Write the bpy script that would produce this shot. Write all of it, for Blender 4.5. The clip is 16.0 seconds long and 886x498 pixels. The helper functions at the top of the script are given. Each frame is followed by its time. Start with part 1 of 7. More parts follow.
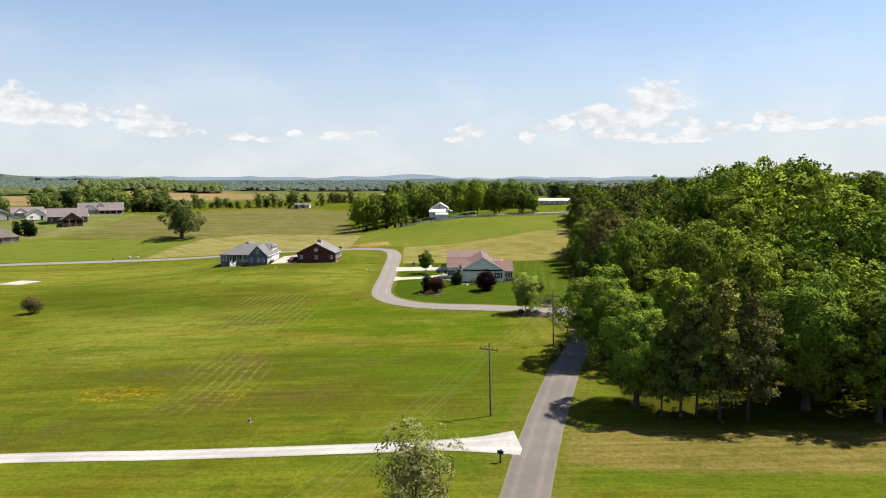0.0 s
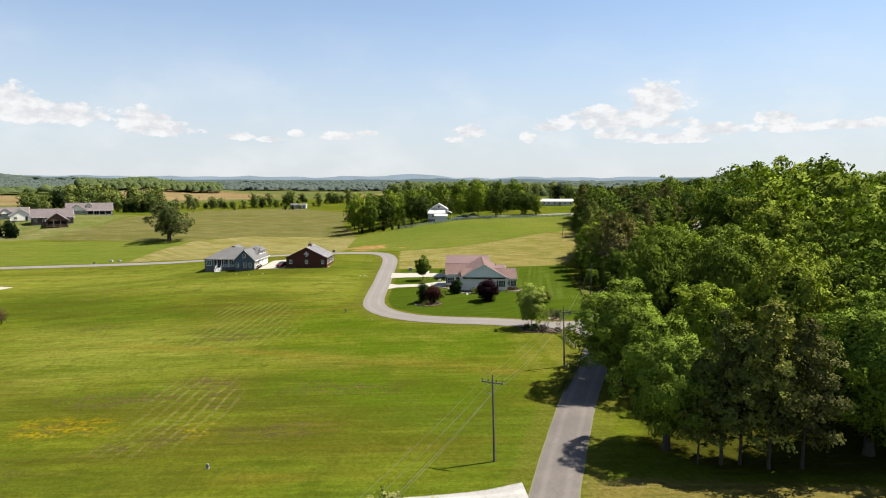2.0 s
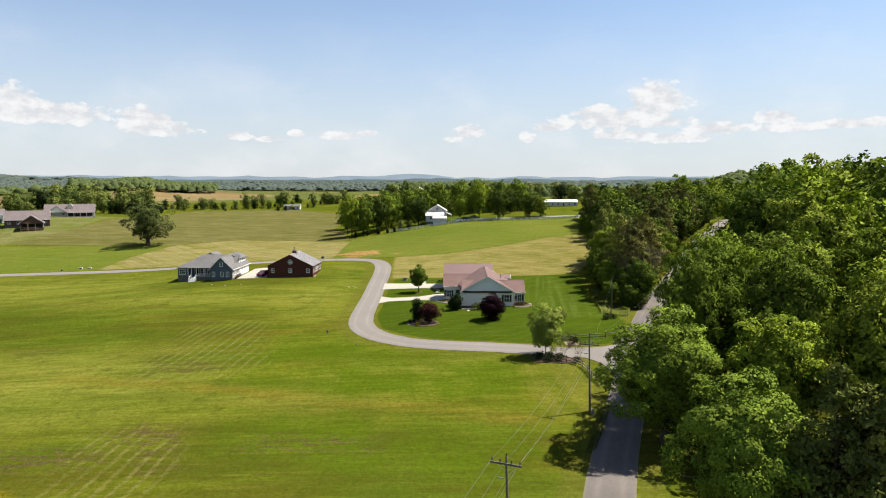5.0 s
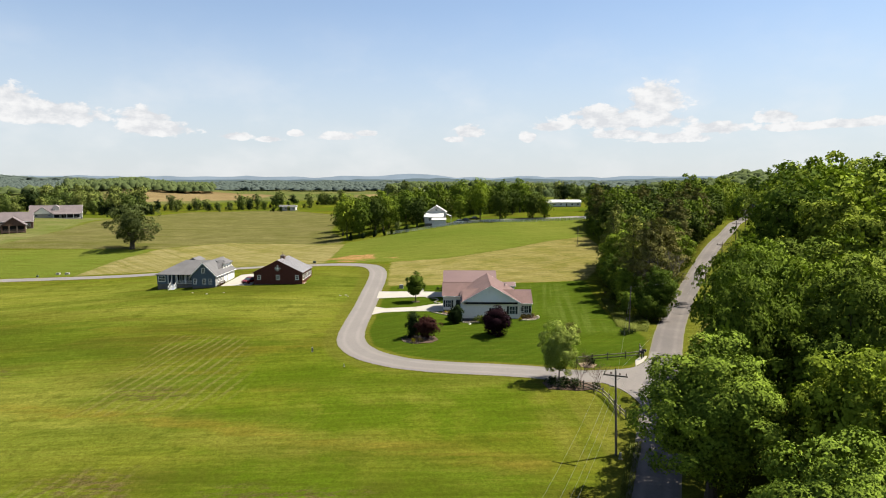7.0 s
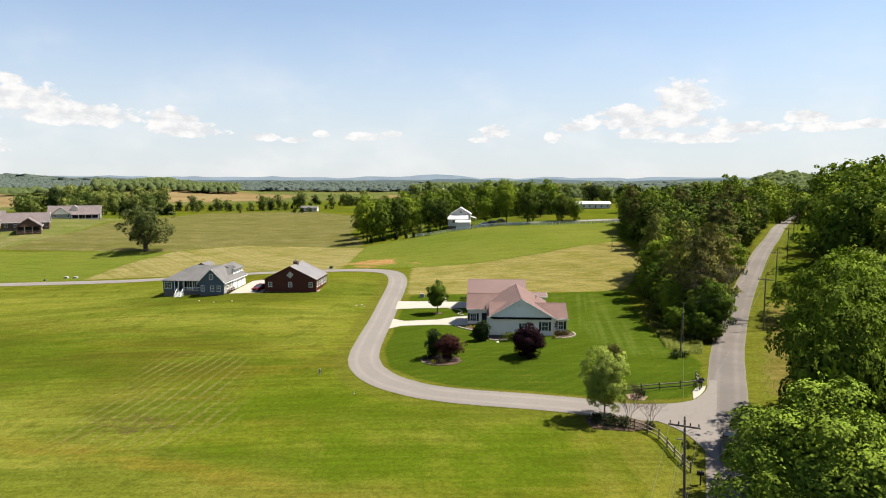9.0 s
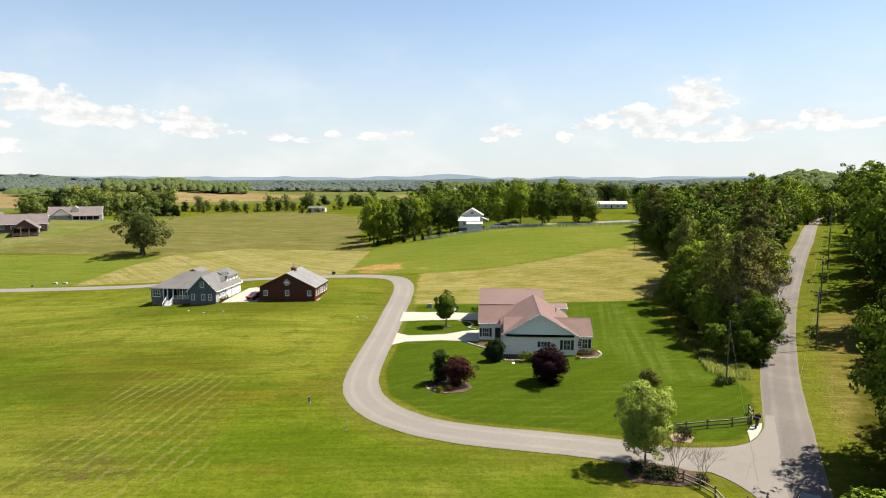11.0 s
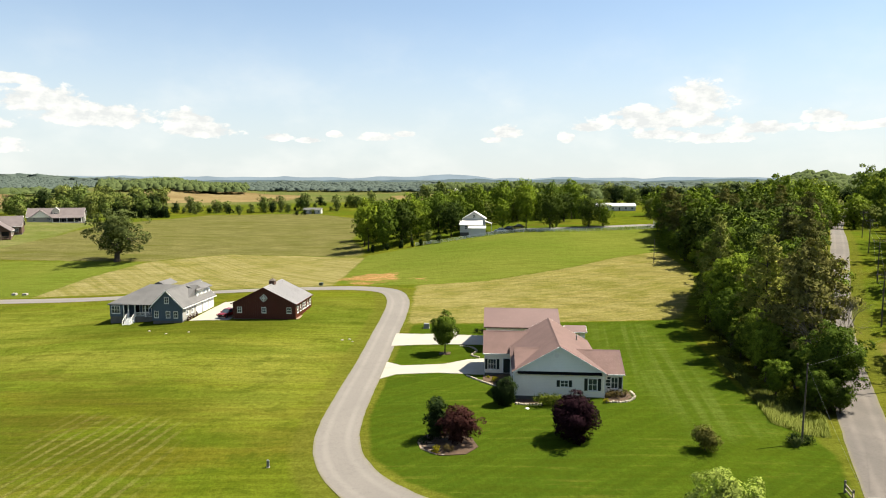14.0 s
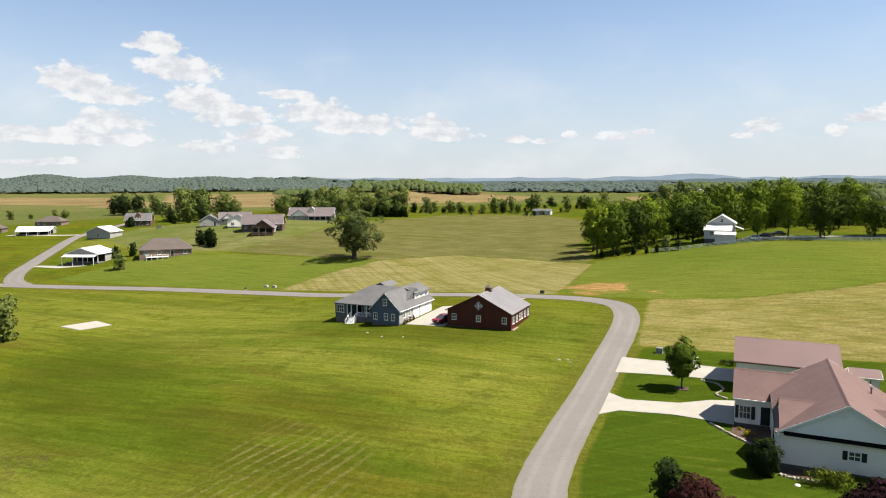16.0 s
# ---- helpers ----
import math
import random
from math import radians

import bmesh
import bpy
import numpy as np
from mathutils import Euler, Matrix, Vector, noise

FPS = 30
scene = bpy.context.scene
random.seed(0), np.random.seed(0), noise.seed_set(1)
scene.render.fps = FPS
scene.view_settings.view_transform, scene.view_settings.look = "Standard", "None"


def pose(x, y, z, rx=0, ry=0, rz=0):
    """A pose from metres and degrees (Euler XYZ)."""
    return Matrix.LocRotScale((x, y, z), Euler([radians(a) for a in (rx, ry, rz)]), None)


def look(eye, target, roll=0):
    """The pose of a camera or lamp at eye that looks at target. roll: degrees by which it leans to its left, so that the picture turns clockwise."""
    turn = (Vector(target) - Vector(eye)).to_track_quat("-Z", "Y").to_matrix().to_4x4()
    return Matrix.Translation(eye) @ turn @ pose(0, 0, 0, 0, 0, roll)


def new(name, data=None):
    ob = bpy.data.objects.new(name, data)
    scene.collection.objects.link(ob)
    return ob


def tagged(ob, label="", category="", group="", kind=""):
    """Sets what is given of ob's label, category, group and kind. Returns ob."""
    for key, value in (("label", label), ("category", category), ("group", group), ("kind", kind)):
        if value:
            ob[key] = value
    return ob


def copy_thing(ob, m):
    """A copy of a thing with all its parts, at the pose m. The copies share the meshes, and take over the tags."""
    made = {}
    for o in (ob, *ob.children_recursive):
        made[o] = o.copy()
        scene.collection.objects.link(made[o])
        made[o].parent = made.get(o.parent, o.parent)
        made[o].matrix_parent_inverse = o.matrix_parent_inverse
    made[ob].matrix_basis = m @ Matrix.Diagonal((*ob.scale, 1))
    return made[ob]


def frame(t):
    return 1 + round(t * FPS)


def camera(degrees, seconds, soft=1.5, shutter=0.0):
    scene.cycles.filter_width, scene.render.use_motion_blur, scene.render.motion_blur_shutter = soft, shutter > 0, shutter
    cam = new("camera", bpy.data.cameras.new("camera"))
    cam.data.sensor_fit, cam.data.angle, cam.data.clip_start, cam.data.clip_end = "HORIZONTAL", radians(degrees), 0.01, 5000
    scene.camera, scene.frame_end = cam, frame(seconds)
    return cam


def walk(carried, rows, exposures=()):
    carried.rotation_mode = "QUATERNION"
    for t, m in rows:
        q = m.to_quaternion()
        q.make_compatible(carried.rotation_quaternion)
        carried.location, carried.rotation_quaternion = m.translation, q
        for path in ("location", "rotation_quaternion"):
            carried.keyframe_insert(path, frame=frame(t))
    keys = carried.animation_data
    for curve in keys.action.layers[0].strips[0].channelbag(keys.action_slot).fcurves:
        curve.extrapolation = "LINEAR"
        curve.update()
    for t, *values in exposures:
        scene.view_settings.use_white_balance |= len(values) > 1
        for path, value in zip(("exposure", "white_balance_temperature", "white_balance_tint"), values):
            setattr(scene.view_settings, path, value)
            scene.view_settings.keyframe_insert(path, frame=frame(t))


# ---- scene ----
cam = camera(68.6, 16.0, soft=1.05)
PATH = [
    (0, (0.373, -0.211, 29.189), (0.332, 1.779, 28.987), 0.0),
    (1, (0.479, 6.449, 29.238), (0.438, 8.439, 29.038), 0.2),
    (2, (0.681, 12.941, 29.338), (0.639, 14.93, 29.136), 0.1),
    (3, (0.765, 19.46, 29.437), (0.722, 21.449, 29.235), 0.1),
    (4, (0.727, 26.005, 29.456), (0.685, 27.994, 29.254), 0.1),
    (6.5, (0.685, 42.425, 29.553), (0.644, 44.414, 29.349), 0.0),
    (7, (0.629, 45.642, 29.514), (0.588, 47.631, 29.311), 0.0),
    (8, (0.454, 52.193, 29.472), (0.414, 54.182, 29.27), 0.0),
    (8.5, (0.327, 55.454, 29.488), (0.251, 57.442, 29.287), 0.0),
    (9, (0.229, 58.687, 29.51), (0.114, 60.674, 29.309), 0.1),
    (11.5, (-0.171, 74.75, 29.567), (-0.322, 76.734, 29.365), 0.0),
    (12.5, (-0.52, 81.016, 29.651), (-0.67, 83.001, 29.45), -0.0),
    (13, (-0.657, 84.054, 29.726), (-0.81, 86.038, 29.525), 0.0),
    (13.5, (-0.786, 87.043, 29.78), (-0.938, 89.027, 29.577), 0.0),
    (14, (-1.044, 90.053, 29.837), (-1.198, 92.037, 29.636), 0.1),
    (14.5, (-1.378, 93.149, 29.889), (-1.584, 95.129, 29.688), -0.1),
    (15, (-1.694, 96.383, 29.891), (-2.059, 98.339, 29.691), 0.1),
    (15.5, (-2.037, 99.543, 29.863), (-2.719, 101.413, 29.667), -0.3),
    (16, (-2.142, 102.581, 29.837), (-2.976, 104.388, 29.638), -0.2),
]
EXPOSURES = [(0, 1.49, 6430, 10), (7.0, 1.47, 6480, 10), (8.3, 1.48, 6540, 10), (9.0, 1.56, 6580, 10), (11.5, 1.645, 6680, 7), (12.5, 1.65, 6760, 6),
             (14.5, 1.72, 6760, 6), (15.0, 1.78, 6760, 6), (15.5, 1.69, 6690, 7), (16.0, 1.45, 6400, 10)]
walk(cam, [(t, look(eye, aim, lean)) for t, eye, aim, lean in PATH], EXPOSURES)

# ---- light ----
SUN_EL = radians(57)
SUN_AZ = math.atan2(0.95, 0.30)          # clockwise from north (+y)
SUN_DIR = Vector((math.sin(SUN_AZ) * math.cos(SUN_EL), math.cos(SUN_AZ) * math.cos(SUN_EL), math.sin(SUN_EL)))
sun_data = bpy.data.lights.new("sun", "SUN")
sun_data.energy, sun_data.angle, sun_data.color = 5.0, radians(0.53), (1.0, 0.925, 0.78)
sun = new("sun", sun_data)
sun.matrix_world = look(SUN_DIR * 500, (0, 0, 0))



def build_world():
    world = bpy.data.worlds.new("sky")
    scene.world = world
    world.use_nodes = True
    nt = world.node_tree
    nt.nodes.clear()
    N, L = nt.nodes.new, nt.links.new

    def math_node(op, a, b=None, c=None):
        n = N("ShaderNodeMath")
        n.operation = op
        for i, v in enumerate((a, b, c)):
            if v is None:
                continue
            if isinstance(v, (int, float)):
                n.inputs[i].default_value = v
            else:
                L(v, n.inputs[i])
        return n.outputs[0]

    sky = N("ShaderNodeTexSky")
    sky.sky_type, sky.sun_disc = "NISHITA", False
    sky.sun_elevation, sky.sun_rotation = SUN_EL, SUN_AZ
    sky.altitude, sky.air_density, sky.dust_density, sky.ozone_density = 300, 1.0, 0.4, 3.0
    coord = N("ShaderNodeTexCoord")
    sep = N("ShaderNodeSeparateXYZ")
    L(coord.outputs["Generated"], sep.inputs[0])
    az = math_node("ARCTAN2", sep.outputs[0], sep.outputs[1])
    el = math_node("ARCSINE", sep.outputs[2])
    place = N("ShaderNodeCombineXYZ")
    L(az, place.inputs[0])
    L(el, place.inputs[1])
    # cumulus banks: azimuth, elevation, half width, half height, in degrees
    banks = [
        (-48.0, 10.9, 2.0, 0.9), (-46.5, 9.0, 2.8, 1.3), (-53.9, 7.7, 2.3, 1.2), (-51.5, 6.8, 2.6, 0.9), (-45.1, 6.6, 2.6, 1.3),
        (-42.5, 5.5, 2.8, 1.1), (-40.1, 4.1, 2.3, 0.8), (-35.6, 5.9, 2.9, 1.2), (-32.3, 5.0, 4.0, 1.1), (-37.7, 7.4, 2.2, 0.5),
        (-53.0, 3.6, 4.0, 0.8), (-51.6, 4.8, 2.7, 1.0), (-57.5, 3.8, 1.8, 0.7), (-44.6, 3.0, 2.2, 0.7), (-24.7, 4.2, 2.6, 0.8),
        (-25.5, 5.1, 1.8, 0.8), (-18.7, 3.8, 1.2, 0.4), (-15.9, 3.6, 0.9, 0.3), (-38.5, 2.6, 1.6, 0.6), (-54.9, 1.8, 2.2, 0.3),
        (-57.8, 1.6, 1.4, 0.3), (-60.7, 3.3, 2.4, 0.8), (-13.7, 4.1, 0.6, 0.3), (-10.2, 3.9, 1.6, 0.4), (-7.8, 4.2, 0.9, 0.3),
        (1.1, 4.3, 1.2, 0.7), (-0.1, 3.7, 0.9, 0.3), (8.1, 4.7, 1.4, 0.5), (6.2, 3.8, 0.7, 0.5), (14.4, 5.1, 4.8, 1.0),
        (16.6, 6.5, 2.1, 1.6), (12.1, 5.7, 2.2, 0.7), (13.8, 4.0, 2.4, 0.5), (21.3, 4.3, 2.1, 0.6), (18.1, 3.6, 2.8, 0.5),
        (25.7, 5.0, 1.5, 0.6), (26.7, 4.2, 2.2, 0.4), (30.4, 4.3, 2.5, 0.4), (32.5, 4.4, 1.2, 0.4),
    ]
    nearest = None
    for a, e, w, h in banks:
        off = N("ShaderNodeVectorMath")
        off.operation = "SUBTRACT"
        L(place.outputs[0], off.inputs[0])
        off.inputs[1].default_value = (radians(a), radians(e), 0)
        fit = N("ShaderNodeVectorMath")
        fit.operation = "MULTIPLY"
        L(off.outputs[0], fit.inputs[0])
        fit.inputs[1].default_value = (1 / radians(w), 1 / radians(h), 0)
        # flat underneath: heights below the middle count for more
        under = N("ShaderNodeVectorMath")
        under.operation = "MINIMUM"
        L(fit.outputs[0], under.inputs[0])
        under.inputs[1].default_value = (0, 0, 0)
        drop = N("ShaderNodeVectorMath")
        drop.operation = "MULTIPLY_ADD"
        L(under.outputs[0], drop.inputs[0])
        drop.inputs[1].default_value = (0, 0.7, 0)
        L(fit.outputs[0], drop.inputs[2])
        size = N("ShaderNodeVectorMath")
        size.operation = "LENGTH"
        L(drop.outputs[0], size.inputs[0])
        nearest = size.outputs["Value"] if nearest is None else math_node("MINIMUM", nearest, size.outputs["Value"])
    stretch = N("ShaderNodeMapping")
    stretch.inputs["Scale"].default_value = (1.0, 1.7, 1.0)
    L(place.outputs[0], stretch.inputs[0])

    def fbm(scale, detail, rough):
        n = N("ShaderNodeTexNoise")
        n.inputs["Scale"].default_value, n.inputs["Detail"].default_value = scale, detail
        n.inputs["Roughness"].default_value = rough
        L(stretch.outputs[0], n.inputs["Vector"])
        return n.outputs[0]

    billow = fbm(34, 8, 0.6)
    wide = fbm(7, 4, 0.55)
    # puffs: strong inside the banks, faint scattered wisps elsewhere low over the horizon
    inside = math_node("SUBTRACT", 1.0, nearest)
    body = math_node("ADD", math_node("MULTIPLY_ADD", inside, 1.0, 0.26), math_node("MULTIPLY", math_node("SUBTRACT", billow, 0.5), 2.4))
    puff = N("ShaderNodeMapRange")
    puff.interpolation_type = "SMOOTHSTEP"
    L(body, puff.inputs[0])
    puff.inputs[1].default_value, puff.inputs[2].default_value = 0.05, 0.42
    low = N("ShaderNodeMapRange")
    low.interpolation_type = "SMOOTHSTEP"
    L(el, low.inputs[0])
    low.inputs[1].default_value, low.inputs[2].default_value = radians(16), radians(1.0)
    veil = N("ShaderNodeMapRange")
    veil.interpolation_type = "SMOOTHSTEP"
    L(wide, veil.inputs[0])
    veil.inputs[1].default_value, veil.inputs[2].default_value = 0.42, 0.75
    wisps = math_node("MULTIPLY", math_node("MULTIPLY", veil.outputs[0], low.outputs[0]), 0.45)
    haze = math_node("ADD", math_node("MULTIPLY", low.outputs[0], 0.66), 0.17)
    tone = N("ShaderNodeMapRange")
    L(billow, tone.inputs[0])
    tone.inputs[1].default_value, tone.inputs[2].default_value = 0.42, 0.6

    def mix(fac, a, b):
        m = N("ShaderNodeMix")
        m.data_type = "RGBA"
        for sock, v in ((m.inputs[0], fac), (m.inputs[6], a), (m.inputs[7], b)):
            if isinstance(v, tuple):
                sock.default_value = v
            else:
                L(v, sock)
        return m.outputs[2]

    SKY_HAZE, SKY_LIT, SKY_SHADE = (4.38, 4.68, 5.00, 1), (6.0, 6.0, 6.0, 1), (4.75, 4.87, 5.05, 1)
    col = mix(haze, sky.outputs[0], SKY_HAZE)
    col = mix(wisps, col, SKY_LIT)
    col = mix(puff.outputs[0], col, mix(tone.outputs[0], SKY_SHADE, SKY_LIT))
    bg = N("ShaderNodeBackground")
    bg.inputs["Strength"].default_value = 0.056
    L(col, bg.inputs[0])
    out = N("ShaderNodeOutputWorld")
    L(bg.outputs[0], out.inputs[0])


build_world()

# ---- materials ----
def nodes_of(name):
    m = bpy.data.materials.new(name)
    m.use_nodes = True
    nt = m.node_tree
    bsdf = nt.nodes["Principled BSDF"]
    bsdf.inputs["Specular IOR Level"].default_value = 0.3
    return m, nt, bsdf


def noise_at(nt, scale, detail=4, rough=0.55, vec=None, stretch=None):
    N, L = nt.nodes.new, nt.links.new
    n = N("ShaderNodeTexNoise")
    n.inputs["Scale"].default_value, n.inputs["Detail"].default_value, n.inputs["Roughness"].default_value = scale, detail, rough
    if vec is None:
        vec = N("ShaderNodeNewGeometry").outputs["Position"]
    if stretch:
        mp = N("ShaderNodeMapping")
        mp.inputs["Scale"].default_value = stretch[:3]
        mp.inputs["Rotation"].default_value = (0, 0, stretch[3])
        L(vec, mp.inputs[0])
        vec = mp.outputs[0]
    L(vec, n.inputs["Vector"])
    return n.outputs[0]


def ramp(nt, value, a, b, lo=0.0, hi=1.0, smooth=True):
    n = nt.nodes.new("ShaderNodeMapRange")
    n.interpolation_type = "SMOOTHSTEP" if smooth else "LINEAR"
    for i, v in zip((1, 2, 3, 4), (a, b, lo, hi)):
        n.inputs[i].default_value = v
    nt.links.new(value, n.inputs[0])
    return n.outputs[0]


def mixed(nt, fac, a, b, mode="MIX"):
    n = nt.nodes.new("ShaderNodeMix")
    n.data_type, n.blend_type = "RGBA", mode
    for sock, v in ((n.inputs[0], fac), (n.inputs[6], a), (n.inputs[7], b)):
        if isinstance(v, tuple):
            sock.default_value = (*v[:3], 1)
        elif isinstance(v, (int, float)):
            sock.default_value = v
        else:
            nt.links.new(v, sock)
    return n.outputs[2]


def calc(nt, op, a, b=None):
    n = nt.nodes.new("ShaderNodeMath")
    n.operation = op
    for i, v in enumerate((a, b)):
        if v is None:
            continue
        if isinstance(v, (int, float)):
            n.inputs[i].default_value = v
        else:
            nt.links.new(v, n.inputs[i])
    return n.outputs[0]


def bumped(nt, bsdf, height, strength, distance):
    b = nt.nodes.new("ShaderNodeBump")
    b.inputs["Strength"].default_value, b.inputs["Distance"].default_value = strength, distance
    nt.links.new(height, b.inputs["Height"])
    nt.links.new(b.outputs[0], bsdf.inputs["Normal"])


BRIGHT_DAY = 0.70          # plain colours below are chart values; this takes them to reflectances in full sun


def reflect(color):
    return tuple(c * BRIGHT_DAY for c in color)


def surface(name, color, rough=0.7, vary=0.25, coarse=0.6, fine=12.0, metal=0.0, bump=0.02, stain=None, courses=0.0, spec=0.3):
    """A worn plain surface: two scales of tone, an optional stain colour and optional horizontal courses (siding, shingles)."""
    m, nt, bsdf = nodes_of(name)
    if sum(color) < 1.35:
        color, stain = reflect(color), reflect(stain) if stain else None
    big, small = noise_at(nt, coarse, 5), noise_at(nt, fine, 3)
    dark = tuple(c * (1 - vary) for c in color)
    lite = tuple(min(1, c * (1 + vary * 0.6)) for c in color)
    col = mixed(nt, ramp(nt, big, 0.3, 0.7), dark, lite)
    col = mixed(nt, ramp(nt, small, 0.35, 0.65, 0, 0.5), col, color)
    if stain:
        col = mixed(nt, ramp(nt, noise_at(nt, coarse * 2.3, 6, 0.65), 0.56, 0.72, 0, 0.55), col, stain)
    info = nt.nodes.new("ShaderNodeObjectInfo")
    col = mixed(nt, ramp(nt, info.outputs["Random"], 0, 1, 0, 0.10, False), col, tuple(c * 0.5 for c in color))
    height = small
    if courses:
        geo = nt.nodes.new("ShaderNodeNewGeometry")
        sep = nt.nodes.new("ShaderNodeSeparateXYZ")
        nt.links.new(geo.outputs["Position"], sep.inputs[0])
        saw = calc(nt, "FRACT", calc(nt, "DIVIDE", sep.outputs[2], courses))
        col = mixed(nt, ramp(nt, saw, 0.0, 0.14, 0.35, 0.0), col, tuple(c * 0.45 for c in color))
        height = calc(nt, "ADD", calc(nt, "MULTIPLY", saw, 1.0), calc(nt, "MULTIPLY", small, 0.2))
    nt.links.new(col, bsdf.inputs["Base Color"])
    bsdf.inputs["Roughness"].default_value, bsdf.inputs["Metallic"].default_value = rough, metal
    bsdf.inputs["Specular IOR Level"].default_value = spec
    if bump:
        bumped(nt, bsdf, height, 0.6, bump)
    return m


def foliage(name, dark, lite, through_light=0.16, rough=0.85, spec=0.02, vary=1.0):
    """Leaves: tone differs from leaf to leaf, from clump to clump and from plant to plant; some light passes through."""
    m, nt, bsdf = nodes_of(name)
    dark, lite = reflect(dark), reflect(lite)
    geo = nt.nodes.new("ShaderNodeNewGeometry")
    info = nt.nodes.new("ShaderNodeObjectInfo")
    coord = nt.nodes.new("ShaderNodeTexCoord")
    clump = noise_at(nt, 0.45, 2, 0.5, coord.outputs["Object"])
    leaf = calc(nt, "ADD", calc(nt, "MULTIPLY", geo.outputs["Random Per Island"], 0.45), calc(nt, "MULTIPLY", clump, 0.75))
    col = mixed(nt, ramp(nt, leaf, 0.10, 0.85), dark, lite)
    tint = mixed(nt, info.outputs["Random"], (0.66, 0.74, 0.60), (1.20, 1.18, 0.82))
    col = mixed(nt, vary, col, tint, "MULTIPLY")
    nt.links.new(col, bsdf.inputs["Base Color"])
    bsdf.inputs["Roughness"].default_value = rough
    bsdf.inputs["Specular IOR Level"].default_value = spec
    tr = nt.nodes.new("ShaderNodeBsdfTranslucent")
    nt.links.new(mixed(nt, 1.0, col, (1.0, 1.18, 0.6), "MULTIPLY"), tr.inputs[0])
    mx = nt.nodes.new("ShaderNodeMixShader")
    mx.inputs[0].default_value = through_light * 0.5
    nt.links.new(bsdf.outputs[0], mx.inputs[1])
    nt.links.new(tr.outputs[0], mx.inputs[2])
    nt.links.new(mx.outputs[0], nt.nodes["Material Output"].inputs[0])
    return m


MEADOW, MEADOW2 = (0.132, 0.148, 0.013), (0.078, 0.116, 0.010)


def ground_material():
    """Grass of several uses, told apart by the outlines of the plots (their signed distances in metres are on the mesh)."""
    m, nt, bsdf = nodes_of("ground")

    def plot(name, wobble=0.8, soft=0.5):
        a = nt.nodes.new("ShaderNodeAttribute")
        a.attribute_name = name
        d = calc(nt, "ADD", a.outputs["Fac"], calc(nt, "MULTIPLY", calc(nt, "SUBTRACT", noise_at(nt, 0.35, 4, 0.6), 0.5), wobble * 4))
        return ramp(nt, d, -soft, soft)

    def swath(along, width, lo, hi, sharp=(0.38, 0.62), run=0.03):
        """Mower or hay rows: long streaks, along: their direction in degrees from east."""
        turn = nt.nodes.new("ShaderNodeMapping")
        turn.inputs["Rotation"].default_value = (0, 0, -radians(along))
        nt.links.new(nt.nodes.new("ShaderNodeNewGeometry").outputs["Position"], turn.inputs[0])
        return ramp(nt, noise_at(nt, 1.0, 3, 0.55, turn.outputs[0], (run, 1 / width, 0.05, 0)), *sharp, lo, hi)

    n_big, n_mid, n_fine = noise_at(nt, 0.018, 5, 0.55), noise_at(nt, 0.11, 6, 0.6), noise_at(nt, 1.7, 5, 0.7)
    n_streak = noise_at(nt, 1.0, 5, 0.62, None, (0.030, 0.16, 0.1, 0.05))
    n_blade = noise_at(nt, 6.0, 3, 0.7)
    n_line = noise_at(nt, 1.0, 4, 0.7, None, (0.09, 0.9, 0.3, 0.0))
    col = mixed(nt, ramp(nt, n_big, 0.36, 0.64), MEADOW, MEADOW2)
    col = mixed(nt, ramp(nt, n_streak, 0.48, 0.68, 0, 0.7), col, (0.132, 0.109, 0.014))
    col = mixed(nt, ramp(nt, n_mid, 0.50, 0.70, 0, 0.6), col, (0.052, 0.078, 0.005))
    col = mixed(nt, ramp(nt, noise_at(nt, 0.045, 4, 0.6, None, (0.6, 1.3, 1, 0.0)), 0.53, 0.66, 0, 0.55), col, (0.095, 0.080, 0.014))
    col = mixed(nt, ramp(nt, noise_at(nt, 1.0, 6, 0.68, None, (0.022, 0.075, 0.1, 0.0)), 0.57, 0.66, 0, 0.6), col, (0.084, 0.058, 0.014))
    pale = calc(nt, "MULTIPLY", plot("bright", 2.0, 14.0), ramp(nt, n_streak, 0.30, 0.62, 0.40, 0.95))
    col = mixed(nt, pale, col, (0.200, 0.205, 0.036))
    col = mixed(nt, ramp(nt, noise_at(nt, 1.0, 5, 0.6, None, (0.018, 0.10, 0.1, 0.06)), 0.50, 0.62, 0, 0.5), col, (0.056, 0.090, 0.008))
    col = mixed(nt, ramp(nt, noise_at(nt, 0.22, 6, 0.7), 0.52, 0.66, 0, 0.45), col, (0.050, 0.070, 0.008))
    # mown strip beside the roads
    col = mixed(nt, calc(nt, "MULTIPLY", plot("verge", 0.3, 0.6), 0.6), col, (0.124, 0.122, 0.022))
    # mown corner by the junction
    nook = calc(nt, "MULTIPLY", plot("corner", 0.6, 1.0), swath(98, 1.3, 0.25, 1, (0.42, 0.58), 0.015))
    col = mixed(nt, calc(nt, "MULTIPLY", nook, 0.6), col, (0.170, 0.160, 0.030))
    dry = calc(nt, "MULTIPLY", plot("dry", 3.0, 6.0), ramp(nt, n_streak, 0.34, 0.60))
    col = mixed(nt, calc(nt, "MULTIPLY", dry, 0.78), col, (0.072, 0.076, 0.009))
    col = mixed(nt, calc(nt, "MULTIPLY", plot("dry", 3.0, 6.0), ramp(nt, noise_at(nt, 1.0, 6, 0.7, None, (0.05, 0.42, 0.1, 0.04)), 0.55, 0.66, 0, 0.6)), col, (0.058, 0.050, 0.012))
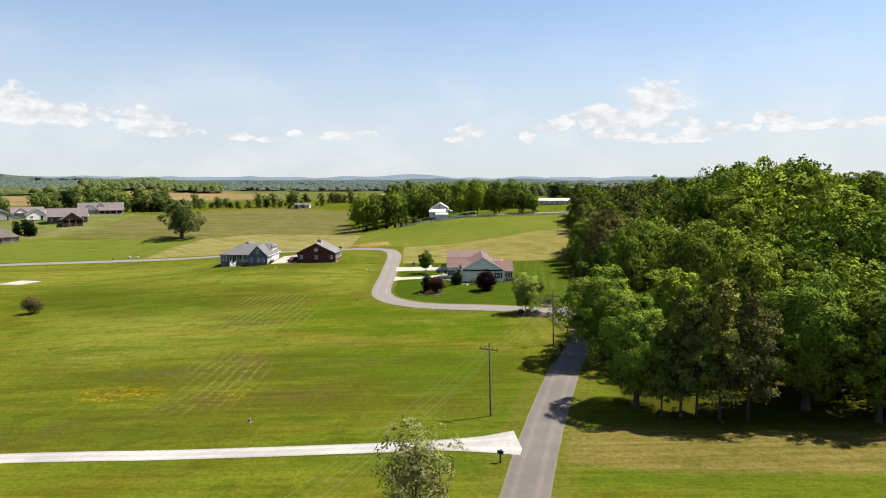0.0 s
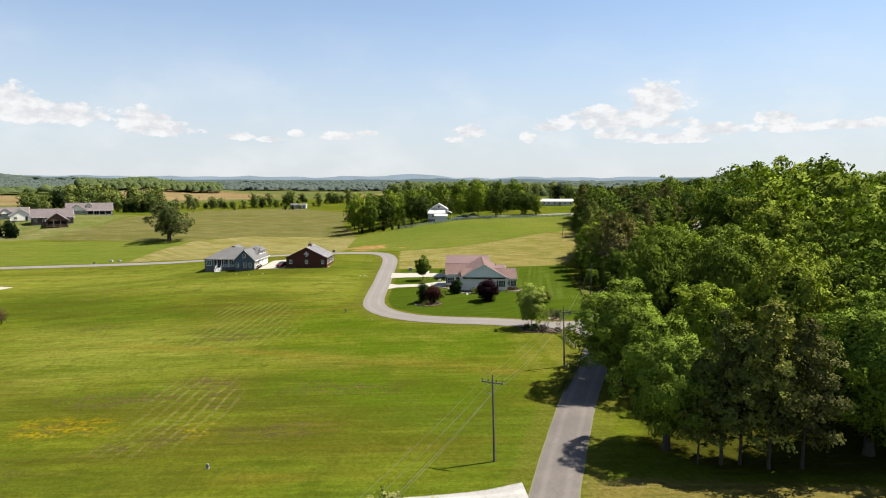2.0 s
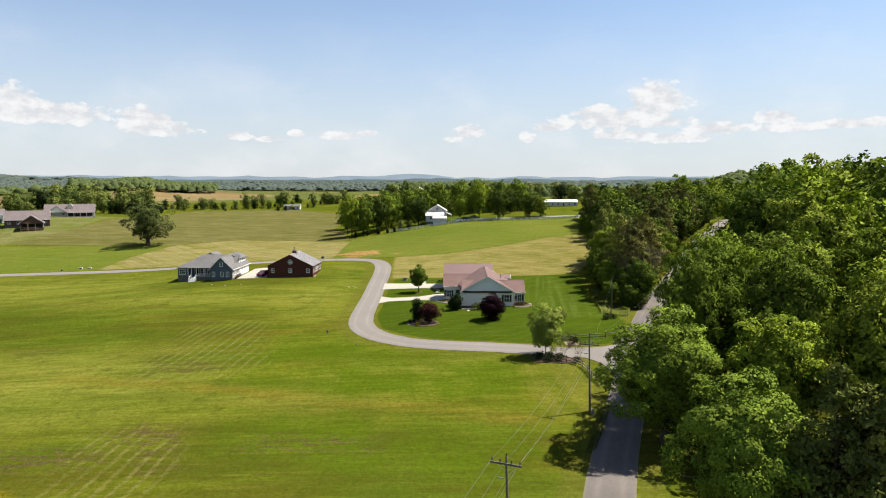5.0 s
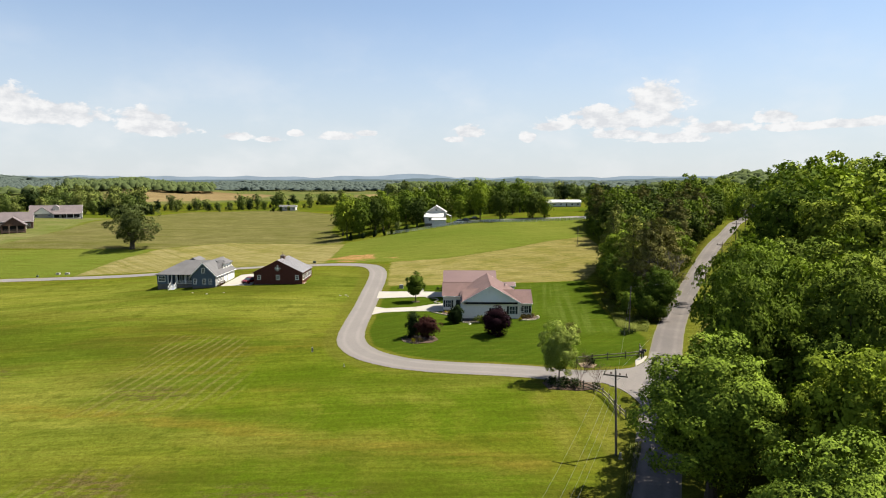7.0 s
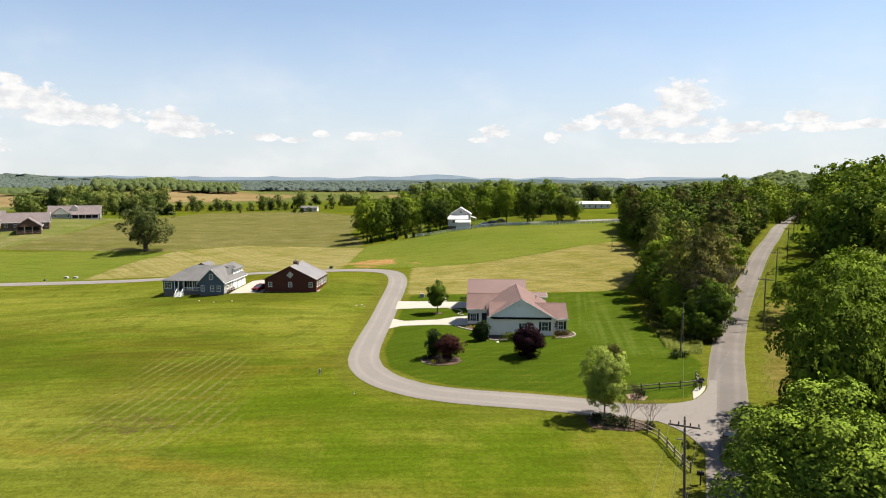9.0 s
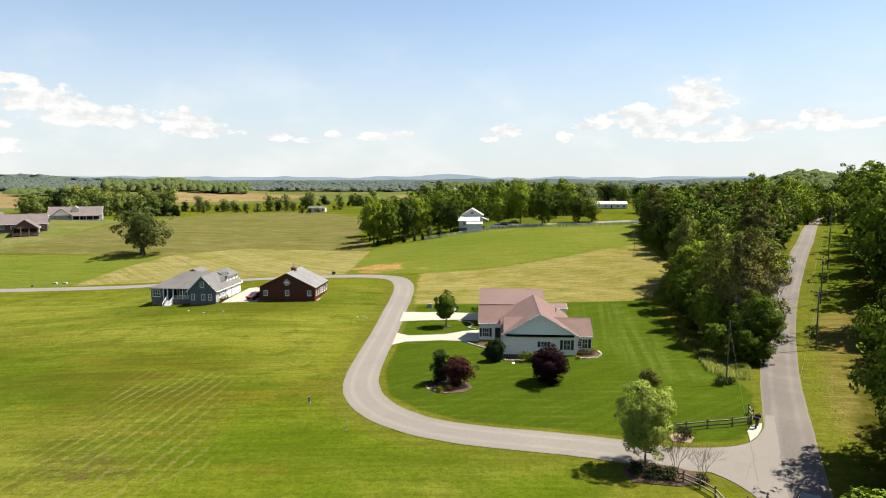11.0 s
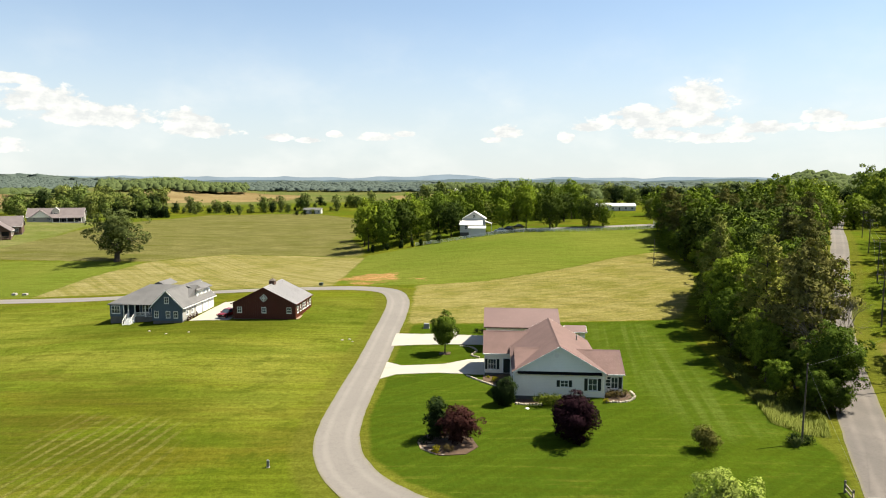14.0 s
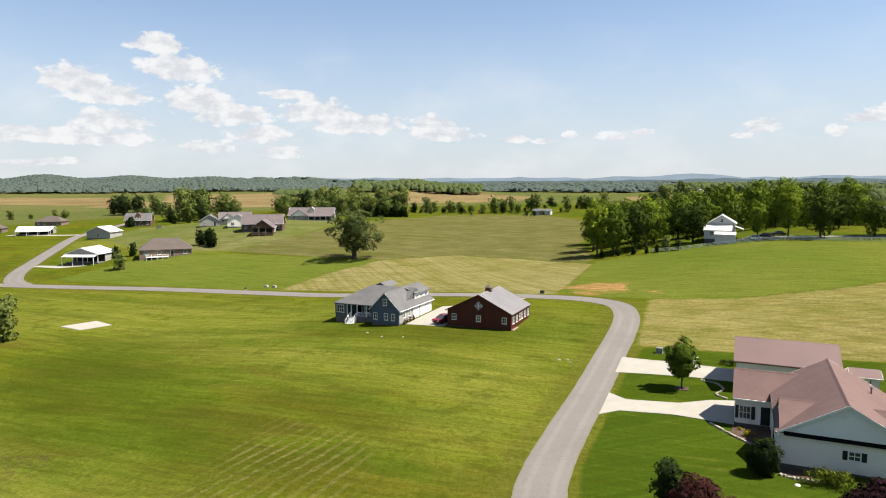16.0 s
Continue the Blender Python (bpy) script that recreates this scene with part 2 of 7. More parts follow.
    # broad bands of older growth across the meadow
    old = calc(nt, "MULTIPLY", plot("damp", 2.4, 4.0), ramp(nt, n_streak, 0.30, 0.62))
    col = mixed(nt, calc(nt, "MULTIPLY", old, 0.62), col, (0.050, 0.066, 0.008))
    lush = calc(nt, "MULTIPLY", plot("lush", 4.0, 5.0), ramp(nt, n_mid, 0.32, 0.60, 0.2, 1))
    col = mixed(nt, calc(nt, "MULTIPLY", lush, 0.95), col, (0.070, 0.112, 0.006))
    track = calc(nt, "MULTIPLY", plot("track", 1.2, 1.6), ramp(nt, noise_at(nt, 1.0, 5, 0.65, None, (0.05, 0.5, 0.1, 0.05)), 0.36, 0.60))
    col = mixed(nt, calc(nt, "MULTIPLY", track, 0.9), col, (0.172, 0.138, 0.022))
    # raked rows of cut grass, 1.8 m apart
    turn = nt.nodes.new("ShaderNodeMapping")
    turn.inputs["Rotation"].default_value = (0, 0, -radians(87))
    nt.links.new(nt.nodes.new("ShaderNodeNewGeometry").outputs["Position"], turn.inputs[0])
    across = nt.nodes.new("ShaderNodeSeparateXYZ")
    nt.links.new(turn.outputs[0], across.inputs[0])
    bent = calc(nt, "ADD", across.outputs["Y"], calc(nt, "MULTIPLY", noise_at(nt, 0.04, 2, 0.5), 3.4))
    ridge = calc(nt, "ADD", calc(nt, "SINE", calc(nt, "MULTIPLY", bent, 2 * math.pi / 1.8), 0.0), calc(nt, "MULTIPLY", n_fine, 2.0))
    rows = calc(nt, "MULTIPLY", plot("rows", 1.4, 2.4), ramp(nt, ridge, 1.1, 2.0))
    col = mixed(nt, calc(nt, "MULTIPLY", calc(nt, "MULTIPLY", rows, ramp(nt, n_mid, 0.32, 0.58, 0.25, 1)), 0.55), col, (0.205, 0.185, 0.060))
    rows2 = calc(nt, "MULTIPLY", plot("rows", 1.4, 1.6), swath(58, 0.6, 0, 1, (0.54, 0.62), 0.02))
    col = mixed(nt, calc(nt, "MULTIPLY", rows2, 0.5), col, (0.088, 0.070, 0.020))
    flower = calc(nt, "MULTIPLY", plot("flowers", 1.0, 1.4), calc(nt, "MULTIPLY", ramp(nt, n_fine, 0.42, 0.56), ramp(nt, noise_at(nt, 1.0, 4, 0.6, None, (0.2, 0.7, 0.3, 0.04)), 0.42, 0.56, 0.12, 1)))
    col = mixed(nt, calc(nt, "MULTIPLY", flower, 0.85), col, (0.270, 0.185, 0.004))
    scar = calc(nt, "MULTIPLY", plot("scar", 1.6, 1.6), ramp(nt, noise_at(nt, 1.0, 6, 0.75, None, (0.45, 1.1, 0.3, 0.04)), 0.47, 0.57))
    col = mixed(nt, calc(nt, "MULTIPLY", scar, 0.85), col, mixed(nt, ramp(nt, n_blade, 0.40, 0.62), (0.060, 0.040, 0.020), (0.125, 0.092, 0.042)))
    # brown pasture on the rise; blue in these three colours stands for distance haze
    brown = mixed(nt, ramp(nt, n_mid, 0.3, 0.7), (0.128, 0.120, 0.046), (0.180, 0.158, 0.068))
    brown = mixed(nt, ramp(nt, n_streak, 0.45, 0.7, 0, 0.7), brown, (0.086, 0.098, 0.018))
    col = mixed(nt, plot("pasture", 1.0, 1.5), col, brown)
    home = mixed(nt, ramp(nt, n_mid, 0.35, 0.68), (0.130, 0.146, 0.044), (0.205, 0.192, 0.086))
    col = mixed(nt, plot("homes", 1.2, 2.0), col, mixed(nt, ramp(nt, n_big, 0.4, 0.6, 0, 0.6), home, (0.110, 0.146, 0.030)))
    fresh = mixed(nt, ramp(nt, n_big, 0.35, 0.65), (0.110, 0.150, 0.022), (0.146, 0.166, 0.031))
    col = mixed(nt, plot("fresh", 0.6, 0.8), col, fresh)
    hay = mixed(nt, swath(-46, 1.5, 0, 1, (0.36, 0.62), 0.012), (0.222, 0.194, 0.070), (0.290, 0.248, 0.112))
    hay = mixed(nt, ramp(nt, n_mid, 0.45, 0.7, 0, 0.5), hay, (0.136, 0.137, 0.017))
    col = mixed(nt, plot("hay", 0.5, 0.6), col, hay)
    hay2 = mixed(nt, swath(32, 1.3, 0, 1, (0.3, 0.7), 0.02), (0.222, 0.192, 0.060), (0.286, 0.242, 0.098))
    hay2 = mixed(nt, swath(-28, 3.4, 0, 0.45, (0.5, 0.66)), hay2, (0.150, 0.124, 0.040))
    hay2 = mixed(nt, ramp(nt, n_mid, 0.42, 0.66, 0, 0.6), hay2, (0.140, 0.138, 0.024))
    col = mixed(nt, plot("cut", 0.5, 0.6), col, hay2)
    lawn = mixed(nt, swath(42, 1.1, 0, 1), (0.037, 0.069, 0.006), (0.055, 0.091, 0.008))
    lawn = mixed(nt, ramp(nt, n_big, 0.4, 0.62, 0, 0.4), lawn, (0.054, 0.090, 0.006))
    lawn = mixed(nt, ramp(nt, n_mid, 0.40, 0.66, 0, 0.35), lawn, (0.036, 0.068, 0.007))
    # lawn strips mown last, up and down beside the trees
    late = calc(nt, "MULTIPLY", plot("mown", 1.2, 3.0), swath(83, 1.5, 0.15, 1, (0.40, 0.60), 0.02))
    lawn = mixed(nt, calc(nt, "MULTIPLY", late, 0.7), lawn, (0.092, 0.128, 0.024))
    col = mixed(nt, plot("lawn", 0.25, 0.4), col, lawn)
    yard = mixed(nt, swath(2, 0.9, 0, 1), (0.150, 0.122, 0.034), (0.190, 0.150, 0.050))
    yard = mixed(nt, ramp(nt, n_mid, 0.52, 0.7, 0, 0.7), yard, (0.078, 0.077, 0.012))
    col = mixed(nt, plot("yard", 1.0, 1.2), col, yard)
    soil = mixed(nt, ramp(nt, n_fine, 0.3, 0.7), (0.320, 0.155, 0.055), (0.440, 0.265, 0.130))
    col = mixed(nt, calc(nt, "MULTIPLY", plot("soil", 1.6, 0.8), ramp(nt, noise_at(nt, 1.0, 5, 0.7, None, (0.10, 0.32, 0.1, 0.1)), 0.40, 0.52, 0.1, 1.0)), col, soil)
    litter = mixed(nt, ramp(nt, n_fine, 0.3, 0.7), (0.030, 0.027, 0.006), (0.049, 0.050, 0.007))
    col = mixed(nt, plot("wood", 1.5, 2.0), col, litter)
    # far fields, their blue raised to put in distance haze, and straw
    far = mixed(nt, ramp(nt, noise_at(nt, 0.006, 3, 0.5), 0.42, 0.58), (0.104, 0.128, 0.042), (0.150, 0.148, 0.058))
    col = mixed(nt, plot("far", 0.0, 30.0), col, far)
    straw = mixed(nt, ramp(nt, noise_at(nt, 0.008, 5, 0.62), 0.35, 0.65), (0.225, 0.150, 0.082), (0.300, 0.222, 0.122))
    col = mixed(nt, plot("straw", 4.0, 6.0), col, straw)
    # tufts, blades and thin mowing lines
    col = mixed(nt, ramp(nt, n_line, 0.36, 0.60, 0.34, 0.0), col, (0.039, 0.046, 0.004))
    col = mixed(nt, ramp(nt, n_line, 0.55, 0.72, 0.0, 0.30), col, (0.162, 0.142, 0.025))
    col = mixed(nt, ramp(nt, n_fine, 0.3, 0.62, 0.42, 0.0), col, (0.032, 0.041, 0.004))
    col = mixed(nt, ramp(nt, n_blade, 0.34, 0.6, 0.40, 0.0), col, (0.036, 0.042, 0.004))
    col = mixed(nt, 1.0, col, (BRIGHT_DAY,) * 3, "MULTIPLY")
    nt.links.new(col, bsdf.inputs["Base Color"])
    bsdf.inputs["Roughness"].default_value = 0.9
    bsdf.inputs["Specular IOR Level"].default_value = 0.0
    bumped(nt, bsdf, calc(nt, "ADD", n_fine, calc(nt, "MULTIPLY", noise_at(nt, 0.5, 4, 0.6), 1.5)), 0.6, 0.2)
    return m


def road_material(name, lite, dark, patch):
    m, nt, bsdf = nodes_of(name)
    lite, dark, patch = reflect(lite), reflect(dark), reflect(patch)
    n1, n2, n3 = noise_at(nt, 0.12, 5, 0.6), noise_at(nt, 3.0, 4, 0.7), noise_at(nt, 14.0, 2, 0.6)
    col = mixed(nt, ramp(nt, n1, 0.32, 0.68), dark, lite)
    col = mixed(nt, ramp(nt, n2, 0.42, 0.7, 0, 0.45), col, patch)
    col = mixed(nt, ramp(nt, n3, 0.3, 0.7, 0, 0.25), col, tuple(c * 0.7 for c in dark))
    a = nt.nodes.new("ShaderNodeAttribute")
    a.attribute_name = "across"
    track = calc(nt, "ABSOLUTE", calc(nt, "SUBTRACT", calc(nt, "ABSOLUTE", a.outputs["Fac"]), 0.48))
    wear = calc(nt, "MULTIPLY", ramp(nt, track, 0.22, 0.02), ramp(nt, n1, 0.25, 0.6, 0.1, 0.4))
    col = mixed(nt, wear, col, tuple(min(1, c * 1.25) for c in lite))
    crack = calc(nt, "ABSOLUTE", calc(nt, "SUBTRACT", noise_at(nt, 0.16, 6, 0.6), 0.5))
    col = mixed(nt, ramp(nt, crack, 0.010, 0.0, 0, 0.22), col, tuple(c * 0.55 for c in dark))
    edge = calc(nt, "MULTIPLY", ramp(nt, calc(nt, "ABSOLUTE", a.outputs["Fac"]), 0.86, 1.0), ramp(nt, n2, 0.35, 0.6))
    col = mixed(nt, edge, col, (0.11, 0.10, 0.05))
    nt.links.new(col, bsdf.inputs["Base Color"])
    bsdf.inputs["Roughness"].default_value = 0.88
    bumped(nt, bsdf, n3, 0.4, 0.015)
    return m


def glass_material(name, tone):
    m, nt, bsdf = nodes_of(name)
    bsdf.inputs["Base Color"].default_value = (*tone, 1)
    bsdf.inputs["Roughness"].default_value = 0.06
    bsdf.inputs["Specular IOR Level"].default_value = 0.8
    return m


M = {
    "ground": ground_material(),
    "asphalt": road_material("old_asphalt", (0.150, 0.130, 0.120), (0.108, 0.095, 0.089), (0.082, 0.073, 0.069)),
    "lane": road_material("lane_asphalt", (0.196, 0.176, 0.164), (0.174, 0.157, 0.147), (0.144, 0.130, 0.123)),
    "gravel": road_material("white_gravel", (0.400, 0.388, 0.380), (0.290, 0.280, 0.272), (0.190, 0.182, 0.172)),
    "concrete": surface("pale_concrete", (0.37, 0.347, 0.305), 0.85, 0.10, 0.4, 9, bump=0.006, stain=(0.30, 0.270, 0.225)),
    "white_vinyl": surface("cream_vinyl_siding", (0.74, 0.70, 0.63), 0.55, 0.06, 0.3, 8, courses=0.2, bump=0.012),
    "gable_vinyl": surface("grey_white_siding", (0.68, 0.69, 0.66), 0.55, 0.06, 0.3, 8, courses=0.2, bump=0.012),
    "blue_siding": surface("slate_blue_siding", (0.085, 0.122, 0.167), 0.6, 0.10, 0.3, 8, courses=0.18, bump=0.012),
    "white_trim": surface("white_trim", (0.624, 0.624, 0.608), 0.5, 0.05, 0.8, 9, bump=0.0),
    "red_steel": surface("barn_red_steel", (0.078, 0.010, 0.009), 0.45, 0.14, 0.5, 10, bump=0.004),
    "pale_steel": surface("pale_ribbed_steel", (0.262, 0.250, 0.256), 0.42, 0.10, 0.25, 5, metal=0.15, bump=0.004),
    "white_steel": surface("white_ribbed_steel", (0.46, 0.455, 0.445), 0.4, 0.06, 0.3, 6, bump=0.004),
    "rose_shingle": surface("faded_red_shingles", (0.160, 0.097, 0.090), 0.85, 0.16, 0.5, 7, courses=0.11, bump=0.02, stain=(0.128, 0.082, 0.077)),
    "rose_steel": surface("faded_red_steel", (0.184, 0.118, 0.112), 0.5, 0.10, 0.3, 6, bump=0.004),
    "grey_shingle": surface("grey_shingles", (0.137, 0.133, 0.137), 0.85, 0.18, 0.5, 7, courses=0.11, bump=0.02),
    "brown_shingle": surface("brown_shingles", (0.115, 0.092, 0.081), 0.85, 0.16, 0.4, 6, courses=0.14, bump=0.02),
    "mauve_shingle": surface("mauve_grey_shingles", (0.148, 0.122, 0.126), 0.85, 0.16, 0.4, 6, courses=0.14, bump=0.02),
    "tan_wall": surface("tan_stone_wall", (0.222, 0.167, 0.122), 0.8, 0.2, 1.2, 6, bump=0.02),
    "grey_wall": surface("grey_siding", (0.370, 0.358, 0.338), 0.6, 0.08, 0.4, 7, courses=0.2, bump=0.01),
    "white_wall": surface("white_board_siding", (0.46, 0.46, 0.45), 0.6, 0.08, 0.4, 7, courses=0.2, bump=0.01),
    "brown_wall": surface("brown_brick_wall", (0.122, 0.070, 0.052), 0.85, 0.2, 1.1, 7, bump=0.015),
    "black_trim": surface("dark_fascia", (0.007, 0.007, 0.008), 0.9, 0.1, 1, 9, bump=0.0, spec=0.05),
    "shutter": surface("dark_green_shutter", (0.015, 0.022, 0.019), 0.55, 0.1, 1, 9, bump=0.0),
    "foundation": surface("grey_block_foundation", (0.141, 0.133, 0.126), 0.9, 0.2, 1.2, 8, bump=0.01),
    "glass": glass_material("window_glass", (0.035, 0.045, 0.055)),
    # near-black for panels that stand in for the shade inside recesses
    "recess_shade": surface("painted_recess_shade", (0.016, 0.016, 0.018), 0.8, 0.2, 1, 6, bump=0.0),
    "pole_wood": surface("weathered_pole_wood", (0.120, 0.102, 0.086), 0.85, 0.25, 0.8, 6, bump=0.01),
    "fence_wood": surface("grey_fence_wood", (0.190, 0.165, 0.130), 0.85, 0.25, 1.2, 8, bump=0.01),
    "wire": surface("grey_cable", (0.118, 0.118, 0.111), 0.5, 0.05, 1, 9, metal=0.4, bump=0.0),
    "porcelain": surface("brown_glazed_insulator", (0.074, 0.044, 0.033), 0.2, 0.1, 2, 9, bump=0.0, spec=0.6),
    "bark": surface("furrowed_bark", (0.063, 0.050, 0.038), 0.9, 0.3, 2.5, 18, bump=0.03),
    "pale_bark": surface("pale_twig_bark", (0.155, 0.130, 0.107), 0.9, 0.2, 2.5, 18, bump=0.02),
    "dead_bark": surface("bleached_dead_wood", (0.200, 0.174, 0.152), 0.9, 0.2, 2.5, 18, bump=0.02),
    "mulch": surface("brown_mulch", (0.085, 0.052, 0.033), 0.95, 0.35, 1.4, 14, bump=0.03),
    "pale_mulch": surface("pale_mulch", (0.311, 0.229, 0.155), 0.95, 0.25, 1.4, 14, bump=0.03),
    "stone_edge": surface("pale_edging_stone", (0.36, 0.32, 0.26), 0.85, 0.15, 3, 14, bump=0.01),
    "black_metal": surface("black_painted_metal", (0.013, 0.013, 0.014), 0.4, 0.1, 2, 9, bump=0.0),
    "black_paint": surface("black_car_paint", (0.006, 0.006, 0.007), 0.35, 0.05, 2, 9, bump=0.0, spec=0.35),
    "red_paint": surface("red_car_paint", (0.200, 0.009, 0.013), 0.25, 0.05, 2, 9, bump=0.0, spec=0.6),
    "rubber": surface("tyre_rubber", (0.013, 0.013, 0.013), 0.85, 0.1, 2, 9, bump=0.0),
    "chrome": surface("bright_metal", (0.407, 0.407, 0.414), 0.25, 0.05, 2, 9, metal=1.0, bump=0.0),
    "lamp_glass": glass_material("lamp_glass", (0.55, 0.53, 0.48)),
    "green_box": surface("green_utility_box", (0.056, 0.078, 0.052), 0.6, 0.1, 2, 9, bump=0.0),
    "grey_metal": surface("grey_metal", (0.244, 0.252, 0.252), 0.5, 0.08, 2, 9, metal=0.3, bump=0.0),
    "terracotta": surface("dark_clay_pot", (0.089, 0.041, 0.030), 0.8, 0.15, 2, 9, bump=0.0),
    "strap_leaf": foliage("strap_leaves", (0.060, 0.080, 0.030), (0.150, 0.175, 0.080), 0.15),
    "red_twig": surface("reddish_twigs", (0.130, 0.080, 0.060), 0.9, 0.2, 2.5, 18, bump=0.0),
    "leaf_maple": foliage("maple_leaves", (0.036, 0.064, 0.008), (0.225, 0.290, 0.040), 0.27),
    "leaf_road_maple": foliage("bright_maple_leaves", (0.028, 0.054, 0.008), (0.205, 0.285, 0.037), 0.16, vary=0.25),
    "leaf_oak": foliage("oak_leaves", (0.028, 0.050, 0.008), (0.135, 0.185, 0.030), 0.27),
    # darker copy of the oak leaves: the belt's shade is put into the colour
    "leaf_oak_shaded": foliage("shaded_oak_leaves", (0.020, 0.034, 0.008), (0.080, 0.110, 0.025), 0.16, vary=0.8),
    "leaf_locust": foliage("young_yellow_green_leaves", (0.050, 0.074, 0.010), (0.215, 0.262, 0.044), 0.27),
    # field trees: slight distance haze is put into both colours as grey
    "leaf_field": foliage("field_tree_leaves", (0.042, 0.060, 0.019), (0.160, 0.204, 0.058), 0.2, vary=0.8),
    "leaf_field_light": foliage("light_field_tree_leaves", (0.066, 0.082, 0.027), (0.212, 0.242, 0.078), 0.2, vary=0.8),
    "leaf_old_oak": foliage("grey_green_oak_leaves", (0.022, 0.034, 0.012), (0.112, 0.138, 0.044), 0.16, vary=0.2),
    "leaf_pine": foliage("pine_needles", (0.066, 0.080, 0.023), (0.235, 0.245, 0.074), 0.25),
    "leaf_russet": foliage("olive_pine_needles", (0.060, 0.061, 0.023), (0.178, 0.166, 0.070), 0.25),
    "leaf_cedar": foliage("dark_evergreen_leaves", (0.009, 0.017, 0.006), (0.030, 0.047, 0.015), 0.2, vary=0.25),
    "leaf_birch": foliage("fresh_birch_leaves", (0.150, 0.195, 0.030), (0.330, 0.390, 0.090), 0.35, vary=0.25),
    "leaf_plum": foliage("dark_purple_leaves", (0.006, 0.003, 0.005), (0.026, 0.011, 0.017), 0.1, vary=0.25),
    "leaf_smoke": foliage("wine_red_leaves", (0.020, 0.008, 0.008), (0.068, 0.027, 0.025), 0.15, vary=0.25),
    "leaf_blossom": foliage("pale_spring_leaves", (0.105, 0.108, 0.034), (0.270, 0.270, 0.100), 0.35, vary=0.1),
    "leaf_yellow": foliage("golden_shrub_leaves", (0.132, 0.116, 0.007), (0.408, 0.340, 0.025), 0.3, vary=0.25),
    "leaf_box": foliage("clipped_shrub_leaves", (0.033, 0.050, 0.006), (0.157, 0.183, 0.025), 0.25, vary=0.25),
    "leaf_olive": foliage("olive_shrub_leaves", (0.050, 0.052, 0.012), (0.150, 0.145, 0.040), 0.25, vary=0.25),
    "leaf_rust": foliage("rust_shrub_leaves", (0.046, 0.034, 0.014), (0.150, 0.112, 0.050), 0.25, vary=0.25),
    "grass_blades": foliage("rough_grass_blades", (0.085, 0.112, 0.020), (0.165, 0.180, 0.048), 0.35, vary=0.25),
    # distance haze is put into the next two leaf colours, greyed and blued
    "far_leaf": foliage("hazed_wood_leaves", (0.048, 0.068, 0.030), (0.090, 0.114, 0.046), 0.15, vary=0.3),
    "ridge_leaf": foliage("hazed_ridge_leaves", (0.064, 0.085, 0.082), (0.086, 0.108, 0.098), 0.15, vary=0.2),
}

# ---- building helpers ----
class Shape:
    """Collects faces of one mesh."""

    def __init__(self):
        self.v, self.f = [], []

    def add(self, verts, faces):
        n = len(self.v)
        self.v += [tuple(p) for p in verts]
        self.f += [tuple(i + n for i in f) for f in faces]
        return self

    def box(self, x0, y0, z0, x1, y1, z1):
        p = [(x, y, z) for z in (z0, z1) for x, y in ((x0, y0), (x1, y0), (x1, y1), (x0, y1))]
        return self.add(p, [(3, 2, 1, 0), (4, 5, 6, 7), (0, 1, 5, 4), (1, 2, 6, 5), (2, 3, 7, 6), (3, 0, 4, 7)])

    def cut_box(self, x0, y0, z0, x1, y1, z1, c):
        """A box with its upper edges chamfered by c."""
        p = [(x0, y0, z0), (x1, y0, z0), (x1, y1, z0), (x0, y1, z0), (x0, y0, z1 - c), (x1, y0, z1 - c), (x1, y1, z1 - c), (x0, y1, z1 - c),
             (x0 + c, y0 + c, z1), (x1 - c, y0 + c, z1), (x1 - c, y1 - c, z1), (x0 + c, y1 - c, z1)]
        side = [(a, (a + 1) % 4, (a + 1) % 4 + 4, a + 4) for a in range(4)] + [(a + 4, (a + 1) % 4 + 4, (a + 1) % 4 + 8, a + 8) for a in range(4)]
        return self.add(p, [(3, 2, 1, 0), (8, 9, 10, 11)] + side)

    def prism(self, poly, axis, a, b):
        """A polygon pushed from a to b along an axis; poly holds the other two coordinates in x, y, z order."""
        def at(p, c):
            q = list(p)
            q.insert(axis, c)
            return q
        n = len(poly)
        p = [at(q, a) for q in poly] + [at(q, b) for q in poly]
        faces = [tuple(range(n)), tuple(range(2 * n - 1, n - 1, -1))] + [(i, i + n, (i + 1) % n + n, (i + 1) % n) for i in range(n)]
        return self.add(p, faces)

    def tube(self, points, radii, sides=8, cap=True):
        pts = [Vector(p) for p in points]
        rings = []
        for i, p in enumerate(pts):
            d = (pts[min(i + 1, len(pts) - 1)] - pts[max(i - 1, 0)]).normalized()
            u = d.cross(Vector((0.31, 0.83, 0.46))).normalized()
            w = d.cross(u)
            rings.append([p + (u * math.cos(k * math.tau / sides) + w * math.sin(k * math.tau / sides)) * radii[i] for k in range(sides)])
        faces = []
        for i in range(len(pts) - 1):
            for k in range(sides):
                a, b = i * sides + k, i * sides + (k + 1) % sides
                faces.append((a, b, b + sides, a + sides))
        if cap:
            faces += [tuple(range(sides - 1, -1, -1)), tuple(range((len(pts) - 1) * sides, len(pts) * sides))]
        return self.add([p for r in rings for p in r], faces)

    def lathe(self, x, y, rows, sides=14):
        """Rows of (radius, z) turned round an upright axis."""
        verts = [(x + r * math.cos(k * math.tau / sides), y + r * math.sin(k * math.tau / sides), z) for r, z in rows for k in range(sides)]
        faces = [(i * sides + k, i * sides + (k + 1) % sides, (i + 1) * sides + (k + 1) % sides, (i + 1) * sides + k)
                 for i in range(len(rows) - 1) for k in range(sides)]
        faces += [tuple(range(sides - 1, -1, -1)), tuple(range((len(rows) - 1) * sides, len(rows) * sides))]
        return self.add(verts, faces)

    def mesh(self, name):
        me = bpy.data.meshes.new(name)
